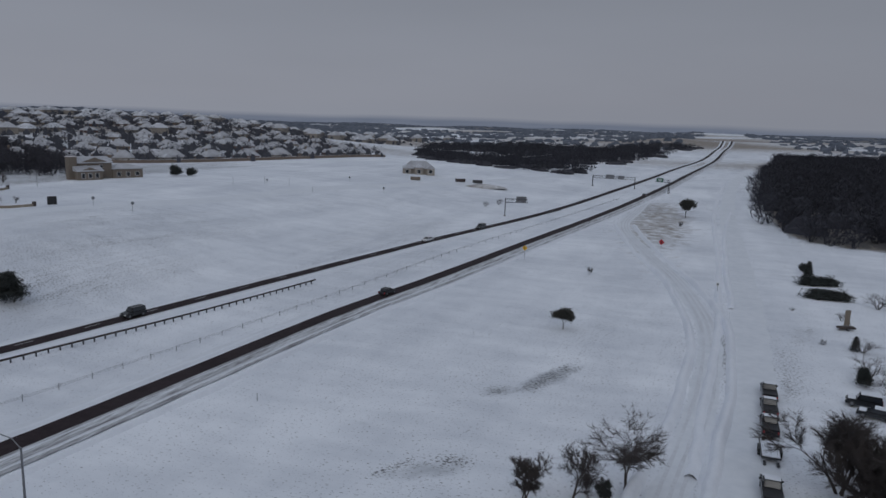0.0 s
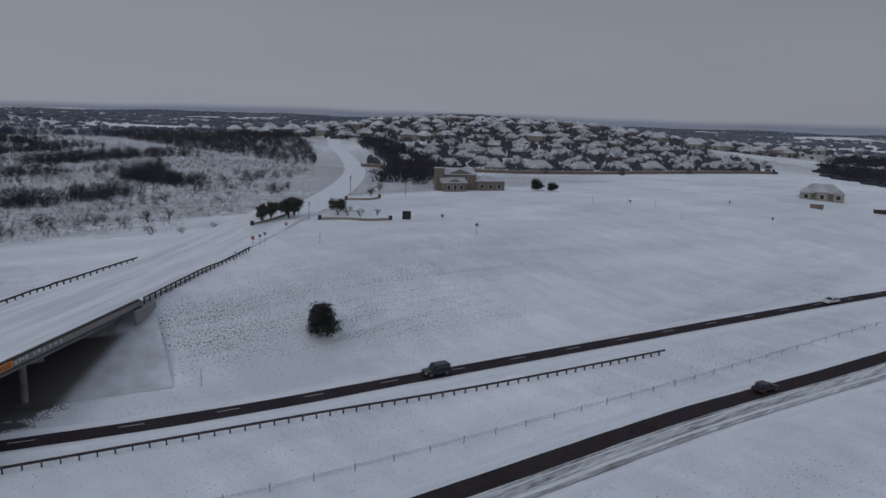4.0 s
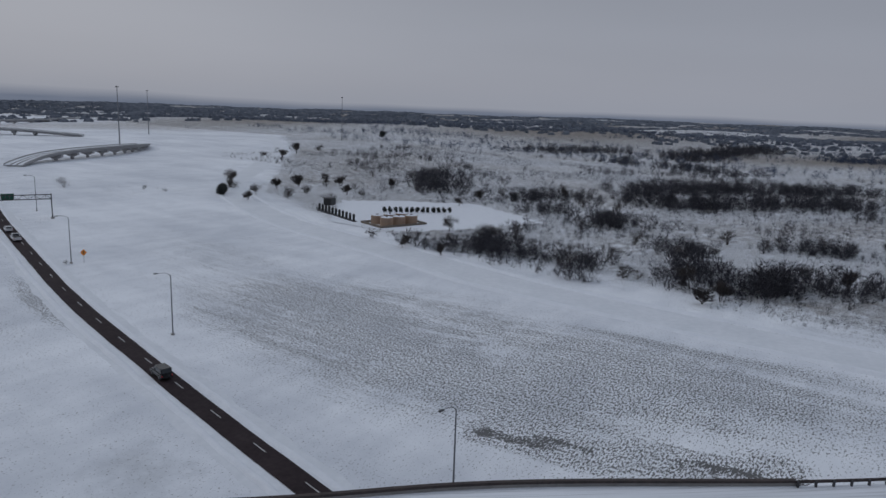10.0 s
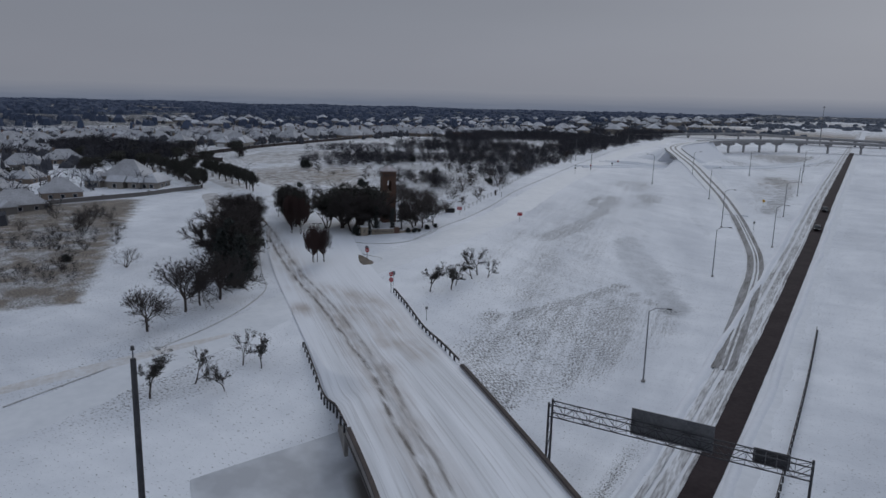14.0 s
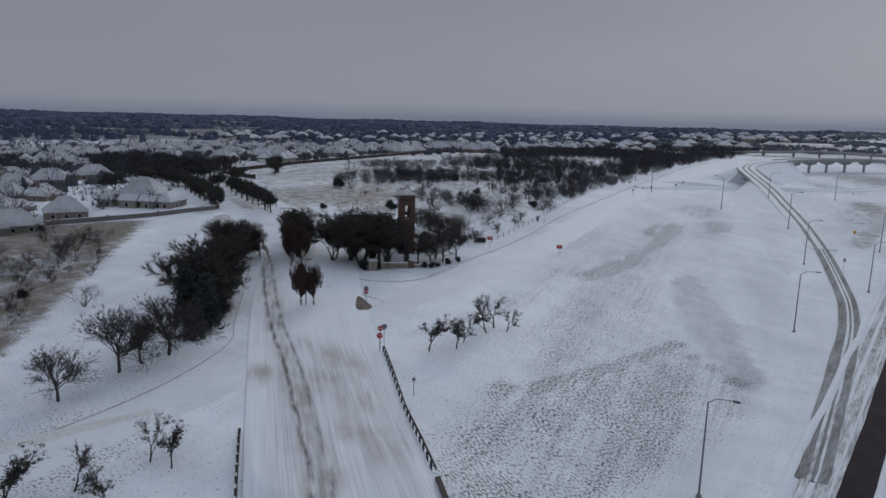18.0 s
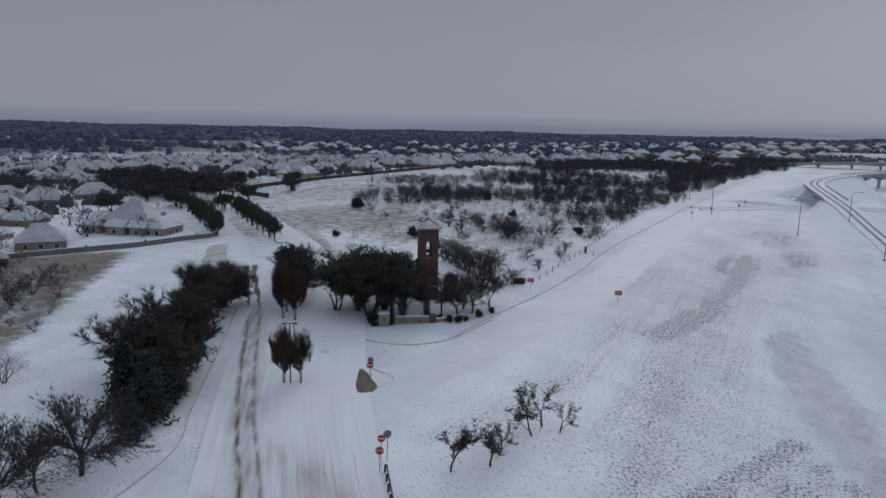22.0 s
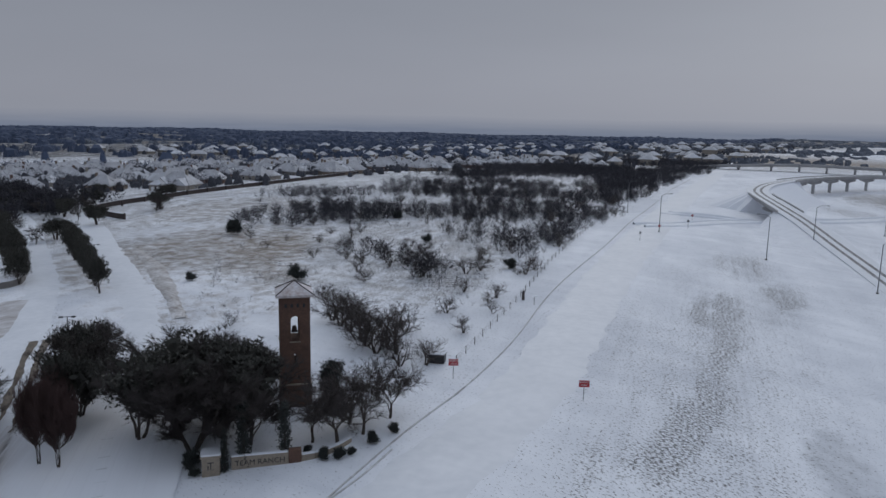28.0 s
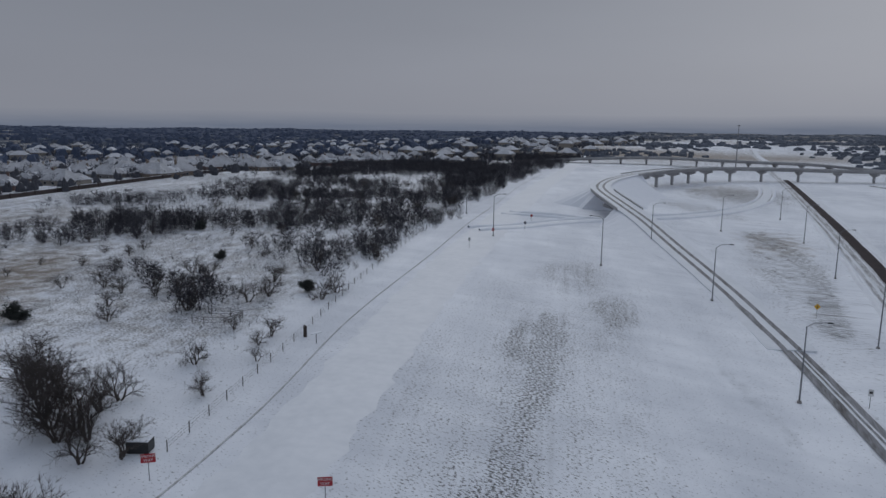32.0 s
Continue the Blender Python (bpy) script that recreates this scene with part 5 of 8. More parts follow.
# ---- the interchange to the south ----
def flyover(line, heights, width, label, columns=26.0, fills=()):
    """An elevated road on piers; heights above the ground at the line's points; fills are stretches, in metres along it, that lie on a bank of earth."""
    f = thing("flyover", pose(0, 0, 0), label, "bridge")
    c = smooth_line(line, 4.0)
    d = np.gradient(c, axis=0)
    run_at = np.r_[0, np.cumsum(np.linalg.norm(np.diff(c, axis=0), axis=1))]
    knots = np.r_[0, np.cumsum(np.linalg.norm(np.diff(np.array(line, float), axis=0), axis=1))]
    d /= np.linalg.norm(d, axis=1)[:, None]
    s = np.c_[d[:, 1], -d[:, 0]]
    up = np.interp(run_at / run_at[-1], knots / knots[-1], heights)
    z = ground(c[:, 0], c[:, 1]) + up
    z = np.convolve(np.r_[[z[0]] * 3, z, [z[-1]] * 3], np.ones(7) / 7, "valid")
    on_bank = np.zeros(len(c), bool)
    for a, b in fills:
        on_bank |= (run_at >= a) & (run_at <= b)

    def run(name, a, b, lo, hi, m, where=None):
        keep = np.ones(len(c), bool) if where is None else where
        v, fs, last = [], [], -9
        for i, (p, q, h) in enumerate(zip(c, s, z)):
            if not keep[i]:
                continue
            k = len(v)
            v += [(*(p + q * a), h + lo), (*(p + q * b), h + lo), (*(p + q * b), h + hi), (*(p + q * a), h + hi)]
            if last == i - 1:
                fs += [(k - 4 + j, k - 4 + (j + 1) % 4, k + (j + 1) % 4, k + j) for j in range(4)]
            else:
                fs.append((k + 3, k + 2, k + 1, k))
                if k:
                    fs.append((k - 4, k - 3, k - 2, k - 1))
            last = i
        fs.append(tuple(len(v) - 4 + j for j in range(4)))
        part(name, raw(name, v, fs, m), m, f)
    w = width / 2
    air = ~on_bank
    wide_air = np.convolve(air, np.ones(5), "same") > 0
    run("deck", -w, w, -0.5, 0.0, M_PALECONC, air), run("girder", -w * 0.7, w * 0.7, -1.5, -0.5, M_PALECONC, air), run("snow_cover", -w + 0.4, w - 0.4, -0.02, 0.08, M_ROADSNOW)
    run("parapet", -w, -w + 0.35, -0.3, 0.55, M_PALECONC, wide_air), run("parapet", w - 0.35, w, -0.3, 0.55, M_PALECONC, wide_air)
    run("wheel_track", -1.8, -0.8, 0.085, 0.09, M_RUT), run("wheel_track", 0.7, 1.7, 0.085, 0.09, M_RUT)
    for a, b in fills:
        k = [i for i in range(len(c)) if a - 2 <= run_at[i] <= b + 2]
        v, fs = [], []
        for i in k:
            for u in (-1, -0.55, 0.55, 1):
                g = np.array(c[i])
                h = max(z[i] - float(ground(*g)), 0.1)
                p = g + s[i] * (u * (w + 1.5) if abs(u) < 1 else np.sign(u) * (w + 1.0 + (0.5 + 1.6 * step(min(abs(run_at[i] - a) if a > 1 else 99, abs(run_at[i] - b)) / 16)) * h))
                v.append((*p, z[i] + 0.0 if abs(u) < 1 else float(ground(*p)) - 0.5))
        for m in range(len(k) - 1):
            fs += [(4 * m + j, 4 * m + j + 1, 4 * m + 5 + j, 4 * m + 4 + j) for j in range(3)]
        e = 4 * (len(k) - 1)
        fs += [(0, 3, 2, 1), (e, e + 1, e + 2, e + 3)]
        part("bank", raw("bank", v, fs, M_SNOW), M_SNOW, f, "snow-covered earth bank")
    for i in range(3, len(c) - 2, int(columns / 4)):
        if up[i] > 3.5 and air[i]:
            x, y = c[i]
            g = at(x, y)
            a = math.degrees(math.atan2(s[i][1], s[i][0]))
            col = tb((0, 0, g - 1), (0, 0, z[i] - 2.6), 0.85, n=10)
            head = bmesh.new()
            prism(head, [(-w * 0.9, z[i] - 1.5), (-w * 0.9, z[i] - 2.5), (-1.0, z[i] - 3.5), (1.0, z[i] - 3.5), (w * 0.9, z[i] - 2.5), (w * 0.9, z[i] - 1.5)], -0.8, 0.8)
            for b in (col, head):
                bmesh.ops.transform(b, matrix=pose(x, y, 0, 0, 0, a), verts=b.verts)
            part("pier", col, M_PALECONC, f), part("pier_cap", head, M_PALECONC, f)


flyover([(-58, -225), (-51, -250), (-44, -272), (-35, -297), (-25, -322), (-15.5, -341), (-8, -360), (-2, -382), (-0.5, -410), (-6, -447), (-24, -520), (-47, -572), (-75, -596), (-110, -608), (-180, -640), (-260, -690), (-400, -790), (-560, -900)],
        (0.05, 0.2, 0.5, 1.5, 3.6, 6, 6.5, 6.8, 7.2, 8, 8.6, 8.6, 8.4, 8, 7, 6.5, 5, 3), 9.0, "curving concrete flyover with snow on its deck", 26, ((0, 121), (150, 240)))
flyover([(-222, -308), (-232, -318), (-250, -328), (-268, -336), (-300, -352), (-330, -378), (-350, -408)], (0.3, 2.5, 4.5, 5.0, 5.0, 3.5, 1.2), 9.0, "short curved concrete ramp bridge in the snow", 14)
flyover([(-250, -630), (-290, -590), (-330, -555), (-370, -525)], (1.0, 5.0, 5.0, 1.0), 12.0, "concrete overpass of the far highway", 14)
flyover([(-180, -760), (-120, -745), (-60, -735), (20, -730), (120, -725)], (1.0, 6.0, 7.0, 6.0, 1.0), 14.0, "far concrete overpass across the highway", 22)
for line in ([(24, -338), (3, -336), (-9, -338), (-23, -356), (-42, -386), (-60, -434), (-70, -500), (-72, -560)], [(22, -296), (10, -310), (1, -326), (-9, -338)]):
    strip("road_turnaround", line, 6, M_ROADSNOW, "snow-covered turnaround road", 0.14, 3, 0.1, 3)
    for side in (-3.4, 3.4):
        ridge("ground_snow_bank", line, side, 0.5, 1.8, "low bank of ploughed snow along the turnaround", seed=70)
for line in ([(-132, -590), (-150, -530), (-165, -484), (-174, -420), (-180, -369)],):
    tagged(new("trim_ditch", beam_mesh("trim_ditch", line, 0.8, -0.2, 0.35, M_SLUSH, 4)), "dark weedy ditch line in the snow", "ditch", kind="structure")
# boulevard and side roads
strip("road_boulevard_west", [(39, -104.6), (46, -110), (64, -121), (95, -142), (145, -169), (180, -187), (230, -208)], 8.5, M_ROADSNOW, "snowy boulevard lane", 0.14, 3, 0.15, 3)
strip("road_boulevard_east", [(-10, -80), (4, -93), (20, -107.5), (43, -126), (55, -135), (68, -144), (94, -159.5), (128, -177.5), (160, -195), (200, -212)], (8, 8, 8, 10, 12, 12), M_ROADSNOW, "snowy boulevard lane", 0.14, 3, 0.15, 3)
strip("road_boulevard_dirt", [(57.5, -144.2), (68, -151), (80, -158.8), (94, -167.5), (108, -175), (118, -180)], (2.5, 4.5, 4.5, 3), M_DIRTY, "brown dirty slush along the boulevard", 0.2, 1.5, 0.5, 4, seed=61)
strip("road_boulevard_bare", [(66, -113), (72, -118.5), (79, -125), (87, -131), (92, -136)], 7.0, M_BAREWAY, "brick crossing showing through thin snow", 0.19, 1.5, 0.6, 3)
for k in (-0.9, 0.9):
    strip("road_boulevard_track", [(38.5, -104.7), (46, -110.2), (57, -118.4), (66, -124.8)], 0.6, M_TURF, "dark muddy wheel track", 0.2, 0.8, 0.3, 1, shift=k, seed=5)
strip("road_boulevard_streak", [(10, -95.5), (26, -109), (43, -122.5), (58, -134)], 1.4, M_TRACK, "faint wheel track in the snow", 0.17, 2, 0.15, 1, seed=63)
strip("road_side_dirt", [(-11.4, -44.5), (-10.2, -40.5), (-8.6, -36.5), (-6, -30), (-3, -23), (1, -14)], (1.6, 3.6, 4.2, 3.6, 1.6), M_SMEAR, "sandy brownish tracks on the side road", 0.19, 1.5, 0.5, 4)
# the island at the mouth of the boulevard, its grass bare of snow
isl = bmesh.new()
rim = smooth_line([(1.6, -94.2), (-0.6, -91.4), (-2.8, -89.0), (-4.4, -88.0), (-5.4, -89.2), (-5.0, -90.8), (-2.6, -92.4), (0.2, -94.1), (1.4, -94.6)], 0.8)
low, top = [[isl.verts.new((-2.2 + (x + 2.2) * k, -91.4 + (y + 91.4) * k, at(x, y) + h)) for x, y in rim] for h, k in ((-0.1, 1.0), (0.2, 0.96))]
for i in range(len(rim)):
    isl.faces.new((low[i], low[(i + 1) % len(rim)], top[(i + 1) % len(rim)], top[i]))
isl.faces.new(top)
bmesh.ops.recalc_face_normals(isl, faces=isl.faces)
tagged(new("ground_island", mesh_of("ground_island", isl, M_TURF)), "small traffic island with brown grass showing", "island", kind="structure")

# ---- trees and shrubs ----
def prong(V, F, p, q, r0, r1, n=3):
    a = (q - p)
    if a.length < 1e-4:
        return
    a.normalize()
    s = a.orthogonal().normalized()
    t = a.cross(s)
    k = len(V)
    for c, r in ((p, r0), (q, r1)):
        for i in range(n):
            w = 2 * math.pi * i / n
            V.append(c + r * (math.cos(w) * s + math.sin(w) * t))
    for i in range(n):
        F.append((k + i, k + (i + 1) % n, k + n + (i + 1) % n, k + n + i))


def grow(wood, twigs, tips, rng, p, d, length, r, depth, spread, up, fork, split=2, shrink=0.74):
    """A limb that bends, forks and thins; thick wood and twigs go into separate lists."""
    V, F = wood if depth >= split else twigs
    steps = 3 if depth >= split else 2
    for i in range(steps):
        d = (d + Vector((rng.gauss(0, 0.13), rng.gauss(0, 0.13), up * 0.10))).normalized()
        q = p + d * (length / steps)
        prong(V, F, p, q, r, r * 0.86, 6 if depth >= split + 1 else (4 if depth >= split else 3))
        p, r = q, r * 0.86
        if 0 < depth <= 2:
            tips.append((p, d))
        if depth > 0 and i < steps - 1 and rng.random() < 0.55:
            side = d.orthogonal().normalized()
            side.rotate(Matrix.Rotation(rng.uniform(0, 6.28), 3, d))
            grow(wood, twigs, tips, rng, p, (d + side * spread * 1.1).normalized(), length * shrink * 0.8, r * 0.6, depth - 1, spread, up, fork, split, shrink)
    if depth == 0:
        tips.append((p, d))
        return
    w0 = rng.uniform(0, 6.28)
    for k in range(fork):
        side = d.orthogonal().normalized()
        side.rotate(Matrix.Rotation(w0 + 6.28 * k / fork + rng.gauss(0, 0.4), 3, d))
        grow(wood, twigs, tips, rng, p, (d + side * spread * rng.uniform(0.6, 1.2)).normalized(), length * shrink * rng.uniform(0.85, 1.15), r * 0.72, depth - 1, spread, up, fork, split, shrink)


def leaf(V, F, c, size, rng):
    n = Vector((rng.gauss(0, 1), rng.gauss(0, 1), rng.gauss(0, 0.8) + 0.3)).normalized()
    s = n.orthogonal().normalized()
    s.rotate(Matrix.Rotation(rng.uniform(0, 6.28), 3, n))
    t = n.cross(s)
    a, b = size * rng.uniform(0.7, 1.25), size * rng.uniform(0.28, 0.5)
    k = len(V)
    V.extend((c - s * a, c - t * b, c + s * a, c + t * b))
    F.append((k, k + 1, k + 2, k + 3))


def clump(V, F, c, radius, count, size, rng):
    for _ in range(count):
        o = Vector((rng.gauss(0, 1), rng.gauss(0, 1), rng.gauss(0, 0.75)))
        leaf(V, F, c + o * (radius * 0.5), size, rng)


PROTOS = {}


def tree_proto(key, name, label, category, meshes):
    """Keeps the meshes of one kind of tree; each tree takes them as parts of its own."""
    PROTOS[key] = (name, label, category, meshes)


def plant(key, x, y, height, turn=0.0, wide=1.0, label="", group="", sink=0.1):
    name, lab, cat, meshes = PROTOS[key]
    ob = thing(name, pose(x, y, at(x, y) - sink, 0, 0, turn) @ Matrix.Diagonal((height * wide, height * wide, height, 1)), label or lab, cat, group)
    for pname, me in meshes:
        part(pname, me, None, ob)
    return ob


def bare_tree(seed, trunk, depth, spread, up, fork, stems=1, shrink=0.74, rr=0.03, twig=M_TWIG, split=2, leaves=0, leaf_mat=None, leaf_size=0.03, fans=6, fan_len=0.075):
    """A leafless tree one unit high; leaves adds small clumps at some tips."""
    rng = random.Random(seed)
    wood, twigs, tips = ([], []), ([], []), []
    for s in range(stems):
        w = 6.28 * s / stems + rng.uniform(0, 1)
        lean = 0.0 if stems == 1 else 0.32
        d = Vector((math.cos(w) * lean, math.sin(w) * lean, 1)).normalized()
        base = Vector((math.cos(w), math.sin(w), 0)) * (0.02 if stems > 1 else 0)
        grow(wood, twigs, tips, rng, base, d, trunk, rr, depth, spread, up, fork, split, shrink)
    reach = max(v.z for v in wood[0] + twigs[0])
    for p, d in tips:
        for _ in range(fans):
            o = (d + Vector((rng.gauss(0, 0.55), rng.gauss(0, 0.55), rng.gauss(0.1, 0.4)))).normalized()
            q = p + o * (reach * fan_len * rng.uniform(0.5, 1.2))
            s = o.orthogonal().normalized() * (reach * 0.0021)
            b = p - d * (reach * 0.03 * rng.random())
            n = len(twigs[0])
            twigs[0].extend((b - s, b + s, q))
            twigs[1].append((n, n + 1, n + 2))
    k = 1.0 / max(v.z for v in wood[0] + twigs[0])
    out = [("trunk", raw("trunk", [v * k for v in wood[0]], wood[1], M_BARK)), ("crown", raw("crown", [v * k for v in twigs[0]], twigs[1], twig))]
    if leaves:
        V, F = [], []
        for p, d in tips:
            if rng.random() < leaves:
                clump(V, F, p * k, leaf_size * 2.2, 14, leaf_size, rng)
        out.append(("foliage", raw("foliage", V, F, leaf_mat)))
    return out


def fan_oak(seed):
    """A leafless oak one unit high: a short trunk whose limbs fan out into a wide round crown."""
    rng = random.Random(seed)
    wood, twigs, tips = ([], []), ([], []), []
    p, r = Vector((0, 0, 0)), 0.024
    for i in range(3):
        q = p + Vector((rng.gauss(0, 0.008), rng.gauss(0, 0.008), 0.085))
        prong(*wood, p, q, r, r * 0.92, 7)
        p, r = q, r * 0.92
    for i in range(9):
        w, rise = 2.4 * i + rng.gauss(0, 0.25), radians(23 + 60 * ((i * 0.381) % 1.0) + rng.gauss(0, 5))
        d = Vector((math.cos(w) * math.cos(rise), math.sin(w) * math.cos(rise), math.sin(rise)))
        grow(wood, twigs, tips, rng, p + Vector((0, 0, rng.uniform(-0.04, 0.03))), d, 0.185 * rng.uniform(0.88, 1.1), r * 0.62, 4, 0.40, 0.12, 2, 3, 0.83)
    for p, d in tips:
        for _ in range(6):
            o = (d + Vector((rng.gauss(0, 0.4), rng.gauss(0, 0.4), rng.gauss(0.06, 0.32)))).normalized()
            q = p + o * (0.085 * rng.uniform(0.5, 1.2))
            s = o.orthogonal().normalized() * 0.0022
            n = len(twigs[0])
            twigs[0].extend((p - s, p + s, q))
            twigs[1].append((n, n + 1, n + 2))
    k = 1.0 / max(v.z for v in twigs[0])
    return [("trunk", raw("trunk", [v * k for v in wood[0]], wood[1], M_BARK)), ("crown", raw("crown", [v * k for v in twigs[0]], twigs[1], M_TWIG))]


def oval(meshes, radius, middle, half):
    """Draws the crown of a tree in to an egg-shaped outline over bare stems."""
    for _, me in meshes:
        for v in me.vertices:
            z, r = v.co.z, math.hypot(v.co.x, v.co.y)
            most = max(0.035, radius * math.sqrt(max(0.0, 1 - ((z - middle) / half) ** 2)))
            if r > 1e-5:
                v.co.xy *= most * math.tanh(r / most * 0.9) / r
    return meshes


def leafy_tree(seed, base, crown_h, crown_r, clumps, per, size, mat_leaf, trunk_r=0.03, lobes=5, stems=1):
    """A dense evergreen one unit high, with an uneven crown of many small leaf clumps and gaps."""
    rng = random.Random(seed)
    wood, twigs, tips = ([], []), ([], []), []
    for s in range(stems):
        d = Vector((rng.gauss(0, 0.12), rng.gauss(0, 0.12), 1)).normalized()
        grow(wood, twigs, tips, rng, Vector((rng.gauss(0, 0.03), rng.gauss(0, 0.03), 0)), d, base * 1.1, trunk_r, 2, 0.8, 0.4, 3, 1, 0.8)
    top = max(v.z for v in wood[0] + twigs[0])
    k = min(1.0, 0.85 / top)
    V, F = [], []
    heads = [(rng.uniform(0, 6.28), rng.uniform(0.2, 0.62) * crown_r, base + crown_h * rng.uniform(0.25, 0.72), rng.uniform(0.5, 0.72)) for _ in range(lobes)]
    for i in range(clumps):
        w, r, z, q = heads[i % lobes]
        u = Vector((rng.gauss(0, 1), rng.gauss(0, 1), rng.gauss(0, 1))).normalized() * rng.uniform(0.45, 1.0)
        c = Vector((math.cos(w) * r + u.x * crown_r * q, math.sin(w) * r + u.y * crown_r * q, z + u.z * crown_h * 0.45 * q * 1.3))
        c.z = min(max(c.z, base * 0.75), 1.0)
        clump(V, F, c, size * 3.0, per, size, rng)
    for _ in range(clumps * 3):
        w, r, z, q = heads[rng.randrange(lobes)]
        u = Vector((rng.gauss(0, 1), rng.gauss(0, 1), rng.gauss(0, 1))).normalized() * rng.uniform(0.0, 0.7)
        leaf(V, F, Vector((math.cos(w) * r + u.x * crown_r * q, math.sin(w) * r + u.y * crown_r * q, min(max(z + u.z * crown_h * 0.5 * q, base), 0.95))), size * 3.2, rng)
    return [("trunk", raw("trunk", [v * k for v in wood[0] + twigs[0]], wood[1] + [tuple(i + len(wood[0]) for i in f) for f in twigs[1]], M_BARK)), ("crown", raw("crown", V, F, mat_leaf))]


def conifer(seed, radius, size, count, mat_leaf, base=0.08, power=1.0):
    rng = random.Random(seed)
    V, F = [], []
    wood = ([], [])
    prong(*wood, Vector((0, 0, 0)), Vector((0, 0, 0.9)), 0.025, 0.006, 6)
    for i in range(count):
        z = base + (1 - base) * (i / count)
        r = radius * (1 - (z - base) / (1 - base)) ** power * rng.uniform(0.35, 1.0) + 0.01
        w = i * 2.4
        clump(V, F, Vector((math.cos(w) * r, math.sin(w) * r, z - r * 0.15)), size * 2.2, 15, size, rng)
    return [("trunk", raw("trunk", *wood, M_BARK)), ("crown", raw("crown", V, F, mat_leaf))]


for s in range(3):
    tree_proto(("broad_oak", s), "bare_oak", "wide leafless oak with fanned-out limbs in the snow", "tree", fan_oak(211 + s))
    tree_proto(("oak", s), "bare_oak", "leafless dark oak standing in the snow", "tree", bare_tree(11 + s, 0.17, 6, 0.64, 0.10, 2, rr=0.016, split=4, fans=5, fan_len=0.09, shrink=0.79))
    tree_proto(("liveoak", s), "live_oak", "dense dark evergreen oak with many limbs", "tree", leafy_tree(31 + s, 0.26, 0.70, 0.55, 300, 20, 0.023, M_LEAF, stems=3, lobes=9))
    tree_proto(("bush", s), "bare_shrub", "leafless twiggy shrub in the snow", "shrub", bare_tree(51 + s, 0.25, 4, 0.55, 0.1, 2, stems=5, rr=0.011, split=3, fans=3, fan_len=0.12))
    tree_proto(("mesquite", s), "mesquite_tree", "low spreading leafless scrub tree", "tree", bare_tree(61 + s, 0.2, 4, 0.68, 0.05, 2, stems=3, rr=0.016, split=2, fans=5, fan_len=0.11))
for s in range(2):
    tree_proto(("crape", s), "crape_myrtle", "vase-shaped leafless tree with reddish-brown twigs", "tree", oval(bare_tree(41 + s, 0.3, 5, 0.34, 0.4, 2, stems=7, rr=0.010, twig=M_REDTWIG, split=3, fans=8, fan_len=0.11), 0.40, 0.64, 0.40))
    tree_proto(("sapling", s), "young_oak", "young tree with a sparse dark crown", "tree", bare_tree(71 + s, 0.33, 4, 0.55, 0.35, 2, rr=0.022, split=2, leaves=0.32, leaf_mat=M_PINE, leaf_size=0.026, fans=8, fan_len=0.10))
    tree_proto(("cedar", s), "cedar_bush", "round dark green cedar in the snow", "shrub", leafy_tree(81 + s, 0.10, 0.9, 0.5, 200, 26, 0.034, M_CEDAR, lobes=8))
    tree_proto(("conifer", s), "conifer_tree", "dark pointed evergreen tree", "tree", conifer(91 + s, 0.28, 0.035, 150, M_CEDAR))
    tree_proto(("small_oak", s), "small_live_oak", "small evergreen oak with a round crown on a bare trunk", "tree", leafy_tree(95 + s, 0.42, 0.55, 0.42, 150, 26, 0.034, M_LEAF, lobes=6))
for s in range(3):
    tree_proto(("elm", s), "dense_bare_tree", "dark round-crowned tree with a dense maze of fine twigs", "tree", bare_tree(111 + s, 0.26, 5, 0.46, 0.32, 2, stems=3, rr=0.016, split=3, fans=15, fan_len=0.115))
tree_proto(("column", 0), "cypress", "slim columnar dark cypress", "tree", conifer(99, 0.085, 0.022, 130, M_CEDAR, 0.03, 0.35))
tree_proto(("hedge", 0), "clipped_hedge", "clipped dark oval hedge", "hedge", leafy_tree(98, 0.05, 0.95, 0.5, 260, 22, 0.04, M_CEDAR, lobes=12))

# ---- trees by their places ----
pr = random.Random(21)


def many(kind, variants, spots, label="", group="", wide=1.0):
    for x, y, h in spots:
        plant((kind, pr.randrange(variants)), x, y, h, pr.uniform(0, 360), wide * pr.uniform(0.92, 1.08), label, group)


many("broad_oak", 3, ((0.5, -38.9, 8.0), (2.8, -48.2, 9.4)), group="oaks by the side road", wide=1.15)
many("broad_oak", 3, ((3.4, -51.8, 8.6),), group="oaks by the side road", wide=0.8)
many("broad_oak", 3, ((3.2, -56.0, 9.6),), group="oaks by the side road", wide=1.1)
many("bush", 3, ((35.6, -61.4, 4.6), (78, -78.7, 6.0), (74.3, -86.2, 4.6), (50.1, -58.3, 3.6), (55.6, -73.8, 3.0), (67, -66.7, 3.8), (47.7, -54.6, 3.0), (80.3, -84, 5.4), (77.9, -72.2, 3.6), (60, -62, 2.8), (90, -92, 4.2), (95, -84, 3.6), (88, -70, 3.8), (42, -52, 2.4), (75, -78, 4.6), (64, -80, 4), (84, -84, 3.5), (56, -66, 3), (47.2, -145.8, 2.9), (14, -146.5, 1.8), (12, -149.5, 2.5), (17, -147.5, 3)), wide=1.2)
many("conifer", 2, ((6.6, -63, 6.2), (9.0, -66.8, 8.8), (11.8, -69.8, 7.6), (13.4, -66.2, 9.4), (16.2, -71.0, 10.2)), group="trees beside the boulevard", wide=1.15)
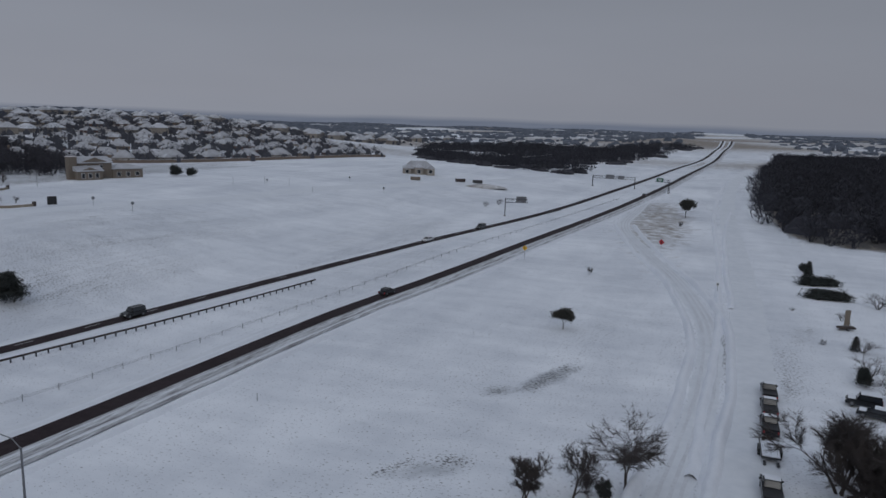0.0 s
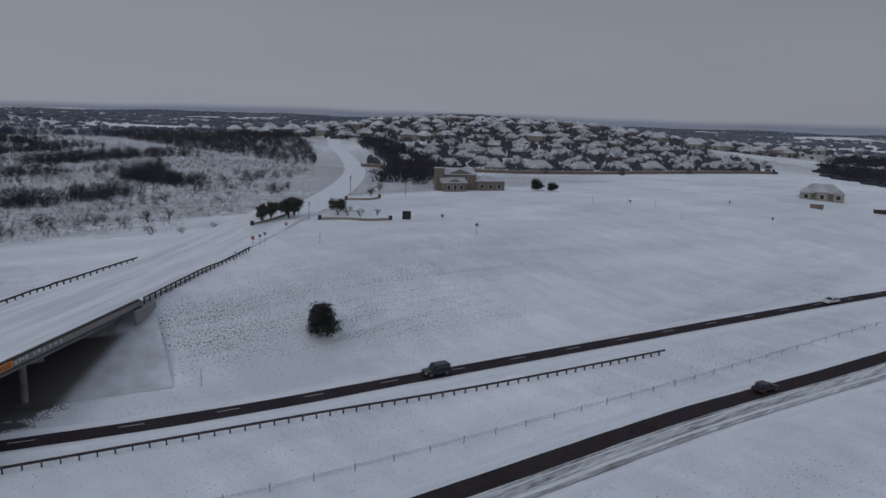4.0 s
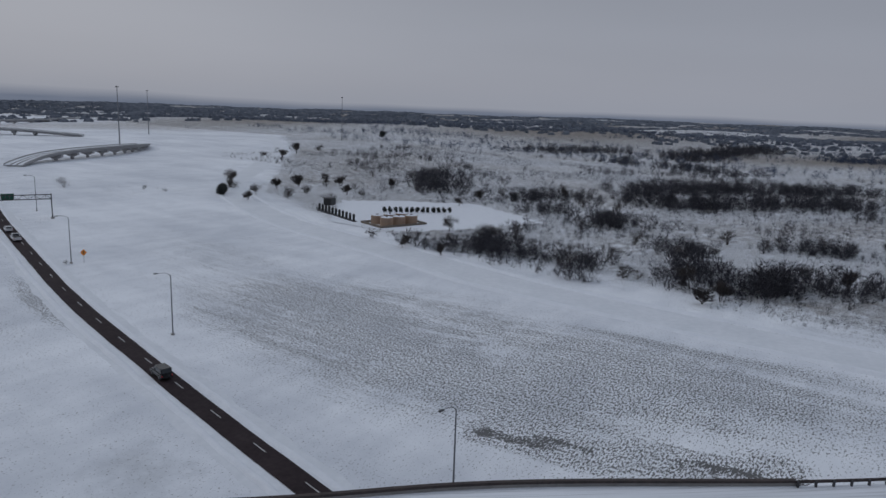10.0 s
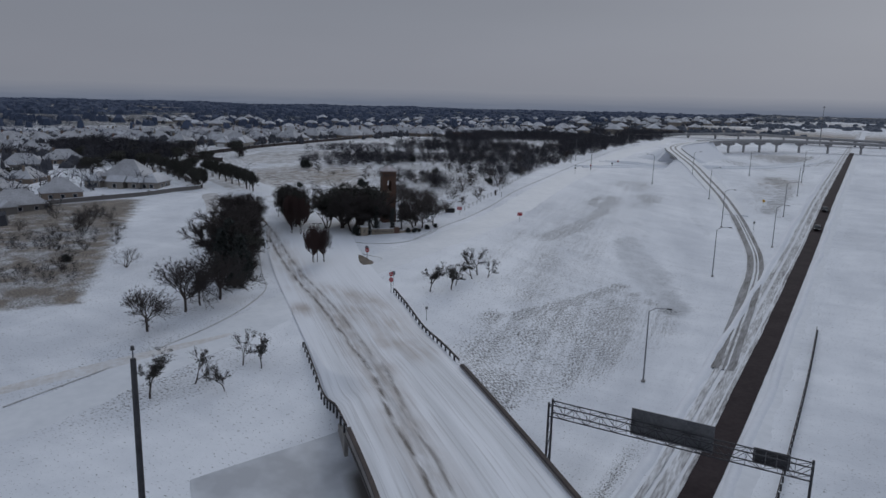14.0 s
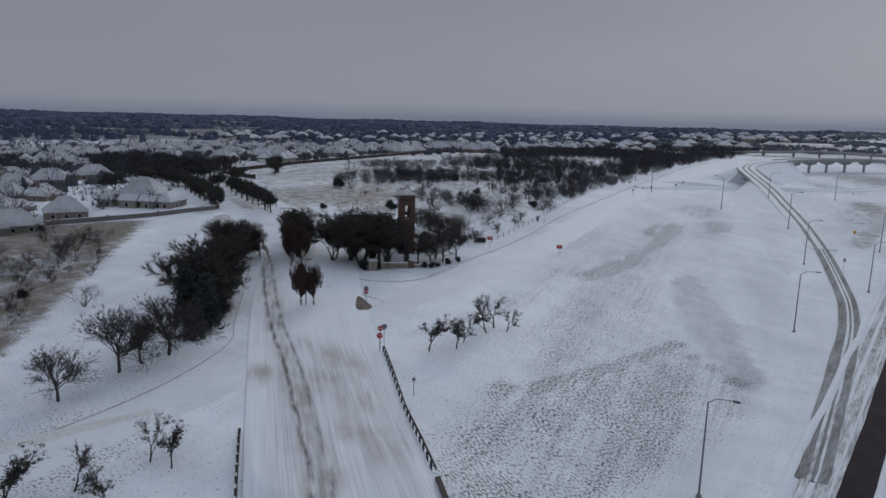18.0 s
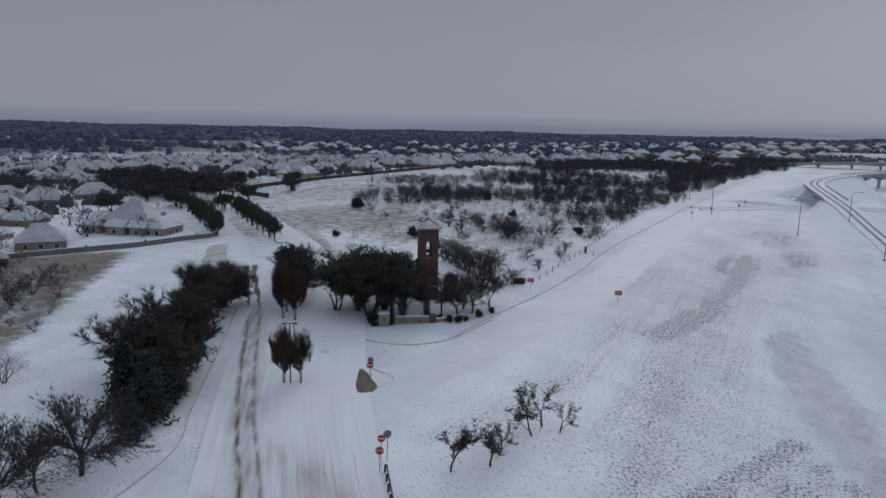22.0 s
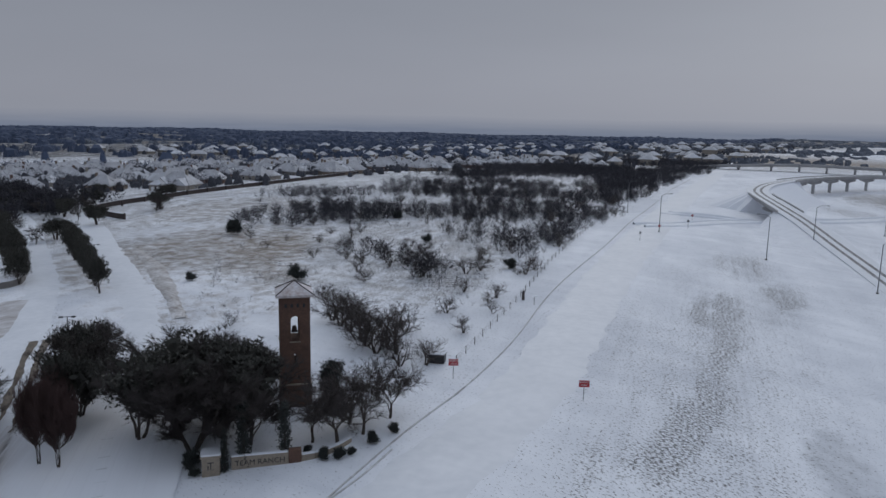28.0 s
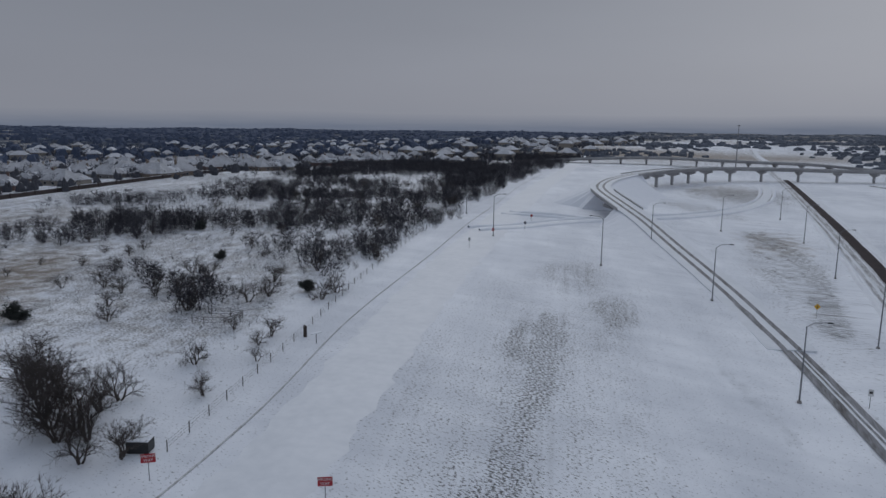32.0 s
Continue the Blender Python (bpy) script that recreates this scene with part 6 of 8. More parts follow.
for x, y, h, w in ((16.0, -75.5, 7.6, 0.95), (22.0, -78.0, 9.4, 0.8)):
    many("liveoak", 3, ((x, y, h),), group="trees beside the boulevard", wide=w)
for x, y, h, w in ((19.0, -73.5, 11.8, 1.15), (24.5, -79.2, 12.2, 1.2), (20.0, -80.0, 9.0, 1.2), (29.5, -86.6, 10.4, 1.1), (33.6, -90.8, 12.0, 1.15), (38.6, -96.4, 11.2, 1.15), (42.6, -101.0, 8.8, 1.1)):
    many("elm", 3, ((x, y, h),), group="trees beside the boulevard", wide=w)
many("oak", 3, ((13.6, -71.5, 7.6), (44, -103.5, 8.2)), label="leafless oak among the trees beside the boulevard", group="trees beside the boulevard", wide=1.1)
many("crape", 2, ((28.4, -103.0, 10.4), (26.0, -103.6, 10.2), (31.0, -106.0, 10.0)), group="trees in the boulevard median", wide=0.72)
many("crape", 2, ((6.0, -84.4, 8.8), (4.3, -85.8, 8.4)), group="trees in the boulevard median", wide=0.70)
many("liveoak", 3, ((33, -109.5, 11.0), (38.5, -114.5, 11.2)), group="trees in the boulevard median", wide=0.62)
many("elm", 3, ((35.5, -112, 11.6), (41, -117, 10.0), (46, -120.5, 8.6)), group="trees in the boulevard median", wide=0.85)
many("liveoak", 3, ((85, -147.5, 7.8), (91, -150.5, 8.2), (98, -154, 7.8), (105, -157.5, 8.2), (112, -161.0, 8.0), (119, -164.5, 7.6), (127, -168.5, 8.0), (135, -172.5, 7.6)), group="trees in the boulevard median", wide=0.56)
many("liveoak", 3, ((105, -143, 7.2), (109.5, -145.5, 7.8), (116, -149, 8), (123, -152, 8), (130, -155, 8.4), (138, -159, 8.4), (146, -163, 8), (155, -167, 8), (164, -170, 7.5), (174, -174, 7.5)), label="dense dark evergreen tree behind the estate wall", wide=0.6)
many("liveoak", 3, ((18.0, -117.2, 12.0), (21.6, -114.4, 11.0)), group="trees round the tower", wide=1.05)
many("elm", 3, ((17.4, -113.0, 11.6), (13.4, -117.2, 10.8), (23.4, -117.6, 11.6), (19.6, -120.0, 10.6), (24.5, -111.8, 9.6)), group="trees round the tower", wide=1.25)
many("oak", 3, ((4.8, -121.8, 8.4), (4.3, -125.4, 8.6), (4.1, -130.3, 8.2), (7.2, -126.6, 8.0), (7.8, -121.0, 7.6)), group="trees round the tower", wide=1.2)
many("cedar", 2, ((23.4, -130.7, 5.0), (13.4, -131.4, 5.0), (14.5, -110.6, 2.3)), group="trees round the tower", wide=0.8)
many("column", 1, ((7.6, -116.6, 6.4), (10.4, -113.6, 7.2), (11.2, -111.8, 4.6)), group="cypresses at the sign wall")
many("cedar", 2, ((2.0, -124.3, 1.5), (2.5, -121.1, 1.0), (4.2, -118.8, 1.4), (3.1, -119.8, 1.4), (6.4, -118.7, 1.1), (1.6, -127.5, 1.2), (9.2, -114.6, 0.9), (13, -109.6, 1.1)), label="clipped round dark shrub in the snow", group="shrubs at the sign wall", wide=1.05)
many("sapling", 2, ((-25.6, -79.6, 5.9), (-27.9, -83.4, 5.7), (-27.4, -86, 4.2), (-27.8, -92, 5.8), (-27.4, -95, 6.6), (-29.6, -95.2, 4.1)), group="young trees by the guardrail", wide=1.05)
many("sapling", 2, ((-18.6, -24.2, 6.2), (-20.3, -29.7, 5.2), (-25, -30.2, 3.9), (-21.4, -37, 5.4), (-24.2, -37.6, 4.8)), group="young trees by the street", wide=1.0)
many("cedar", 2, ((60.6, -176.8, 3.4), (116, -211.6, 4.4), (78.8, -164.4, 2.0), (28, -212, 2.5), (49.7, -57.9, 1.7), (62, -230, 2.4), (93, -262, 3)), wide=1.3)
many("mesquite", 3, ((21.1, -171.8, 3.6), (12.8, -163.3, 3.3), (47.8, -183, 3.6), (32.5, -206, 5.0), (40.3, -194.5, 4.4), (35.0, -157.4, 6.6), (31.8, -155.6, 6.4), (28.6, -153.9, 7.0), (25.2, -151.4, 6.6), (22.0, -149.6, 7.0), (18.8, -147.6, 6.4), (19.4, -150.6, 6.6), (20.8, -155.1, 6.2), (21.0, -158.4, 5.4), (12.8, -145.0, 5.0), (9.8, -147.2, 4.6), (52.2, -198.5, 4.4), (40.3, -192.9, 4.6), (33.7, -201.5, 4.6), (22.3, -208.1, 4.2), (75.9, -212, 4.2), (59.6, -197.8, 4.2), (73.7, -197, 3.2), (44.8, -167.3, 3.8), (18.6, -186.3, 3.6),
                     (29.5, -157.5, 6), (33, -160, 5.5), (16, -149, 5.8), (55, -190, 4), (46, -203, 4.5), (26, -187, 3.5), (38, -216, 4.6), (52, -214, 4.4), (18, -182, 3), (66, -200, 4), (35, -228, 5), (22, -213, 4), (14, -176, 2.6)), wide=1.25)
# north: the verge along the frontage road
many("oak", 3, ((-5.3, 70.7, 9.0), (-10.0, 66.6, 6.6)), label="half-bare dark oak on the snowy verge", wide=1.0)
many("elm", 3, ((-14.4, 64.6, 4.8),), wide=1.2)
many("cedar", 2, ((-7.2, 68.2, 2.0),), wide=0.9)
many("elm", 3, ((15.6, 79.4, 9.6), (18.5, 76.0, 8.6)), wide=1.25)
many("liveoak", 3, ((21.5, 76, 8.0),), wide=0.9)
many("small_oak", 2, ((-23.2, 129, 4.4), (-7.7, 315.7, 8.2)), label="small dark evergreen oak standing alone in the snow", wide=0.95)
many("oak", 3, ((-26.6, 181.2, 2.3), (-8.5, 286, 2.4)), label="small leafless sapling in the snow")
many("cedar", 2, ((24.7, 118.2, 3.2), (26, 213, 2.6)), wide=0.9)
many("conifer", 2, ((26.4, 205, 4.4), (26.6, 138.5, 2.6)), wide=1.3)
many("mesquite", 3, ((27.7, 137.8, 3.0), (26, 123, 4.6), (27.5, 112.5, 5.4), (37, 175, 4.0), (27.6, 160, 2.2), (21.7, 139.9, 1.3), (19, 165, 1.0)), label="small bare ornamental tree in the snow", wide=1.2)
for y, turn in ((197, 12), (181, -4)):
    plant(("hedge", 0), 28, y, 2.7, turn, 1.0).matrix_basis = pose(28.0, y, at(28, y) - 0.3, 0, 0, turn) @ Matrix.Diagonal((10.5, 6.5, 2.8, 1))
# west: the cedar in the field, the crossing, the tank farm
many("cedar", 2, ((-120.2, 94, 6.2),), label="large round dark cedar alone on the snowy slope", wide=1.1)
many("liveoak", 3, ((-203.3, 122.6, 5.8), (-206.5, 127, 6), (-207.8, 133.3, 7.2), (-211, 137, 6.2), (-206.7, 149.6, 5.6)), wide=0.85)
many("mesquite", 3, ((-203.7, 151.6, 3.7), (-199.6, 153.5, 3.2), (-199.3, 159.4, 2.7), (-242.5, 186.7, 4.1), (-247, 190, 3.6), (-256, 200, 4)), label="small leafless ornamental tree", wide=0.9)
many("bush", 3, ((-203, 108, 2.2), (-199.3, 98.3, 2.3), (-202.3, 91.4, 2.9), (-92.3, 303.4, 2.8), (-88.8, 313.2, 3.1), (-132.5, -163.2, 2.4), (-207, -232, 5), (-229.5, -212.8, 2.4), (-233, -204, 1.7), (-150, -118, 1.4), (-124, -378, 5), (-153, -440, 4)), wide=1.2)
WEST_TREES = ((-275, -216, 6.5), (-246, -169, 4.6), (-259, -180, 5.5), (-278, -189, 5.5), (-267, -169, 5), (-293, -191, 6), (-310, -193, 6), (-310, -182, 5.5), (-290, -150, 4), (-324, -162, 5.5), (-432, -318, 7), (-408, -317, 8), (-361, -296, 5), (-379, -299, 5.5),
              (-277, -169, 4.8), (-292, -160, 5), (-302, -108, 4.6), (-325, -113, 5), (-334, -101, 4.8), (-358, -89, 5), (-217, -68.5, 3.6), (-215.4, -54, 3.8), (-223, -7, 4.4), (-211.6, 14.4, 4.2), (-223.4, 8.4, 6), (-216.4, 16.7, 5), (-248, 27.6, 5), (-244, 37, 5.6), (-275, 73, 5.4), (-272, 50, 4.8))
many("cedar", 2, ((-250, -190.7, 4.2), (-246, -186, 3.4), (-230.8, 267.6, 5.2), (-226, 272, 4), (-648, -445, 7)), wide=1.2)
many("oak", 3, ((-268, -208, 7.8), (-262, -199, 5)), wide=0.9)
many("oak", 3, WEST_TREES[::2], label="dark leafless tree at the edge of the pasture", wide=1.2)
many("elm", 3, WEST_TREES[1::2], label="dark leafless tree at the edge of the pasture", wide=1.0)
# single trees along the edge of the western scrub and in it
er = random.Random(5)
for _ in range(95):
    y = er.uniform(-200, 170)
    x = float(np.interp(y, (-200, -140, -60, 30, 110, 170), (-262, -246, -228, -216, -222, -275))) - er.uniform(0, 1) ** 2 * 150
    if not (-335 < x < -232 and -150 < y < -62):
        plant((er.choice(("mesquite", "bush", "mesquite")), er.randrange(3)), x, y, er.uniform(2.2, 5.6), er.uniform(0, 360), er.uniform(0.95, 1.35), group="scrub trees of the western pasture")
for _ in range(100):
    y = er.uniform(-420, -200)
    x = float(np.interp(y, (-420, -269, -198), (46, 31, 21))) + er.uniform(0, 1) * 95
    plant((er.choice(("mesquite", "bush", "mesquite")), er.randrange(3)), x, y, er.uniform(1.8, 4.8), er.uniform(0, 360), er.uniform(0.95, 1.35), group="scrub trees beyond the frontage road")
# garden trees near the estate
for x, y, h in ((118, -90, 4.5), (150, -90, 5), (178, -120, 5), (175, -150, 7), (195, -175, 7), (170, -172, 7.5), (150, -178, 7), (208, -195, 7), (228, -210, 7.5), (190, -205, 7), (165, -200, 7), (215, -232, 7),
                (240, -190, 7), (255, -215, 7), (180, -235, 7), (238, -250, 6), (210, -262, 6), (282, -240, 7)):
    many("liveoak", 3, ((x, y, h),), wide=1.1)
    many("oak", 3, ((x + er.uniform(-14, 14), y + er.uniform(-14, 14), h * 0.9),))
many("oak", 3, ((-247.9, -74.4, 6.2), (-222.5, -85, 3.6), (-219.5, -69.6, 4.4), (-243, -56, 5.6), (-231, -62, 4.2)), label="leafless tree at the edge of the tank farm", wide=1.15)

# ---- houses ----
def hip(bm, x0, x1, y0, y1, z, pitch, over=0.5, gable=False):
    """A snow-covered roof over a rectangle, hipped or gabled, with a thick edge."""
    x0, x1, y0, y1 = x0 - over, x1 + over, y0 - over, y1 + over
    long_x = (x1 - x0) >= (y1 - y0)
    half = min(x1 - x0, y1 - y0) / 2
    h = half * pitch
    inset = 0.0 if gable else half
    if long_x:
        ridge = ((x0 + inset, (y0 + y1) / 2), (x1 - inset, (y0 + y1) / 2))
    else:
        ridge = (((x0 + x1) / 2, y0 + inset), ((x0 + x1) / 2, y1 - inset))
    c = [(x0, y0), (x1, y0), (x1, y1), (x0, y1)]
    lo = [bm.verts.new((x, y, z - 0.28)) for x, y in c]
    up = [bm.verts.new((x, y, z)) for x, y in c]
    r = [bm.verts.new((x, y, z + h)) for x, y in ridge]
    for i in range(4):
        bm.faces.new((lo[i], lo[(i + 1) % 4], up[(i + 1) % 4], up[i]))
    bm.faces.new(lo[::-1])
    if long_x:
        for f in ((up[0], up[1], r[1], r[0]), (up[2], up[3], r[0], r[1]), (up[1], up[2], r[1]), (up[3], up[0], r[0])):
            bm.faces.new([bm.verts.new(v.co) for v in f])
    else:
        for f in ((up[1], up[2], r[1], r[0]), (up[3], up[0], r[0], r[1]), (up[0], up[1], r[0]), (up[2], up[3], r[1])):
            bm.faces.new([bm.verts.new(v.co) for v in f])
    for v in r:
        bm.verts.remove(v)
    return h


def window_at(parent, x, y, z, w, h, face):
    """A window with a frame and a pane in a wall that faces along face: 0 -y, 1 +x, 2 +y, 3 -x."""
    m = Matrix.Translation((x, y, z)) @ Matrix.Rotation(face * math.pi / 2, 4, "Z")
    f = bmesh.new()
    for a in ((-w / 2 - 0.1, -w / 2, -0.08, 0.05, -0.1, h + 0.1), (w / 2, w / 2 + 0.1, -0.08, 0.05, -0.1, h + 0.1), (-w / 2, w / 2, -0.08, 0.05, -0.1, 0), (-w / 2, w / 2, -0.08, 0.05, h, h + 0.1)):
        box(f, *a)
    bmesh.ops.transform(f, matrix=m, verts=f.verts)
    g = bx(-w / 2, w / 2, -0.03, 0.02, 0, h)
    bmesh.ops.transform(g, matrix=m, verts=g.verts)
    win = part("window", f, M_WHITE, parent)
    part("pane", g, M_GLASS, win)


def house_proto(seed, wall):
    rng = random.Random(seed)
    h = thing("house", pose(0, 0, 0), "", "house")
    w, d, z = rng.uniform(14, 19), rng.uniform(9.5, 12), rng.choice((3.0, 3.1, 3.2, 5.2))
    walls = bmesh.new()
    roof = bmesh.new()
    box(walls, -w / 2, w / 2, -d / 2, d / 2, -1.2, z)
    top = hip(roof, -w / 2, w / 2, -d / 2, d / 2, z + 0.3, rng.uniform(0.72, 1.0))
    wings = [(-1, rng.uniform(5.5, 7), rng.uniform(4, 6)), (1, rng.uniform(5, 6.5), rng.uniform(2.5, 4))]
    for sgn, ww, dd in wings:
        x = sgn * (w / 2 - ww / 2 - 0.3)
        zz = 3.0 if z > 4 else z - 0.05
        box(walls, x - ww / 2, x + ww / 2, -d / 2 - dd, -d / 2 + 0.5, -1.2, zz)
        hip(roof, x - ww / 2, x + ww / 2, -d / 2 - dd, -d / 2 + 4.0, zz + 0.28, rng.uniform(0.75, 0.95), 0.4, rng.random() < 0.7)
    if rng.random() < 0.7:
        x = rng.uniform(-w / 4, w / 4)
        box(walls, x - 2.6, x + 2.6, d / 2 - 0.5, d / 2 + 3.2, -1.2, z - 0.06)
        hip(roof, x - 2.6, x + 2.6, d / 2 - 3.5, d / 2 + 3.2, z + 0.22, 0.75, 0.4, True)
    for x, ww in ((rng.uniform(-w / 3, -w / 6), 5.6), (rng.uniform(w / 8, w / 4), 4.4)):
        box(walls, x - ww / 2, x + ww / 2, -d / 2 - 0.8, -d / 2 + 1.0, -1.2, z - 0.02)
        hip(roof, x - ww / 2, x + ww / 2, -d / 2 - 0.8, 0.5, z + 0.36, 1.0, 0.35, True)
    part("wall", walls, wall, h)
    part("roof", roof, M_ROOFSNOW, h, "snow-covered shingle roof")
    ch = bx(w * 0.22, w * 0.22 + 1.1, -0.5, 0.5, z, z + 0.3 + top + 0.9, bevel=0.03)
    part("chimney", ch, wall, h)
    for k in range(3):
        window_at(h, -w * 0.3 + k * w * 0.3, d / 2 + 0.03, 0.9, 1.4, 1.5, 2)
        if z > 4:
            window_at(h, -w * 0.3 + k * w * 0.3, d / 2 + 0.03, 3.7, 1.2, 1.3, 2)
            window_at(h, -w * 0.3 + k * w * 0.3, -d / 2 - 0.03, 3.7, 1.2, 1.3, 0)
    window_at(h, w / 2 + 0.03, 0, 0.9, 1.3, 1.4, 1), window_at(h, -w / 2 - 0.03, 0, 0.9, 1.3, 1.4, 3)
    sgn, ww, dd = wings[0]
    x = sgn * (w / 2 - ww / 2 - 0.3)
    part("garage_door", bx(x - 2.2, x + 2.2, -d / 2 - dd - 0.08, -d / 2 - dd - 0.01, 0, 2.2), M_WHITE, h)
    part("front_door", bx(-0.5, 0.5, -d / 2 - 0.08, -d / 2 - 0.01, 0, 2.1), M_DARKSTEEL, h)
    return h


HOUSE_LABELS = ("brick house with a snow-covered hipped roof", "stone house with snow lying on its steep roof", "large suburban house under a snowy gabled roof", "family house with a white snowed-in roof and chimney")
HOUSES = [house_proto(100 + i, M_WALLS[i % 4]) for i in range(7)]
used = set()


def put_house(i, x, y, turn, scale=1.0, group="houses of the village"):
    z = at(x, y) - 0.5
    m = pose(x, y, z, 0, 0, turn) @ Matrix.Diagonal((scale, scale, scale, 1))
    k = i % len(HOUSES)
    if k in used:
        h = copy_thing(HOUSES[k], m)
        h.matrix_basis = m
    else:
        h = HOUSES[k]
        h.matrix_basis = m
        used.add(k)
    return tagged(h, HOUSE_LABELS[k % 4], "house", group)


# the village north-west of the crossing: rows behind the field
rng = random.Random(7)
FRONT = [(-372, 300), (-330, 345), (-310, 385), (-295, 430), (-280, 480), (-268, 530)]
count = 0
taken = []
def clear_of(x, y, gap):
    return all((x - a) ** 2 + (y - b) ** 2 > gap * gap for a, b in taken)
for x, y, a in along(FRONT, 28):
    put_house(count, x, y, a + 180 + rng.gauss(0, 8), rng.uniform(0.8, 0.95)), taken.append((x, y))
    count += 1
for row in range(1, 13):
    for x, y, a in along([(px - row * 33 * 0.86 - 8, py + row * 33 * 0.42) for px, py in [(-350, 240)] + FRONT + [(-240, 600)]], 31):
        if rng.random() < (0.85 if row < 5 else 0.6) and count < 165 and segments(np.array(x), np.array(y), [(-222, 146), (-345, 246), (-535, 351), (-740, 440)]) > 26 and clear_of(x, y, 21):
            x, y = x + rng.gauss(0, 5.5), y + rng.gauss(0, 5.5)
            put_house(rng.randrange(7), x, y, a + rng.choice((0, 180, 90, 45)) + rng.gauss(0, 14), rng.uniform(0.66, 0.95)), taken.append((x, y))
            count += 1

# the estate south-east, behind the scrub and along the boulevard
for x, y, a, s in ((208, -128, 60, 0.74), (215, -146, 50, 0.78), (222, -168, 70, 0.8), (181, -113, 30, 0.74), (168, -120, 120, 0.7), (127, -106, 65, 0.78), (117, -86, 75, 0.75), (150, -98, 20, 0.72), (143, -76, 20, 0.8), (236, -140, 80, 0.8),
                   (178, -80, 10, 0.8), (160, -52, 40, 0.8), (205, -95, 30, 0.8), (240, -292, 200, 1.0), (268, -272, 20, 0.9), (262, -330, 220, 0.95), (282, -372, 200, 0.95), (300, -330, 30, 0.9), (310, -420, 200, 0.9)):
    put_house(rng.randrange(7), x, y, a, s, "houses of the estate"), taken.append((x, y))
def big_house(x, y, turn):
    """A large house of several hipped and gabled sections."""
    h = thing("house", pose(x, y, at(x, y) - 0.6, 0, 0, turn) @ Matrix.Diagonal((0.85, 0.8, 0.8, 1)), "large pale stone house with many snowy hipped roofs", "house", "houses of the estate")
    walls, roof = bmesh.new(), bmesh.new()
    for x0, x1, y0, y1, z, pitch, gable in ((-9, 8, -6, 7, 5.2, 0.95, False), (-15, -8.6, -9, 1, 3.2, 0.9, False), (7.6, 15, -8, 4, 3.2, 0.85, False), (-5, 1.5, -10, -5.7, 3.3, 0.9, True), (3, 8.5, -9, -5.6, 3.25, 0.9, True), (-12, -4, 6.6, 12, 3.1, 0.8, False)):
        box(walls, x0, x1, y0, y1, -1.5, z)
        hip(roof, x0, x1, y0, y1, z + 0.3, pitch, 0.6, gable)
    part("wall", walls, M_WALLS[2], h), part("roof", roof, M_ROOFSNOW, h, "snow-covered shingle roof")
    for cx, cy, top in ((-4, 2, 12.2), (10, -1, 8.2)):
        part("chimney", bx(cx, cx + 1.2, cy, cy + 0.9, 3, top, bevel=0.04), M_WALLS[2], h)
    for wx, wy, face in ((-13, -9.03, 0), (-10.5, -9.03, 0), (-2, -10.03, 0), (5.6, -9.03, 0), (9.5, -8.03, 0), (12.5, -8.03, 0), (15.03, -4, 1), (15.03, 0, 1), (-15.03, -6, 3), (-15.03, -2, 3)):
        window_at(h, wx, wy, 0.9, 1.4, 1.6, face)
    part("front_door", bx(1.7, 2.8, -6.08, -6.01, 0, 2.2), M_DARKSTEEL, h)


big_house(130, -134, 205), taken.append((130, -134))
for row in range(9):
    for x, y, a in along([(300 + row * 32, -170), (265 + row * 32, -330), (235 + row * 30, -520), (215 + row * 28, -760)], 28):
        if rng.random() < 0.55 and clear_of(x, y, 22) and count < 262:
            put_house(rng.randrange(7), x + rng.gauss(0, 4), y + rng.gauss(0, 4), a + rng.choice((0, 90, 180)) + rng.gauss(0, 10), rng.uniform(0.9, 1.1), "houses of the estate"), taken.append((x, y))
            count += 1


# more roofs further off, too far to tell apart
def far_houses(name, spots, label):
    walls, roofs = bmesh.new(), bmesh.new()
    for x, y, a, w, d, z in spots:
        g = at(x, y)
        m = pose(x, y, g, 0, 0, a)
        k, r = len(walls.verts), len(roofs.verts)
        b1, b2 = bx(-w / 2, w / 2, -d / 2, d / 2, -1, z), bmesh.new()
        hip(b2, -w / 2, w / 2, -d / 2, d / 2, z + 0.3, 0.7)
        for src, dst in ((b1, walls), (b2, roofs)):
            vs = [dst.verts.new(m @ v.co) for v in src.verts]
            for i, v in enumerate(src.verts):
                v.index = i
            for f in src.faces:
                dst.faces.new([vs[v.index] for v in f.verts])
            src.free()
    ob = thing(name, pose(0, 0, 0), label, "houses", kind="stuff")
    part("wall", walls, M_WALLS[2], ob), part("roof", roofs, M_ROOFSNOW, ob)


spots = []
for _ in range(330):
    x, y = rng.uniform(-1150, -430), rng.uniform(420, 1250)
    if y > 300 - 0.4 * (x + 370) * 0.2 and clear_of(x, y, 22) and x < -330 + (y - 500) * 0.1:
        spots.append((x, y, rng.uniform(0, 180), rng.uniform(13, 19), rng.uniform(10, 13), rng.choice((3, 5.5)))), taken.append((x, y))
for _ in range(300):
    x, y = rng.uniform(60, 900), rng.uniform(-1700, -620)
    if clear_of(x, y, 22) and x > 90 - (y + 700) * 0.02:
        spots.append((x, y, rng.uniform(0, 180), rng.uniform(13, 19), rng.uniform(10, 13), rng.choice((3, 5.5)))), taken.append((x, y))
for _ in range(260):
    x, y = rng.uniform(285, 640), rng.uniform(-420, 20)
    if clear_of(x, y, 24) and np.hypot(x, y) < 720:
        spots.append((x, y, rng.uniform(0, 180), rng.uniform(11, 15), rng.uniform(8, 11), rng.choice((2.4, 2.6, 4.4)))), taken.append((x, y))
far_houses("distant_houses", spots, "distant suburban houses with snowy roofs")

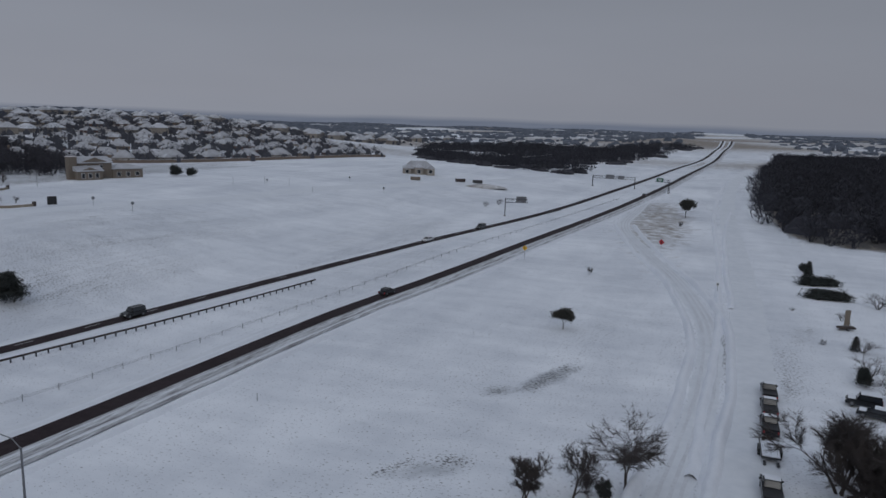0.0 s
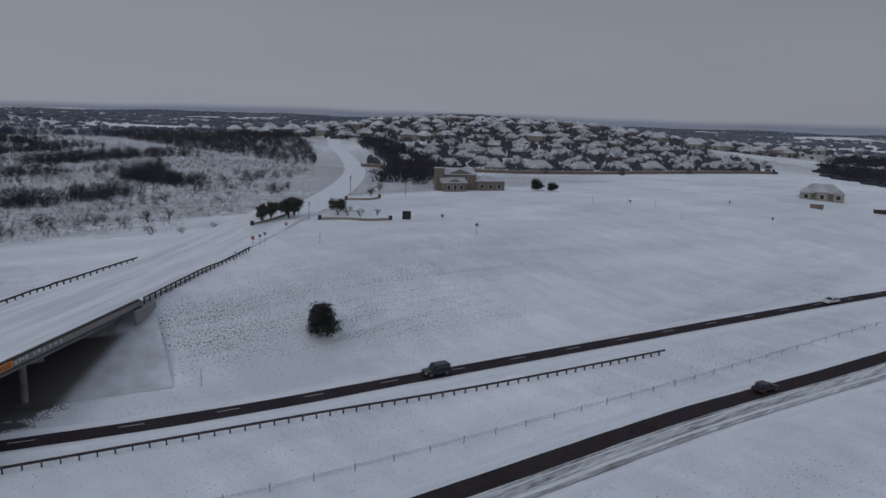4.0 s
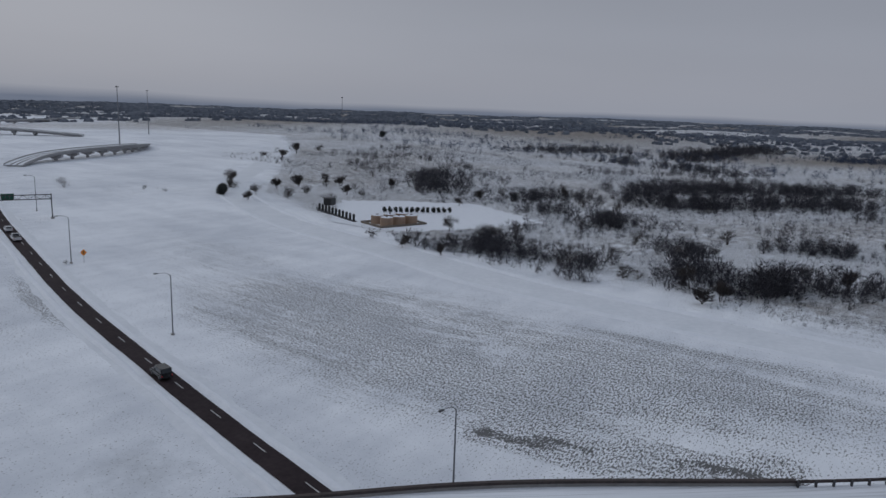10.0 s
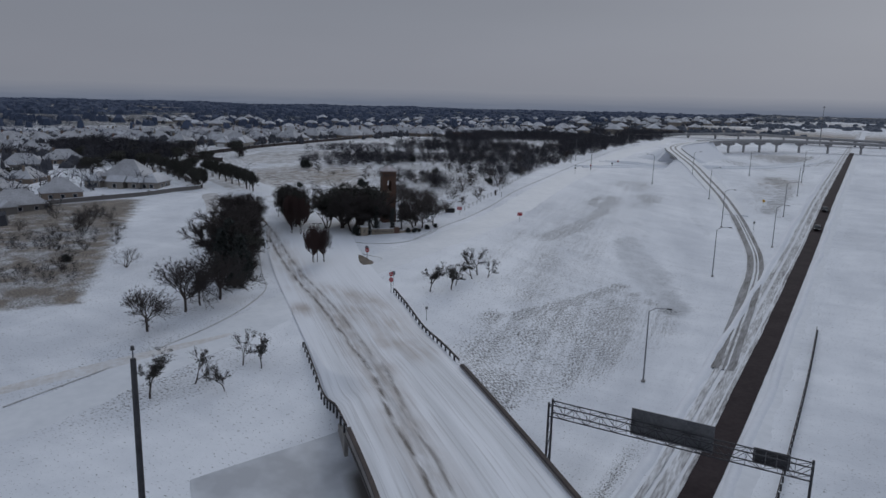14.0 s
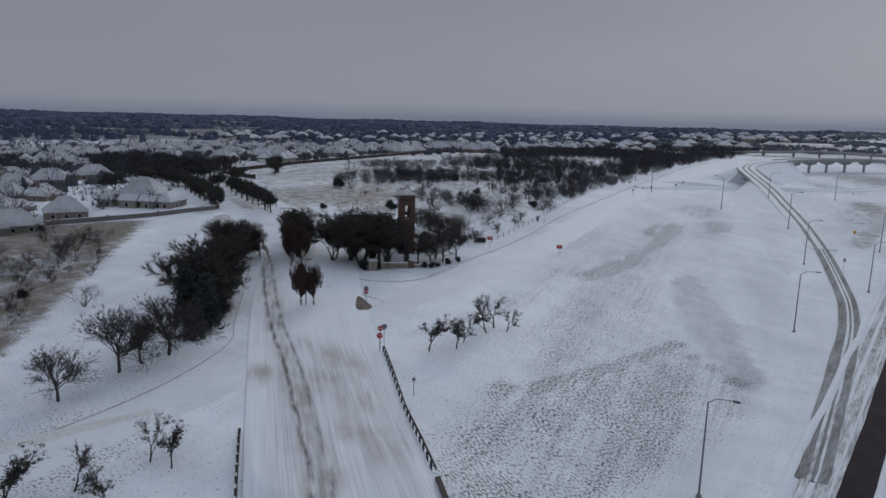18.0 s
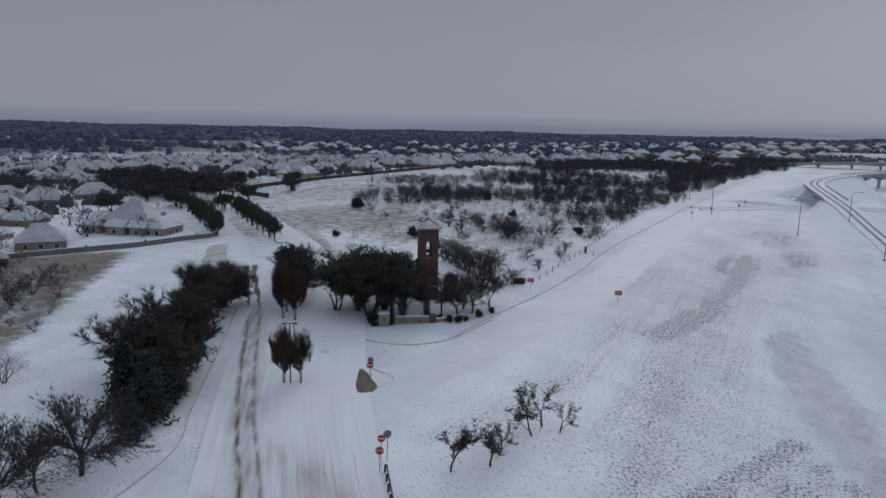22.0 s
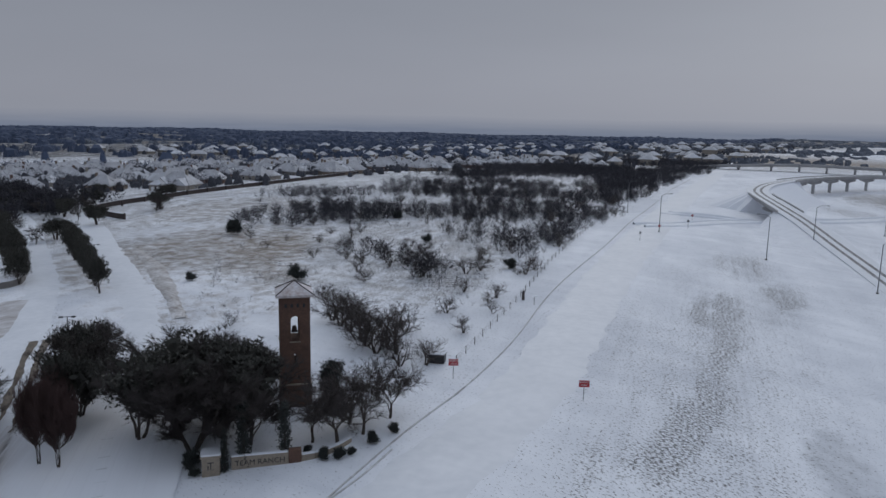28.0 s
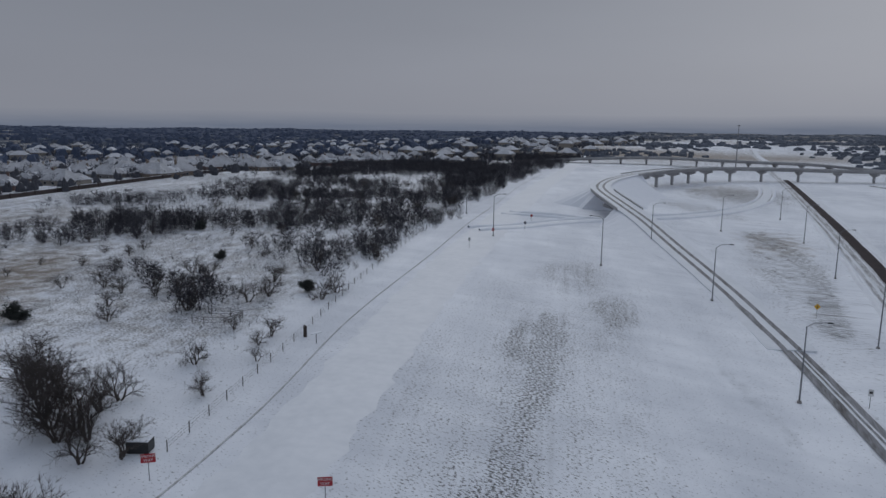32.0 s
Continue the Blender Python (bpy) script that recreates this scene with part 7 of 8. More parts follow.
# ---- the bell tower and its garden ----
def local(b, m):
    bmesh.ops.transform(b, matrix=m, verts=b.verts)
    return b


tower = thing("bell_tower", pose(17.0, -128.4, at(17, -128.4) - 0.1, 0, 0, 225.5), "tall brown brick bell tower with a snowy hipped roof", "tower")
tz = 25.6 - (at(17, -128.4) - 0.1)
w, t = 1.78, 0.35
shaft = bmesh.new()
arch_lo, arch_hi, slit_lo, slit_hi = tz - 5.4, tz - 2.8, tz - 8.2, tz - 7.0
# four walls with the arched belfry openings and slits left free
for k in range(4):
    b = bmesh.new()
    for x0, x1, z0, z1 in ((-w, w, 2.9, slit_lo), (-w, -0.16, slit_lo, slit_hi), (0.16, w, slit_lo, slit_hi), (-w, w, slit_hi, arch_lo), (-w, -0.5, arch_lo, arch_hi + 0.5), (0.5, w, arch_lo, arch_hi + 0.5), (-w, w, arch_hi + 0.5, tz)):
        box(b, x0, x1 - (0.0 if x1 < w else t), -w, -w + t, z0, z1)
    for i in range(6):
        a0, a1 = math.pi * i / 6, math.pi * (i + 1) / 6
        prism(b, [(0.5 * math.cos(a0), arch_hi + 0.5 * math.sin(a0)), (0.5 * math.cos(a0), arch_hi + 0.502), (0.5 * math.cos(a1), arch_hi + 0.502), (0.5 * math.cos(a1), arch_hi + 0.5 * math.sin(a1))], -w, -w + t)
    part("wall", local(b, Matrix.Rotation(k * math.pi / 2, 4, "Z")), M_BRICK, tower)
part("base", bx(-w - 0.12, w + 0.12, -w - 0.12, w + 0.12, -0.5, 2.75, bevel=0.05), M_BRICK, tower)
part("string_course", bx(-w - 0.16, w + 0.16, -w - 0.16, w + 0.16, 2.75, 2.95, bevel=0.03), M_STONE, tower, "pale stone band")
for k in range(4):
    # black plates on the brick stand in for the shade inside small holes
    for i in range(4):
        part("hole_shade_plate", local(bx(-1.2 + i * 0.7, -0.9 + i * 0.7, -w - 0.01, -w + 0.02, tz - 1.25, tz - 0.8), Matrix.Rotation(k * math.pi / 2, 4, "Z")), M_BLACK, tower)
    part("sill", local(bx(-0.65, 0.65, -w - 0.12, -w + 0.1, arch_lo - 0.12, arch_lo), Matrix.Rotation(k * math.pi / 2, 4, "Z")), M_STONE, tower)
part("bell", local(tb((0, 0, 0), (0, 0, 0.75), 0.42, 0.2, 12), Matrix.Translation((0, 0, arch_lo + 0.7))), M_RUST, tower)
part("belfry_floor", bx(-w + t, w - t, -w + t, w - t, arch_lo - 0.3, arch_lo - 0.05), M_BRICK, tower)
rf = bmesh.new()
hip(rf, -w, w, -w, w, tz + 0.3, 0.62, 0.42)
part("roof", rf, M_TILE, tower, "clay tile roof under thin snow")
ridges = bmesh.new()
for sx, sy in ((1, 1), (1, -1), (-1, 1), (-1, -1)):
    tube(ridges, (sx * (w + 0.42), sy * (w + 0.42), tz + 0.33), (0, 0, tz + 0.33 + (w + 0.42) * 0.62), 0.07, n=5)
part("ridge_tiles", ridges, M_RUST, tower, "reddish ridge tiles")

pier = thing("stone_pier", pose(12.2, -111.0, at(12.2, -111) - 0.1, 0, 0, 225), "tan stone entrance pier with a snow cap", "pier")
part("shaft", bx(-0.85, 0.85, -0.85, 0.85, 0, 2.0, bevel=0.04), M_STONE, pier)
part("cap", bx(-1.0, 1.0, -1.0, 1.0, 2.0, 2.18, bevel=0.04), M_STONE, pier)
part("snow_cap", bx(-0.97, 0.97, -0.97, 0.97, 2.185, 2.38, bevel=0.08), M_SNOW, pier)
mono = bmesh.new()
box(mono, -0.3, 0.3, -0.88, -0.855, 1.45, 1.55), box(mono, -0.05, 0.05, -0.88, -0.855, 0.8, 1.45), box(mono, -0.3, -0.2, -0.88, -0.855, 0.8, 1.2)
part("emblem", mono, M_BLACK, pier)
wall = thing("sign_wall", pose(8.4, -115.0, at(8.4, -115) - 0.2, 0, 0, 225), "low curved tan stone entrance wall with dark lettering and snow on top", "wall")
part("panel", bx(-3.6, 2.0, -0.25, 0.25, 0, 1.45, bevel=0.03), M_STONE, wall)
part("shoulder", bx(2.02, 3.3, -0.3, 0.3, 0, 1.75, bevel=0.03), M_BRICK, wall)
part("snow_cap", bx(-3.6, 2.0, -0.27, 0.27, 1.455, 1.58, bevel=0.05), M_SNOW, wall)
for k in range(4):
    a, b = Vector((3.3 + 1.35 * k, 0.35 * k * k * 0.55)), Vector((3.3 + 1.35 * (k + 1), 0.35 * (k + 1) ** 2 * 0.55))
    m = Matrix.Translation((a.x, a.y, 0)) @ Matrix.Rotation(math.atan2(b.y - a.y, b.x - a.x), 4, "Z")
    part("low_wall", local(bx(0.0, (b - a).length - 0.01, -0.2, 0.2, -0.2, 1.0, bevel=0.03), m), M_STONE, wall)
    part("coping", local(bx(0.0, (b - a).length - 0.01, -0.24, 0.24, 1.005, 1.13, bevel=0.04), m), M_SNOW, wall)
letters("TEAM RANCH", 0.78, M_BLACK, wall, Matrix.Translation((-0.8, -0.262, 0.75)) @ Matrix.Rotation(math.pi / 2, 4, "X"))

for x, y, h in ((5.3, -84.9, 8.4), (46, -117.5, 9), (88, -149, 9)):
    lp = thing("boulevard_lamp", pose(x, y, at(x, y), 0, 0, 225), "slim dark boulevard lamp with two heads", "street lamp", "boulevard lamps")
    part("pole", tb((0, 0, 0), (0, 0, h), 0.09, 0.06, 8), M_DARKSTEEL, lp)
    part("crossarm", tb((-0.8, 0, h), (0.8, 0, h), 0.05, n=6), M_DARKSTEEL, lp)
    for sgn in (-1, 1):
        part("lamp_head", bx(sgn * 0.75 - 0.25, sgn * 0.75 + 0.25, -0.15, 0.15, h - 0.1, h + 0.08, bevel=0.03), M_DARKSTEEL, lp)

skip = thing("dark_container", pose(9.2, -149.2, at(9.2, -149.2), 0, 0, 20), "dark metal container with snow on its lid", "container")
part("body", bx(-1.15, 1.15, -0.8, 0.8, 0.1, 1.3, bevel=0.04), M_BLACK, skip)
part("snow_lid", bx(-1.2, 1.2, -0.85, 0.85, 1.305, 1.46, bevel=0.06), M_SNOW, skip)
for sgn in (-1, 1):
    part("skid", bx(-1.1, 1.1, sgn * 0.6 - 0.08, sgn * 0.6 + 0.08, 0.0, 0.1), M_RUST, skip)
tsign = thing("flat_topped_stand", pose(10.4, -185.9, at(10.4, -185.9), 0, 0, 70), "snow-topped board on a short post by the fence", "stand")
part("post", tb((0, 0, -0.2), (0, 0, 1.55), 0.06, n=6), M_DARKSTEEL, tsign)
part("board", bx(-0.95, 0.95, -0.25, 0.25, 1.55, 1.68, bevel=0.03), M_SNOW, tsign)
pump = thing("hydrant_marker", pose(13.6, -188, at(13.6, -188)), "dark red valve post beside the scrub", "hydrant")
part("barrel", tb((0, 0, -0.1), (0, 0, 1.5), 0.3, 0.26, 10), M_RUST, pump)
part("bonnet", tb((0, 0, 1.5), (0, 0, 1.85), 0.34, 0.1, 10), M_RUST, pump)

pen = thing("pipe_corral", pose(31.5, -190, at(31.5, -190), 0, 0, 20), "small pipe-rail corral in the snow", "fence")
for i in range(7):
    a = math.pi * (0.15 + i * 0.25)
    part("post", tb((4.2 * math.cos(a), 3 * math.sin(a), -0.3), (4.2 * math.cos(a), 3 * math.sin(a), 1.4), 0.06, n=5), M_RUST, pen)
    b = math.pi * (0.15 + (i + 1) * 0.25)
    if i < 6:
        for z in (0.5, 0.9, 1.3):
            part("rail", tb((4.2 * math.cos(a), 3 * math.sin(a), z), (4.2 * math.cos(b), 3 * math.sin(b), z), 0.035, n=4), M_RUST, pen)

# ---- field fence along the scrub ----
fence = thing("wire_fence", pose(0, 0, 0), "wire fence with dark posts along the scrub", "fence")
FENCE = [(6.5, -150), (14, -186), (22, -220), (30, -262), (44, -340)]
fp = mesh_of("post", tb((0, 0, -0.3), (0, 0, 1.3), 0.06, n=5), M_BARK)
for x, y, a in along(FENCE, 4.5):
    part("post", fp, None, fence).matrix_basis = pose(x, y, at(x, y))
for z in (0.5, 0.85, 1.2):
    part("wire", beam_mesh("wire", FENCE, 0.008, z, z + 0.016, M_DARKSTEEL, 5), None, fence)

# ---- the estate wall ----
def long_wall(line, label, h=1.9, m=None):
    wl = thing("estate_wall", pose(0, 0, 0), label, "wall")
    part("panel", beam_mesh("panel", line, 0.15, -0.4, h, m or M_STONE, 4), None, wl)
    part("snow_cap", beam_mesh("snow_cap", line, 0.17, h + 0.004, h + 0.09, M_SNOW, 4), None, wl)
    pm = mesh_of("pillar", bx(-0.3, 0.3, -0.3, 0.3, -0.4, h + 0.3, bevel=0.03), m or M_STONE)
    for x, y, a in along(line, 14):
        part("pillar", pm, None, wl).matrix_basis = pose(x, y, at(x, y), 0, 0, a)


long_wall([(124, -70), (117, -98), (111, -112), (107, -122), (106, -132), (104, -141), (120, -152), (140, -162), (165, -174)], "weathered stone wall round the estate gardens", 1.3, M_WALLS[3])
long_wall([(168, -212), (193, -217), (208, -261), (222, -323), (240, -411), (275, -594)], "long dark wall in front of the estate houses", 1.8, M_RUST)
long_wall([(-372, 268), (-350, 290), (-312, 330), (-293, 372), (-277, 425), (-262, 480), (-252, 540)], "pink-grey brick wall in front of the village", 1.9, M_WALLS[0])

# ---- clubhouse at the edge of the village ----
club = thing("clubhouse", pose(-243, 238.8, at(-243, 238.8), 0, 0, 67.7), "cream stucco clubhouse with a square tower and snowy roofs", "building")
cw, crf = bmesh.new(), bmesh.new()
for x0, x1, y0, y1, z, gb in ((-14, -4, -5, 4, 3.6, True), (-12, 2, 0, 12, 6.6, True), (2, 15, -1, 9, 3.8, False)):
    box(cw, x0, x1, y0, y1, -1, z)
    hip(crf, x0, x1, y0, y1, z + 0.3, 0.36, 0.5, gb)
# gable ends of the stucco walls
prism(cw, [(-14, 3.4), (-4, 3.4), (-9, 5.2)], -4.98, -4.6), prism(cw, [(-12, 6.5), (2, 6.5), (-5, 9.0)], 0.02, 0.4)
part("wall", cw, M_STUCCO, club), part("roof", crf, M_ROOFSNOW, club, "snow-covered low roof")
part("tower", bx(-16, -12.6, -1, 2.4, -1, 9.4, bevel=0.05), M_STUCCO, club)
part("tower_cap", bx(-16.2, -12.4, -1.2, 2.6, 9.4, 9.7, bevel=0.05), M_TILE, club)
for x in (-11.8, -9, -6.2):
    window_at(club, x, -5.03, 0.8, 1.3, 1.9, 0)
for x in (-9, -2.5):
    window_at(club, x, -0.03, 4.2, 1.2, 1.5, 0)
for x in (4.5, 8.5, 12.5):
    window_at(club, x, -1.03, 0.9, 1.6, 1.6, 0)
bl = thing("monument_sign", pose(-187.9, 162.5, at(-187.9, 162.5), 0, 0, 60), "black square monument sign with snow on top", "sign")
part("slab", bx(-1.3, 1.3, -0.25, 0.25, 0, 2.6, bevel=0.03), M_BLACK, bl)
part("snow_cap", bx(-1.28, 1.28, -0.26, 0.26, 2.605, 2.7, bevel=0.03), M_SNOW, bl)
for line in ([(-201, 140), (-196, 147), (-190.9, 150.9), (-189.1, 157.3)], [(-200, 118), (-205, 126), (-214, 136)], [(-237, 172), (-233, 180), (-236, 186)]):
    ew = thing("entrance_wall", pose(0, 0, 0), "low brown stone entrance wall with small piers", "wall")
    part("panel", beam_mesh("panel", line, 0.2, -0.2, 0.75, M_STONE, 2), None, ew)
    for x, y in (line[0], line[-1]):
        part("pier", local(bx(-0.4, 0.4, -0.4, 0.4, -0.2, 1.4, bevel=0.04), pose(x, y, at(x, y))), M_RUST, ew)
for x, y, h in ((-201.6, 136.7, 5.5), (-248.4, 181, 6.6), (-237, 199, 6.0), (-262, 190, 6.0)):
    vl = thing("village_lamp", pose(x, y, at(x, y), 0, 0, 60), "dark village lamp post with a lantern", "street lamp", "village lamps")
    part("pole", tb((0, 0, 0), (0, 0, h - 0.5), 0.08, 0.06, 8), M_DARKSTEEL, vl)
    part("lantern", tb((0, 0, h - 0.5), (0, 0, h), 0.16, 0.24, 6), M_DARKSTEEL, vl)
    part("arm", tb((0, 0, h - 0.9), (0.7, 0, h - 0.75), 0.04, n=5), M_DARKSTEEL, vl)

# ---- building plot beyond the field ----
villa = thing("white_villa", pose(-158, 384, at(-158, 384), 0, 0, 25), "low pale house with three snowy gables", "house")
vw, vr = bmesh.new(), bmesh.new()
for x0, x1, y0, y1, z in ((-9, 9, -4, 5, 3.0), (-9, -4.5, -6.5, 0, 3.1), (-2.4, 2.4, -6.5, 0, 3.6), (4.5, 9, -6.5, 0, 3.1)):
    box(vw, x0, x1, y0, y1, -1, z)
    hip(vr, x0, x1, y0, y1, z + 0.3, 0.8, 0.4, x1 - x0 < 6)
part("wall", vw, M_WALLS[2], villa), part("roof", vr, M_ROOFSNOW, villa)
for x in (-6.7, 0, 6.7):
    window_at(villa, x, -6.53, 0.6, 1.8, 1.9, 0)
mound = thing("earth_mound", pose(-113, 365, at(-113, 365) - 0.2, 0, 0, 30), "low heap of bare brown earth in the snow", "earth heap")
mb = bmesh.new()
bmesh.ops.create_grid(mb, x_segments=14, y_segments=8, size=1)
for v in mb.verts:
    v.co = Vector((v.co.x * 13, v.co.y * 5, 1.9 * max(0, 1 - v.co.x**2) * max(0, 1 - v.co.y**2) ** 0.7 + 0.25 * noise.noise(v.co * 4)))
part("earth", mb, M_DIRTY, mound)
for x, y, a, m in ((-146, 351, 20, M_STUCCO), (-128, 372, 40, M_RUST), (-120, 378, 10, M_DARKSTEEL)):
    tr = thing("site_container", pose(x, y, at(x, y), 0, 0, a), "site container on the building plot with snow on top", "container", "site containers")
    part("body", bx(-2.6, 2.6, -1.1, 1.1, 0.1, 1.9, bevel=0.04), m, tr), part("snow_cap", bx(-2.6, 2.6, -1.1, 1.1, 1.905, 2.05, bevel=0.04), M_SNOW, tr)

# ---- tank farm ----
PAD = ((-236, -115), (-258, -134), (-276, -149), (-298, -130), (-312, -105), (-286, -61), (-250, -76), (-236, -86))
cells = [(x, y) for x in np.arange(-314, -232, 3.0) for y in np.arange(-152, -58, 3.0) if within(np.array(x + 1.5), np.array(y + 1.5), PAD, 0.1) > 0.5]
pad_v, pad_f = [], []
for x, y in cells:
    k = len(pad_v)
    pad_v += [(a, b, at(a, b) + 0.14) for a, b in ((x, y), (x + 3, y), (x + 3, y + 3), (x, y + 3))]
    pad_f.append((k, k + 1, k + 2, k + 3))
tagged(new("pavement_tank_pad", raw("pavement_tank_pad", pad_v, pad_f, M_SNOW)), "smooth snowed-over pad of the tank farm", "pavement", kind="structure")
wallm = thing("tank_bund", pose(-248.3, -97.4, at(-248.3, -97.4) - 0.1, 0, 0, 163), "low tan bund wall round the tanks", "wall")
for a in ((-9, 9, -6.4, -6.0, 0, 0.9), (-9, 9, 6.0, 6.4, 0, 0.9), (-9, -8.6, -6.0, 6.0, 0, 0.9), (8.6, 9, -6.0, 6.0, 0, 0.9)):
    part("panel", bx(*a, bevel=0.03), M_STUCCO, wallm)
M_TANK = mat("tan_tank_paint", (0.36, 0.25, 0.175), (0.29, 0.195, 0.14), 1, 0.6)
for k in range(6):
    m = pose(-248.3, -97.4, 0, 0, 0, 163) @ Vector((-4.9 + 4.9 * (k % 3), -3.0 if k < 3 else 2.6, 0))
    tk = thing("storage_tank", pose(m.x, m.y, at(m.x, m.y)), "tan cylindrical storage tank with a snowy lid", "tank", "storage tanks")
    part("shell", tb((0, 0, 0), (0, 0, 3.0), 2.1, 2.1, 24), M_TANK, tk)
    part("snow_lid", tb((0, 0, 3.005), (0, 0, 3.2), 2.05, 1.5, 24), M_SNOW, tk)
    part("hatch", bx(-0.3, 0.3, -0.3, 0.3, 3.2, 3.4), M_RUST, tk)
for k in range(11):
    x, y = -251 + 9.2 * k / 10, -135 + 25.5 * k / 10
    u = thing("separator_unit", pose(x, y, at(x, y), 0, 0, 70), "slim dark upright gas separator", "separator", "row of separators")
    part("vessel", tb((0, 0, 0.4), (0, 0, 2.5), 0.45, n=10), M_BLACK, u)
    part("dome", tb((0, 0, 2.5), (0, 0, 2.75), 0.45, 0.15, 10), M_BLACK, u)
    part("skid", bx(-0.9, 0.9, -0.7, 0.7, 0, 0.4), M_DARKSTEEL, u)
for k in range(13):
    plant(("cedar", k % 2), -266 - 17.2 * k / 12, -116.5 + 17 * k / 12, 2.3, 37 * k, 0.75, "small dark evergreen in a planted row", "row of evergreens")
hut = thing("equipment_hut", pose(-264.5, -143.2, at(-264.5, -143.2), 0, 0, 15), "dark equipment hut beside the tank farm", "hut")
part("body", bx(-2, 2, -1.6, 1.6, 0, 2.6, bevel=0.04), M_BLACK, hut), part("roof", bx(-2.2, 2.2, -1.8, 1.8, 2.6, 2.75), M_DARKSTEEL, hut)

# ---- scrub and woods that nobody could count ----
def brush_mass(name, spots, label, material, seed=3, category="scrub", thick=0.03):
    """Leafless bushes: a few stems and a cloud of fine twigs; spots hold x, y, height and twig count."""
    rng = np.random.default_rng(seed)
    sp = np.array(spots, float)
    z = ground(sp[:, 0], sp[:, 1])
    n = sp[:, 3].astype(int)
    own = np.repeat(np.arange(len(sp)), n)
    m = len(own)
    h = sp[own, 2]
    lean = rng.uniform(0.75, 1.35, len(sp))[own]
    w, r = rng.uniform(0, 2 * np.pi, m), np.sqrt(rng.uniform(0, 1, m))
    up = rng.uniform(0.0, 1.0, m) ** 0.8
    wide = 0.42 * h * lean * np.sqrt(np.clip(1 - (up - 0.55) ** 2 / 0.36, 0.05, 1))
    a = np.c_[sp[own, 0] + np.cos(w) * r * wide, sp[own, 1] + np.sin(w) * r * wide, z[own] + 0.88 * h * up]
    d = np.c_[np.cos(w) * r + rng.normal(0, 0.5, m), np.sin(w) * r + rng.normal(0, 0.5, m), 0.75 + rng.normal(0, 0.35, m)]
    d /= np.linalg.norm(d, axis=1)[:, None]
    tip = a + d * (h * rng.uniform(0.14, 0.34, m))[:, None]
    a = a - d * (h * 0.06)[:, None]
    q = rng.normal(0, 1, (m, 3))
    s = np.cross(d, q)
    s /= np.linalg.norm(s, axis=1)[:, None]
    s *= (thick * h * rng.uniform(0.5, 1.1, m))[:, None]
    v = np.stack([a - s, a + s, tip], 1)
    k = 4
    own2 = np.repeat(np.arange(len(sp)), k)
    w2 = rng.uniform(0, 2 * np.pi, len(own2))
    h2 = sp[own2, 2]
    base = np.c_[sp[own2, 0], sp[own2, 1], z[own2] - 0.15]
    top = base + np.c_[np.cos(w2) * 0.3 * h2, np.sin(w2) * 0.3 * h2, 0.75 * h2]
    s2 = np.c_[-np.sin(w2), np.cos(w2), np.zeros(len(w2))] * (0.014 * h2)[:, None]
    v = np.concatenate([v, np.stack([base - s2, base + s2, top], 1)])
    me = raw(name, v.reshape(-1, 3).tolist(), np.arange(3 * len(v)).reshape(-1, 3).tolist(), material)
    return tagged(new(name, me), label, category, kind="stuff")


def scatter(rng, n, inside, x0, x1, y0, y1):
    x, y = rng.uniform(x0, x1, n), rng.uniform(y0, y1, n)
    k = inside(x, y)
    return x[k], y[k]


def wavy(x, y, s, seed):
    return (np.sin(x / s + seed) * np.cos(y / (0.8 * s) - seed * 1.7) + 0.6 * np.sin((x + y) / (0.45 * s) + 2 * seed) + 0.5 * np.cos((x - 1.3 * y) / (0.3 * s) + seed))


def canopy_mass(name, spots, label, material, seed=3, category="wood", coarse=False):
    """Far woodland as uneven crowns: low lumps with a broken outline, x, y, radius, height."""
    rng = np.random.default_rng(seed)
    spots = np.array(spots)
    n, k = len(spots), 6 if coarse else 9
    rings = ((1.0, -0.2), (0.6, 0.9)) if coarse else ((1.0, -0.2), (0.85, 0.55), (0.45, 0.95))
    g = ground(spots[:, 0], spots[:, 1])
    w = np.linspace(0, 2 * np.pi, k, endpoint=False)[None] + rng.uniform(0, 6.28, (n, 1))
    out = []
    for ring, h in rings:
        r = spots[:, 2:3] * ring * rng.uniform(0.75, 1.2, (n, k))
        z = g[:, None] + spots[:, 3:4] * h * rng.uniform(0.5, 1.35, (n, k)) * (1 if h > 0 else 0) - (1.5 if h < 0 else 0)
        out.append(np.stack([spots[:, 0:1] + r * np.cos(w), spots[:, 1:2] + r * np.sin(w), z], -1))
    v = np.stack(out, 1).reshape(n, len(rings) * k, 3)
    base = np.arange(n)[:, None, None] * len(rings) * k
    j = np.arange(k)
    quads = np.concatenate([np.stack([a * k + j, a * k + (j + 1) % k, (a + 1) * k + (j + 1) % k, (a + 1) * k + j], -1) for a in range(len(rings) - 1)])[None] + base
    tops = ((len(rings) - 1) * k + j)[None] + base[:, :, 0]
    faces = quads.reshape(-1, 4).tolist() + tops.tolist()
    return tagged(new(name, raw(name, v.reshape(-1, 3).tolist(), faces, material)), label, category, kind="stuff")


nr = np.random.default_rng(12)
# thickets that stand out: x, y, radius
EAST_CLUMPS = ((128, -268, 14), (106, -271, 14), (91, -278, 12), (74, -293, 12), (54, -303, 12), (45, -309, 8), (50, -242, 8), (41, -249, 6), (39, -195, 5), (59, -246, 7), (60, -375, 14), (68, -435, 16), (139, -333, 16), (120, -344, 16), (84, -304, 12), (33, -262, 5), (22, -152, 5))


def near(x, y, clumps):
    return np.any([np.hypot(x - a, y - b) < r for a, b, r in clumps], axis=0)


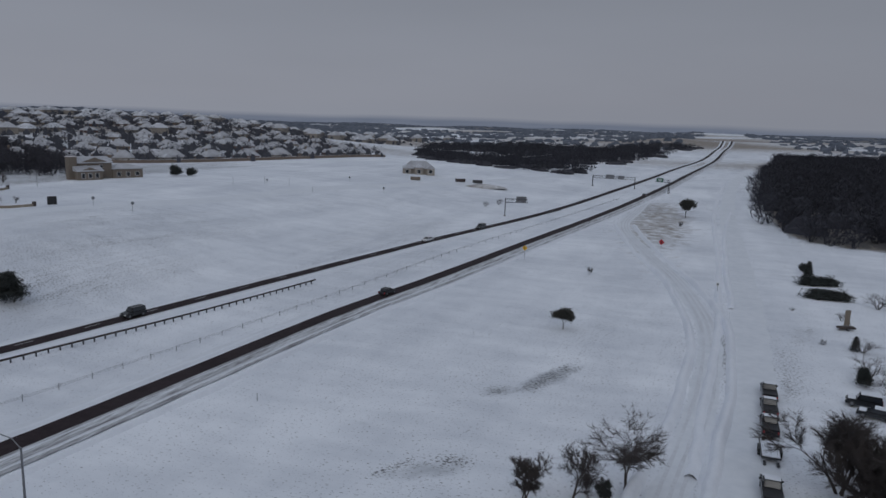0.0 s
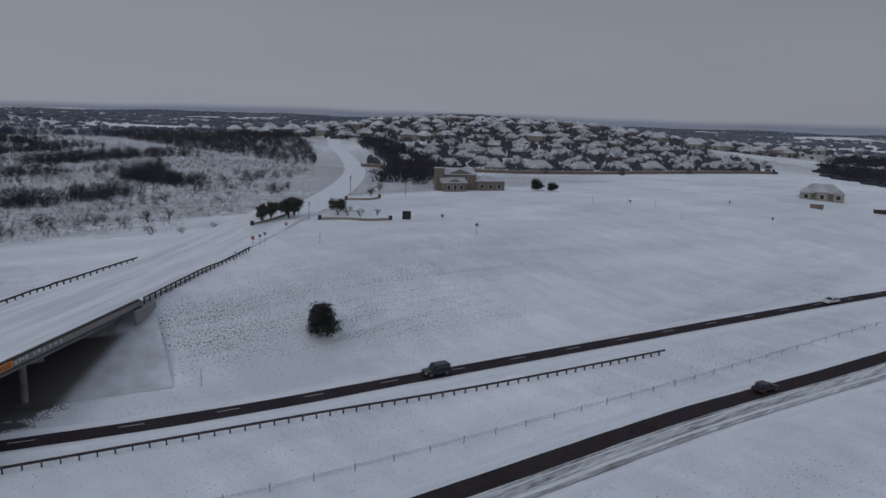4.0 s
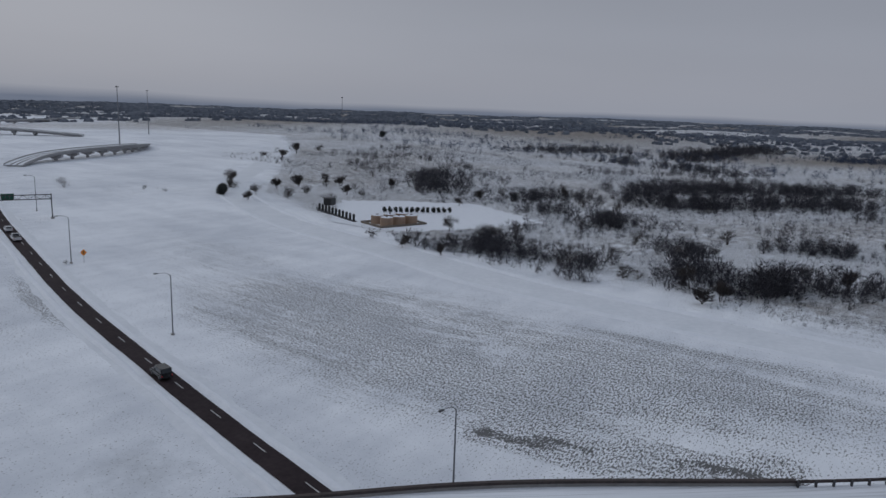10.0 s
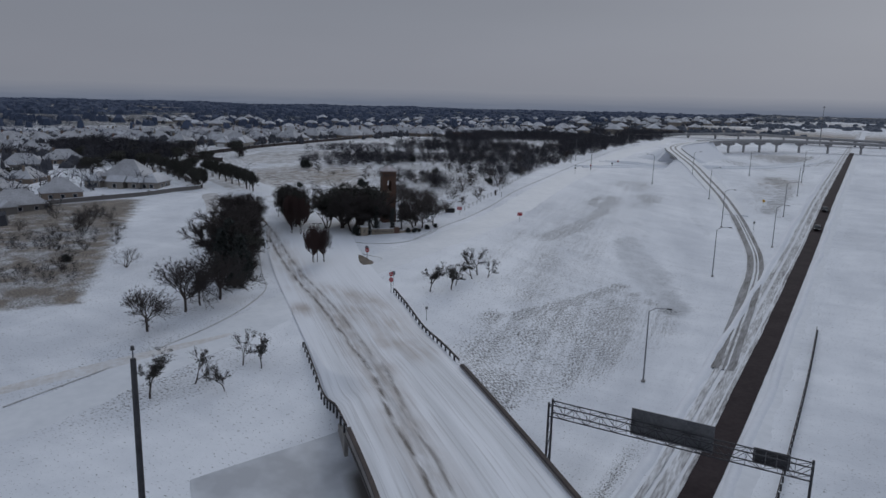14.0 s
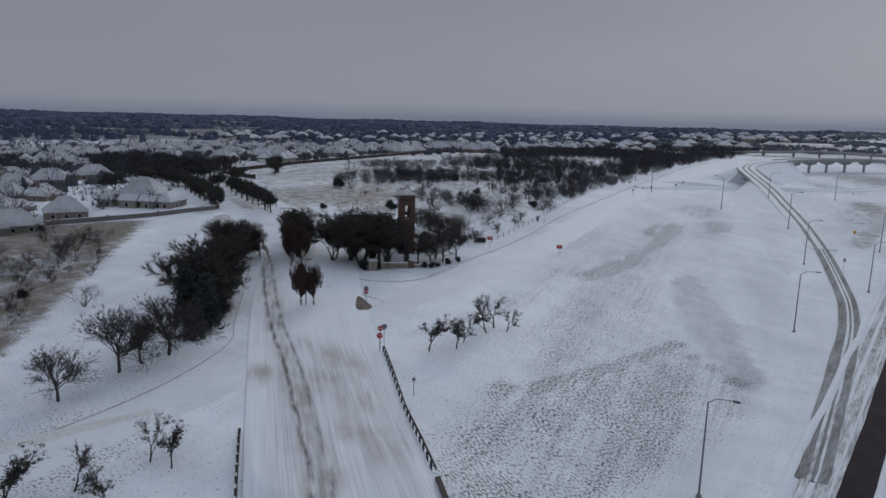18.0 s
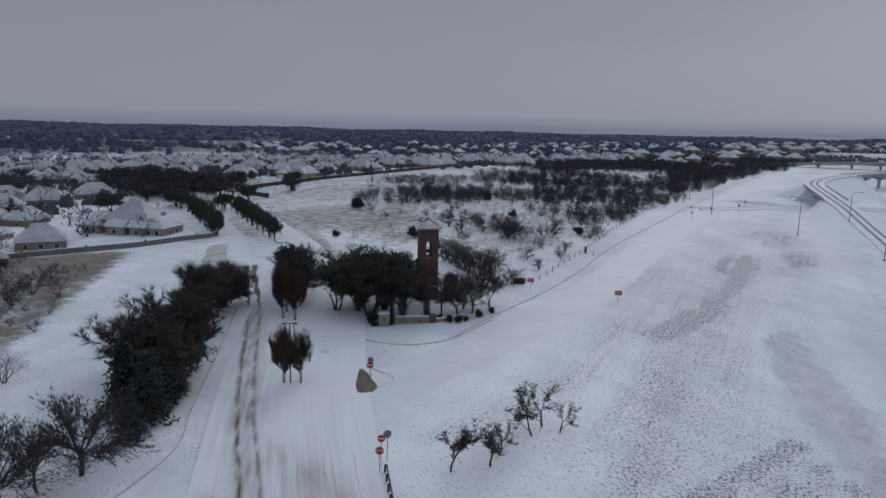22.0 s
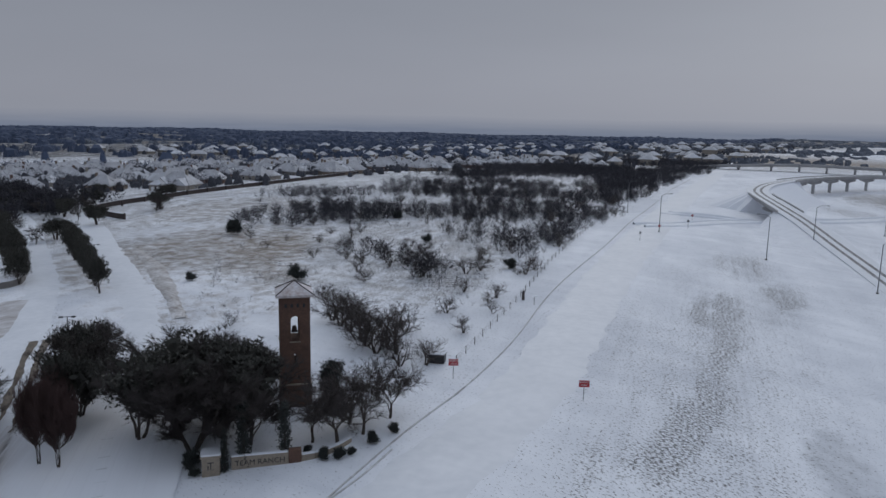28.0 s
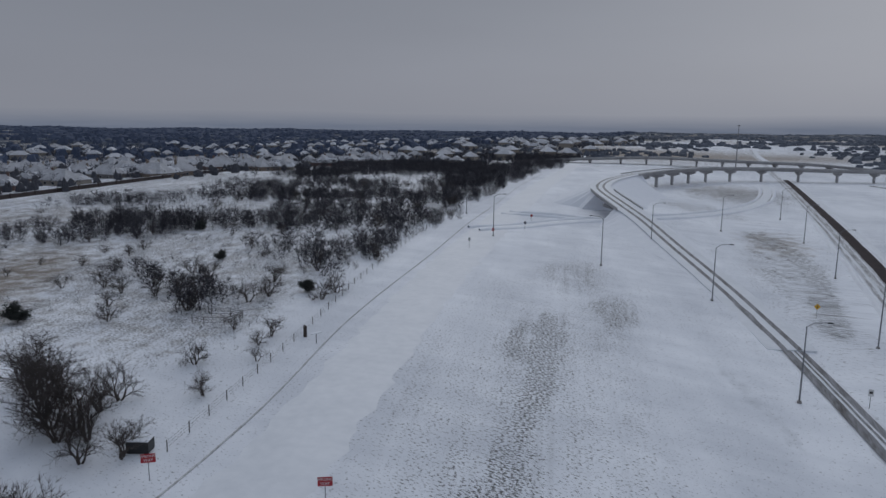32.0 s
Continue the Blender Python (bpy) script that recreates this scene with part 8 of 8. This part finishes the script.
def brush(name, n, inside, x0, x1, y0, y1, h0, h1, stems, label, material=M_BRUSH, seed=5, category="scrub", thick=0.036):
    x, y = scatter(nr, n, inside, x0, x1, y0, y1)
    return brush_mass(name, list(zip(x, y, nr.uniform(h0, h1, len(x)), [stems] * len(x))), label, material, seed, category, thick)


def canopy(name, n, inside, x0, x1, y0, y1, r0, r1, h0, h1, label, material=M_WOODS, seed=5, coarse=False):
    x, y = scatter(nr, n, inside, x0, x1, y0, y1)
    grow_far = np.clip(np.hypot(x, y) / 1600, 0.6, 2.0) if r1 > 12 else 1.0
    return canopy_mass(name, np.c_[x, y, nr.uniform(r0, r1, len(x)) * grow_far, nr.uniform(h0, h1, len(x))], label, material, seed, coarse=coarse)


def west_edge(y):
    return np.interp(y, (-260, -140, -60, 30, 110, 200, 260), (-345, -254, -221, -209, -213, -300, -400))


def off_tanks(x, y):
    return within(x, y, PAD, 0.1) < 0.5


def off_road_w(x, y):
    return segments(x, y, [(-222, 146), (-345, 246), (-535, 351), (-740, 440)]) > 22


# west: thickets, single bushes and low brush beyond the frontage road
# belts of thicket: line, half width, height
WEST_BELTS = (([(-225, -90), (-221, -72), (-223, -57), (-232, -50)], 3.2, 3.4), ([(-372, -66), (-366, -38), (-378, -24), (-410, -4), (-424, 22)], 10, 5.2), ([(-400, -72), (-440, -60), (-470, -20), (-500, 18)], 13, 5.0), ([(-386, 30), (-392, 52), (-406, 84)], 9, 4.6), ([(-298, -50), (-303, -36)], 7, 4.4),
              ([(-240, 2), (-226, 15), (-236, 26), (-246, 40)], 6.5, 4.8), ([(-262, -13), (-263, -2)], 5, 4.0), ([(-288, 11), (-294, 34)], 4.5, 3.8), ([(-212, -44), (-211, -30), (-212, -10)], 4, 3.6), ([(-246, -60), (-228, -44), (-230, -28), (-231, -14)], 4, 4.2),
              ([(-333, -112), (-336, -97), (-359, -96), (-366, -74)], 5, 4.2), ([(-306, -83), (-315, -69)], 4, 3.8), ([(-278, 70), (-279, 85)], 6, 4.8), ([(-284, 93), (-292, 112)], 6, 4.6), ([(-687, -146), (-815, -158), (-1090, -156)], 22, 6.0), ([(-615, -262), (-760, -220)], 16, 5.5),
              ([(-720, 132), (-612, 147), (-577, 176)], 12, 5.5), ([(-331, 58), (-336, 75)], 4, 3.6), ([(-388, 82), (-380, 106)], 7, 4.6), ([(-330, -130), (-352, -160), (-400, -190)], 8, 4.4), ([(-520, 60), (-540, 110), (-560, 150)], 10, 5), ([(-300, 140), (-340, 130), (-380, 150)], 6, 4.2),
              ([(-440, 110), (-470, 150), (-490, 200)], 10, 4.8), ([(-560, -60), (-600, -110), (-620, -180)], 12, 5), ([(-900, -60), (-940, 60), (-980, 160)], 26, 6), ([(-840, 90), (-860, 180), (-800, 260)], 18, 6))
EAST_BELTS = (([(116, -232), (110, -253), (87, -274), (62, -288), (43, -297)], 7, 4.6), ([(74, -214), (56, -210), (36, -199)], 4, 3.6), ([(31, -225), (35, -257), (41, -310)], 4.5, 4.4), ([(182, -458), (160, -540), (86, -572)], 16, 5.5),
              ([(96, -318), (72, -326), (58, -345), (56, -372)], 9, 4.6), ([(130, -262), (112, -272)], 8, 4.4), ([(150, -345), (120, -350), (96, -348)], 10, 4.8), ([(66, -400), (76, -450), (90, -500)], 11, 5.0))
for k, (line, half, high) in enumerate(WEST_BELTS + EAST_BELTS):
    pts = np.array(line, float)
    steps = np.linalg.norm(np.diff(pts, axis=0), axis=1)
    n = int(steps.sum() * half * 2 * (0.08 if pts[0][0] > 0 else 0.26 if pts[0][0] > -330 else (0.14 if pts[0][0] > -560 else 0.05))) + 20
    at_len = nr.uniform(0, steps.sum(), n)
    cum = np.r_[0, np.cumsum(steps)]
    x = np.interp(at_len, cum, pts[:, 0]) + nr.normal(0, half * 0.85, n)
    y = np.interp(at_len, cum, pts[:, 1]) + nr.normal(0, half * 0.85, n)
    ok = ((x < west_edge(y) + 3) | (x > 8)) & off_tanks(x, y) & off_road_w(x, y)
    if ok.sum() < 3:
        continue
    big = pts[0][0] < -560
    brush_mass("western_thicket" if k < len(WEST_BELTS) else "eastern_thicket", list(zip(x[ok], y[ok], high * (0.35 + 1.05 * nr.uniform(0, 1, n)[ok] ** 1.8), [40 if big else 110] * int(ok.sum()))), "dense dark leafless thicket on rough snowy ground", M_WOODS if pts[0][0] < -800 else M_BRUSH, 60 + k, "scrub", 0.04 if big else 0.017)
brush("western_bushes", 9000, lambda x, y: (x < west_edge(y) - 2) & (wavy(1.7 * x, y, 60, 1.0) + 0.6 * wavy(x, y, 19, 0.3) > 0.75) & off_tanks(x, y) & off_road_w(x, y), -640, -210, -330, 330, 1.2, 4.2, 60, "scattered leafless bushes on snowy pasture", seed=5, thick=0.022)
brush("western_low_brush", 34000, lambda x, y: (x < west_edge(y) + 2) & (wavy(x, y, 40, 2.0) > -0.5) & off_tanks(x, y) & off_road_w(x, y), -560, -200, -330, 330, 0.4, 1.6, 14, "low brown brush sticking out of the snow", seed=6, thick=0.05)
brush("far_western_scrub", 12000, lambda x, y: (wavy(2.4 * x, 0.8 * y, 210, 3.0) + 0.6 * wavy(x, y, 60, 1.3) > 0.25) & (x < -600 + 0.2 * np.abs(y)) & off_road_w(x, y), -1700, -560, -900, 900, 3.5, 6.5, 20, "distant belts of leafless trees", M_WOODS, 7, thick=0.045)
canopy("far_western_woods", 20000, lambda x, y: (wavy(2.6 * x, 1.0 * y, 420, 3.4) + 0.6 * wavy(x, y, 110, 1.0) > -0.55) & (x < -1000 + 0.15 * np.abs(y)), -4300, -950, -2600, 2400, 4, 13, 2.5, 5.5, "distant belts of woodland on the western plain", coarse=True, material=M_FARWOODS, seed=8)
# north-east: the dense wood beside the frontage road
def in_north_wood(x, y):
    return (x > np.interp(y, (250, 262, 277, 313, 480, 900), (58, 42, 26, 21, 24, 70))) & (y > 262 - 0.28 * (x - 40))


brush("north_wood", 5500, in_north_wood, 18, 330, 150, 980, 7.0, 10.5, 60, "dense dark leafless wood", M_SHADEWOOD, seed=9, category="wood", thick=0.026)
# dark lumps added under the twigs in place of the wood's inner shade
canopy("north_wood_shade_fill", 1500, lambda x, y: in_north_wood(x - 7, y - 9), 18, 420, 150, 1000, 8, 14, 4, 6.2, "dark lumps standing in for shade inside the dense wood", M_SHADEWOOD, 10)


# north: creek wood beyond the village, belts further off
CREEK = ((-400, 1000), (-300, 720), (-262, 640), (-215, 560), (-150, 486), (-88, 492), (-80, 664), (-55, 912), (-20, 1240), (-330, 1240))


def in_creek(x, y):
    return (within(x, y, CREEK, 6.0) > 0.5) & (wavy(x, y, 90, 5) > -0.9)


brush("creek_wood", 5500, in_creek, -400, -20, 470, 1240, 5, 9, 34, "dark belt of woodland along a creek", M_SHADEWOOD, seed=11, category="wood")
# more added lumps, filling the creek wood with painted shade
canopy("creek_wood_shade_fill", 700, in_creek, -400, -20, 480, 1240, 10, 18, 2, 3.2, "dark lumps standing in for shade inside the creek wood", M_BRUSH, 12)
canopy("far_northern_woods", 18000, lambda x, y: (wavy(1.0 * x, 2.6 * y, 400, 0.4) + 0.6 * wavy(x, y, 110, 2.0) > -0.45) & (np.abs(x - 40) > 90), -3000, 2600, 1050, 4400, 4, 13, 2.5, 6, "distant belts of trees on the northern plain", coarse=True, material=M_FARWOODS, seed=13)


# south-east: scrub between frontage road and houses
def in_east(x, y):
    return (x > np.interp(y, (-560, -403, -269, -198, -145), (66, 47, 32, 21, 15))) & (x < np.interp(y, (-640, -420, -286, -200, -150), (190, 185, 180, 110, 60)))


brush("eastern_thickets", 13000, lambda x, y: in_east(x, y) & ((wavy(1.6 * x, 1.6 * y, 100, 2.2) + 0.5 * wavy(x, y, 25, 1.0) > 0.75 - 1.2 * step((-320 - y) / 110) + 1.3 * step((y + 235) / 60)) | near(x, y, EAST_CLUMPS)), 10, 330, -660, -170, 2.0, 5.0, 70, "dark leafless thickets on rough snowy ground", seed=14, thick=0.020)
brush("eastern_low_brush", 11000, lambda x, y: in_east(x, y) & (wavy(x, y, 30, 4.0) > -0.2), 10, 300, -560, -145, 0.4, 1.5, 16, "low brown brush in the snow", seed=15)
brush("estate_brush", 2600, lambda x, y: (0.66 * (x - 24) + 0.75 * (y + 48) > 6) & (wavy(x, y, 30, 1.0) > 0.2), 30, 112, -115, -30, 0.5, 1.8, 30, "dry brown brush in the rough field", seed=16)
# gardens between the houses
spots = []
for a, b in taken:
    for _ in range(15 if a < 0 else 8):
        w, r = nr.uniform(0, 6.28), nr.uniform(10, 18)
        spots.append((a + r * math.cos(w), b + r * math.sin(w), nr.uniform(2.8, 8.6), 34))
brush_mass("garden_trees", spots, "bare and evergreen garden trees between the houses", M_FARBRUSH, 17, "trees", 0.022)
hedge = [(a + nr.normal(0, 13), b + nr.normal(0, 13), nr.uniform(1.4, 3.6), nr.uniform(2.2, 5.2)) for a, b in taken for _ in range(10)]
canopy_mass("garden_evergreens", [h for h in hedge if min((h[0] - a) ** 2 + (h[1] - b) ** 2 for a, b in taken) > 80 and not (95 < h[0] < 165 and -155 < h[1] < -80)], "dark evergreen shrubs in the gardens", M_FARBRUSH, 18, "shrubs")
# woods among and behind the estate
brush("estate_woods", 5200, lambda x, y: (wavy(x, y, 70, 0.6) > 0.35) & (segments(x, y, [(40, -120), (88, -215), (150, -290), (210, -300)]) > 16) & (x > np.interp(y, (-330, -200, -120), (222, 198, 232))) , 140, 420, -340, 60, 4.5, 8, 45, "dark trees between the estate houses", seed=19, category="wood")
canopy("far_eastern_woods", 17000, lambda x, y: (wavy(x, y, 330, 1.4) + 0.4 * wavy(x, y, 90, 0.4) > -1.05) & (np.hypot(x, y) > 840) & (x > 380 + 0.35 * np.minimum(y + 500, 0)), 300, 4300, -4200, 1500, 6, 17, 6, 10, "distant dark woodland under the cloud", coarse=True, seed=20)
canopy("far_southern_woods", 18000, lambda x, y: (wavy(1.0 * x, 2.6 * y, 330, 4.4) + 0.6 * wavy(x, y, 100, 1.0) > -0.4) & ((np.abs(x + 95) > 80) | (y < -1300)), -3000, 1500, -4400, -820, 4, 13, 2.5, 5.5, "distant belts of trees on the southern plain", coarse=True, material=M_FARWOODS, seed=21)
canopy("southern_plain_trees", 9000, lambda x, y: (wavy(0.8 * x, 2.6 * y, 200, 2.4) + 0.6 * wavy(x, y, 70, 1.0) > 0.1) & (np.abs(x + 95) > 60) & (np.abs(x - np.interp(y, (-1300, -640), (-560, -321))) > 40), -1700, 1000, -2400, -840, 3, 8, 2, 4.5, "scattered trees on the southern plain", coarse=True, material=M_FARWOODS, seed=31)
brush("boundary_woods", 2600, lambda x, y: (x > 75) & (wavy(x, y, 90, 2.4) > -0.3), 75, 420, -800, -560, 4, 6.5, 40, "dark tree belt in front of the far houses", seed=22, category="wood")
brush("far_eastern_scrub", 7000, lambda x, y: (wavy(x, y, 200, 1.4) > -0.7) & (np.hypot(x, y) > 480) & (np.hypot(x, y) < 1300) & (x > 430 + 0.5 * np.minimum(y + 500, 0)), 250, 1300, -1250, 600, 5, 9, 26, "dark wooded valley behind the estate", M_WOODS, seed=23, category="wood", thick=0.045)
brush("estate_belt", 1500, lambda x, y: segments(x, y, [(208, -196), (245, -208), (300, -228)]) < 18, 120, 330, -260, -150, 5, 8.5, 60, "dark belt of trees behind the estate houses", seed=27, category="wood")
# the dark wood west of the village road and the trees on its other side
brush("northwest_wood", 6500, lambda x, y: (segments(x, y, [(-222, 146), (-345, 246), (-535, 351), (-740, 440)]) > 20) & (y < 250 - 0.62 * (x + 345) - 4) & (y > np.interp(x, (-900, -560, -490, -413, -380), (250, 232, 238, 236, 246))) & (x < -378), -900, -340, 120, 480, 3, 5.8, 40, "dark leafless wood along the village road", seed=24, category="wood")
brush("village_edge_trees", 2600, lambda x, y: (segments(x, y, [(-280, 232), (-318, 268), (-372, 306), (-450, 348), (-560, 404)]) < 14), -580, -255, 205, 420, 4, 8.5, 60, "dark trees along the village road", seed=25, category="wood")

# far hills, a glowing ring with painted haze
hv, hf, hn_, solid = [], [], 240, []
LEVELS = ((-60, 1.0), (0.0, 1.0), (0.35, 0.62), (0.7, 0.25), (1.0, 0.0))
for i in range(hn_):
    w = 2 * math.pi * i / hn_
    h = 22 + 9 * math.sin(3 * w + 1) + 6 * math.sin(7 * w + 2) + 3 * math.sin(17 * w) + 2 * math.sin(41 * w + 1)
    # the painted murk reaches higher over the wooded valley to the east
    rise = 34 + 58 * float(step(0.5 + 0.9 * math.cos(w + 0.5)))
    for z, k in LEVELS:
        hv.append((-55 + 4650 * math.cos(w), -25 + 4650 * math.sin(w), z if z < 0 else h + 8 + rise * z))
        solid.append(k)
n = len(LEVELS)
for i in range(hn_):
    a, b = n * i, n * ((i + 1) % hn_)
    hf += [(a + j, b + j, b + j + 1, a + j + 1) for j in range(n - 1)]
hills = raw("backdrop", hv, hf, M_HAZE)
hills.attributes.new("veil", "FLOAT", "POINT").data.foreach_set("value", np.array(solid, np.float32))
tagged(new("backdrop", hills), "low blue-grey backdrop hills glowing with painted haze", "hills", kind="structure")

# ---- vehicles ----
def wheel(parent, x, y, r=0.36):
    w = part("wheel", tb((x, y - 0.11, r), (x, y + 0.11, r), r, n=14), M_RUBBER, parent)
    part("rim", tb((x, y - 0.12, r), (x, y + 0.12, r), r * 0.58, n=10), M_STEEL, w)


CAR_PAINT = {"dark": mat("black_car_paint", (0.012, 0.013, 0.016), (0.02, 0.021, 0.025), 1, 0.25), "white": mat("white_car_paint", (0.6, 0.6, 0.62), (0.5, 0.5, 0.52), 1, 0.3),
             "silver": mat("silver_car_paint", (0.25, 0.26, 0.28), (0.2, 0.21, 0.23), 1, 0.3), "grey": mat("grey_car_paint", (0.06, 0.065, 0.07), (0.045, 0.05, 0.055), 1, 0.3)}


def vehicle(kind, paint, x, y, heading, label, snow=True, lift=0.14, group=""):
    """A car, suv or pickup; the nose points along heading."""
    name = {"car": "car", "suv": "sport_utility_car", "pickup": "pickup_truck"}[kind]
    v = thing(name, pose(x, y, at(x, y) + lift, 0, 0, heading), label, "car" if kind != "pickup" else "truck", group)
    L, W, H = {"car": (4.6, 1.8, 1.45), "suv": (4.6, 1.9, 1.85), "pickup": (5.7, 1.95, 1.85)}[kind]
    h = 0.62 * H if kind != "suv" else 0.58 * H
    body = bmesh.new()
    prism(body, [(-L / 2, 0.35), (-L / 2 + 0.05, h * 0.95), (-L / 2 + 0.3, h), (L * 0.22, h), (L / 2 - 0.15, h * 0.86), (L / 2, h * 0.6), (L / 2, 0.35)], -W / 2, W / 2)
    bmesh.ops.bevel(body, geom=list(body.edges), offset=0.06, segments=2, affect="EDGES")
    part("body", body, CAR_PAINT[paint], v)
    a, b = {"car": (-L * 0.36, L * 0.2), "suv": (-L * 0.47, L * 0.18), "pickup": (-L * 0.1, L * 0.22)}[kind]
    rake = 0.12 if kind == "suv" else 0.5
    cab = bmesh.new()
    prism(cab, [(a, h), (a + rake * 0.6, H), (b - rake - 0.15, H), (b + 0.1, h)], -W / 2 + 0.1, W / 2 - 0.1)
    bmesh.ops.bevel(cab, geom=list(cab.edges), offset=0.05, segments=1, affect="EDGES")
    part("cabin", cab, CAR_PAINT[paint], v)
    gl = bmesh.new()
    prism(gl, [(a + 0.25, h + 0.06), (a + rake * 0.6 + 0.12, H - 0.1), (b - rake - 0.25, H - 0.1), (b - 0.2, h + 0.06)], -W / 2 + 0.085, W / 2 - 0.085)
    part("side_window", gl, M_GLASS, v)
    for p, q, s in (((b + 0.06, h + 0.08), (b - rake - 0.08, H - 0.08), 1), ((a - 0.02, h + 0.08), (a + rake * 0.55, H - 0.08), -1)):
        ws = bmesh.new()
        vs = [ws.verts.new((p[0] + 0.06 * s, -W / 2 + 0.22, p[1])), ws.verts.new((p[0] + 0.06 * s, W / 2 - 0.22, p[1])), ws.verts.new((q[0] + 0.06 * s, W / 2 - 0.28, q[1])), ws.verts.new((q[0] + 0.06 * s, -W / 2 + 0.28, q[1]))]
        ws.faces.new(vs)
        part("windscreen" if s > 0 else "rear_window", ws, M_GLASS, v)
    for sx in (-0.31, 0.31):
        for sy in (-1, 1):
            wheel(v, sx * L, sy * (W / 2 - 0.1), 0.34 if kind == "car" else 0.4)
    for sy in (-1, 1):
        part("headlight", bx(L / 2 - 0.08, L / 2 + 0.02, sy * W * 0.36 - 0.16, sy * W * 0.36 + 0.16, h * 0.62, h * 0.76), M_WHITE, v)
        part("tail_light", bx(-L / 2 - 0.02, -L / 2 + 0.06, sy * W * 0.42 - 0.09, sy * W * 0.42 + 0.09, h * 0.6, h * 0.85), M_RED, v)
        part("mirror", bx(b - 0.25, b - 0.08, sy * (W / 2 + 0.12) - 0.1, sy * (W / 2 + 0.12) + 0.1, h, h + 0.2, bevel=0.03), CAR_PAINT["dark"], v)
    if kind == "pickup":
        bed = bmesh.new()
        box(bed, -L / 2 + 0.12, a - 0.1, -W / 2 + 0.1, W / 2 - 0.1, h - 0.02, h + 0.03)
        part("bed_liner", bed, M_BLACK, v)
    if snow:
        part("roof_snow", bx(a + rake * 0.6, b - rake - 0.2, -W / 2 + 0.2, W / 2 - 0.2, H + 0.005, H + 0.1, bevel=0.04), M_SNOW, v)
        part("bonnet_snow", bx(b + 0.2, L / 2 - 0.3, -W / 2 + 0.2, W / 2 - 0.2, h - 0.06, h + 0.05, bevel=0.03), M_SNOW, v)
    return v


def lane_heading(f, y):
    return math.degrees(math.atan2(2.0, float(f(y + 1) - f(y - 1))))


vehicle("pickup", "dark", 10.7, 107.6, 90, "black pickup dusted with snow parked by the kerb", group="parked line of vehicles")
vehicle("pickup", "grey", 10.3, 101.2, 90, "dark grey snow-dusted pickup parked by the kerb", group="parked line of vehicles")
vehicle("pickup", "dark", 9.9, 94.4, 90, "black pickup with snow on its cab and bonnet", group="parked line of vehicles")
trl = thing("flatbed_trailer", pose(9.4, 87.0, at(9.4, 87.0) + 0.1, 0, 0, 90), "low flatbed trailer covered with snow", "trailer", "parked line of vehicles")
part("bed", bx(-2.9, 2.4, -1.05, 1.05, 0.55, 0.72, bevel=0.03), M_DARKSTEEL, trl), part("snow", bx(-2.8, 2.3, -0.95, 0.95, 0.725, 0.86, bevel=0.05), M_SNOW, trl)
part("drawbar", bx(2.4, 3.6, -0.08, 0.08, 0.5, 0.62), M_DARKSTEEL, trl)
for s in (-1, 1):
    part("fender", bx(-1.3, 0.5, s * 1.2 - 0.14, s * 1.2 + 0.14, 0.75, 0.85, bevel=0.04), M_BLACK, trl)
    wheel(trl, -0.85, s * 1.2, 0.36), wheel(trl, 0.05, s * 1.2, 0.36)
    part("ramp_leg", bx(-3.9, -2.9, s * 0.7 - 0.15, s * 0.7 + 0.15, 0.15, 0.3), M_DARKSTEEL, trl)
vehicle("pickup", "dark", 8.8, 75.6, 90, "dark snow-dusted pickup parked by the kerb", group="parked line of vehicles")
vehicle("suv", "dark", 22.9, 109.0, 170, "black car with snow on its roof by the trees", group="cars by the trees")
vehicle("car", "dark", 23.6, 104.8, 165, "black car half covered with snow", group="cars by the trees")
mast = thing("equipment_trailer", pose(27.4, 153, at(27.4, 153), 0, 0, 20), "small dark trailer with a tall pale board", "trailer")
part("bed", bx(-1.6, 1.6, -0.7, 0.7, 0.35, 0.7, bevel=0.04), M_RUST, mast)
part("board", bx(-0.5, 0.55, -0.06, 0.06, 0.9, 4.0, bevel=0.02), M_STUCCO, mast)
part("stay", tb((0.9, 0, 0.7), (0.2, 0, 2.6), 0.05, n=5), M_DARKSTEEL, mast)
for s in (-1, 1):
    wheel(mast, 0, s * 0.8, 0.3)
for f, kind, paint, y, flip, lab in ((east_lane, "car", "dark", 138, 0, "dark sedan driving on the cleared lane"), (west_lane, "suv", "dark", 101, 180, "black jeep-like car on the cleared lane"), (west_lane, "car", "white", 205, 180, "white sedan on the cleared lane"),
                                     (west_lane, "suv", "grey", 240, 180, "dark car driving on the highway"), (east_lane, "car", "grey", 395, 0, "dark car driving away on the highway"), (west_lane, "pickup", "white", -150, 180, "white pickup on the curving highway"),
                                     (west_lane, "suv", "dark", -43, 180, "black jeep-like car on the cleared lane"), (west_lane, "car", "white", -163, 180, "pale car on the curving highway"), (east_lane, "car", "dark", -250, 0, "dark car on the southern highway"), (east_lane, "car", "dark", -215, 0, "dark car on the southern highway")):
    vehicle(kind, paint, float(f(y)), y, lane_heading(f, y) + flip, lab, snow=False, lift=0.2)
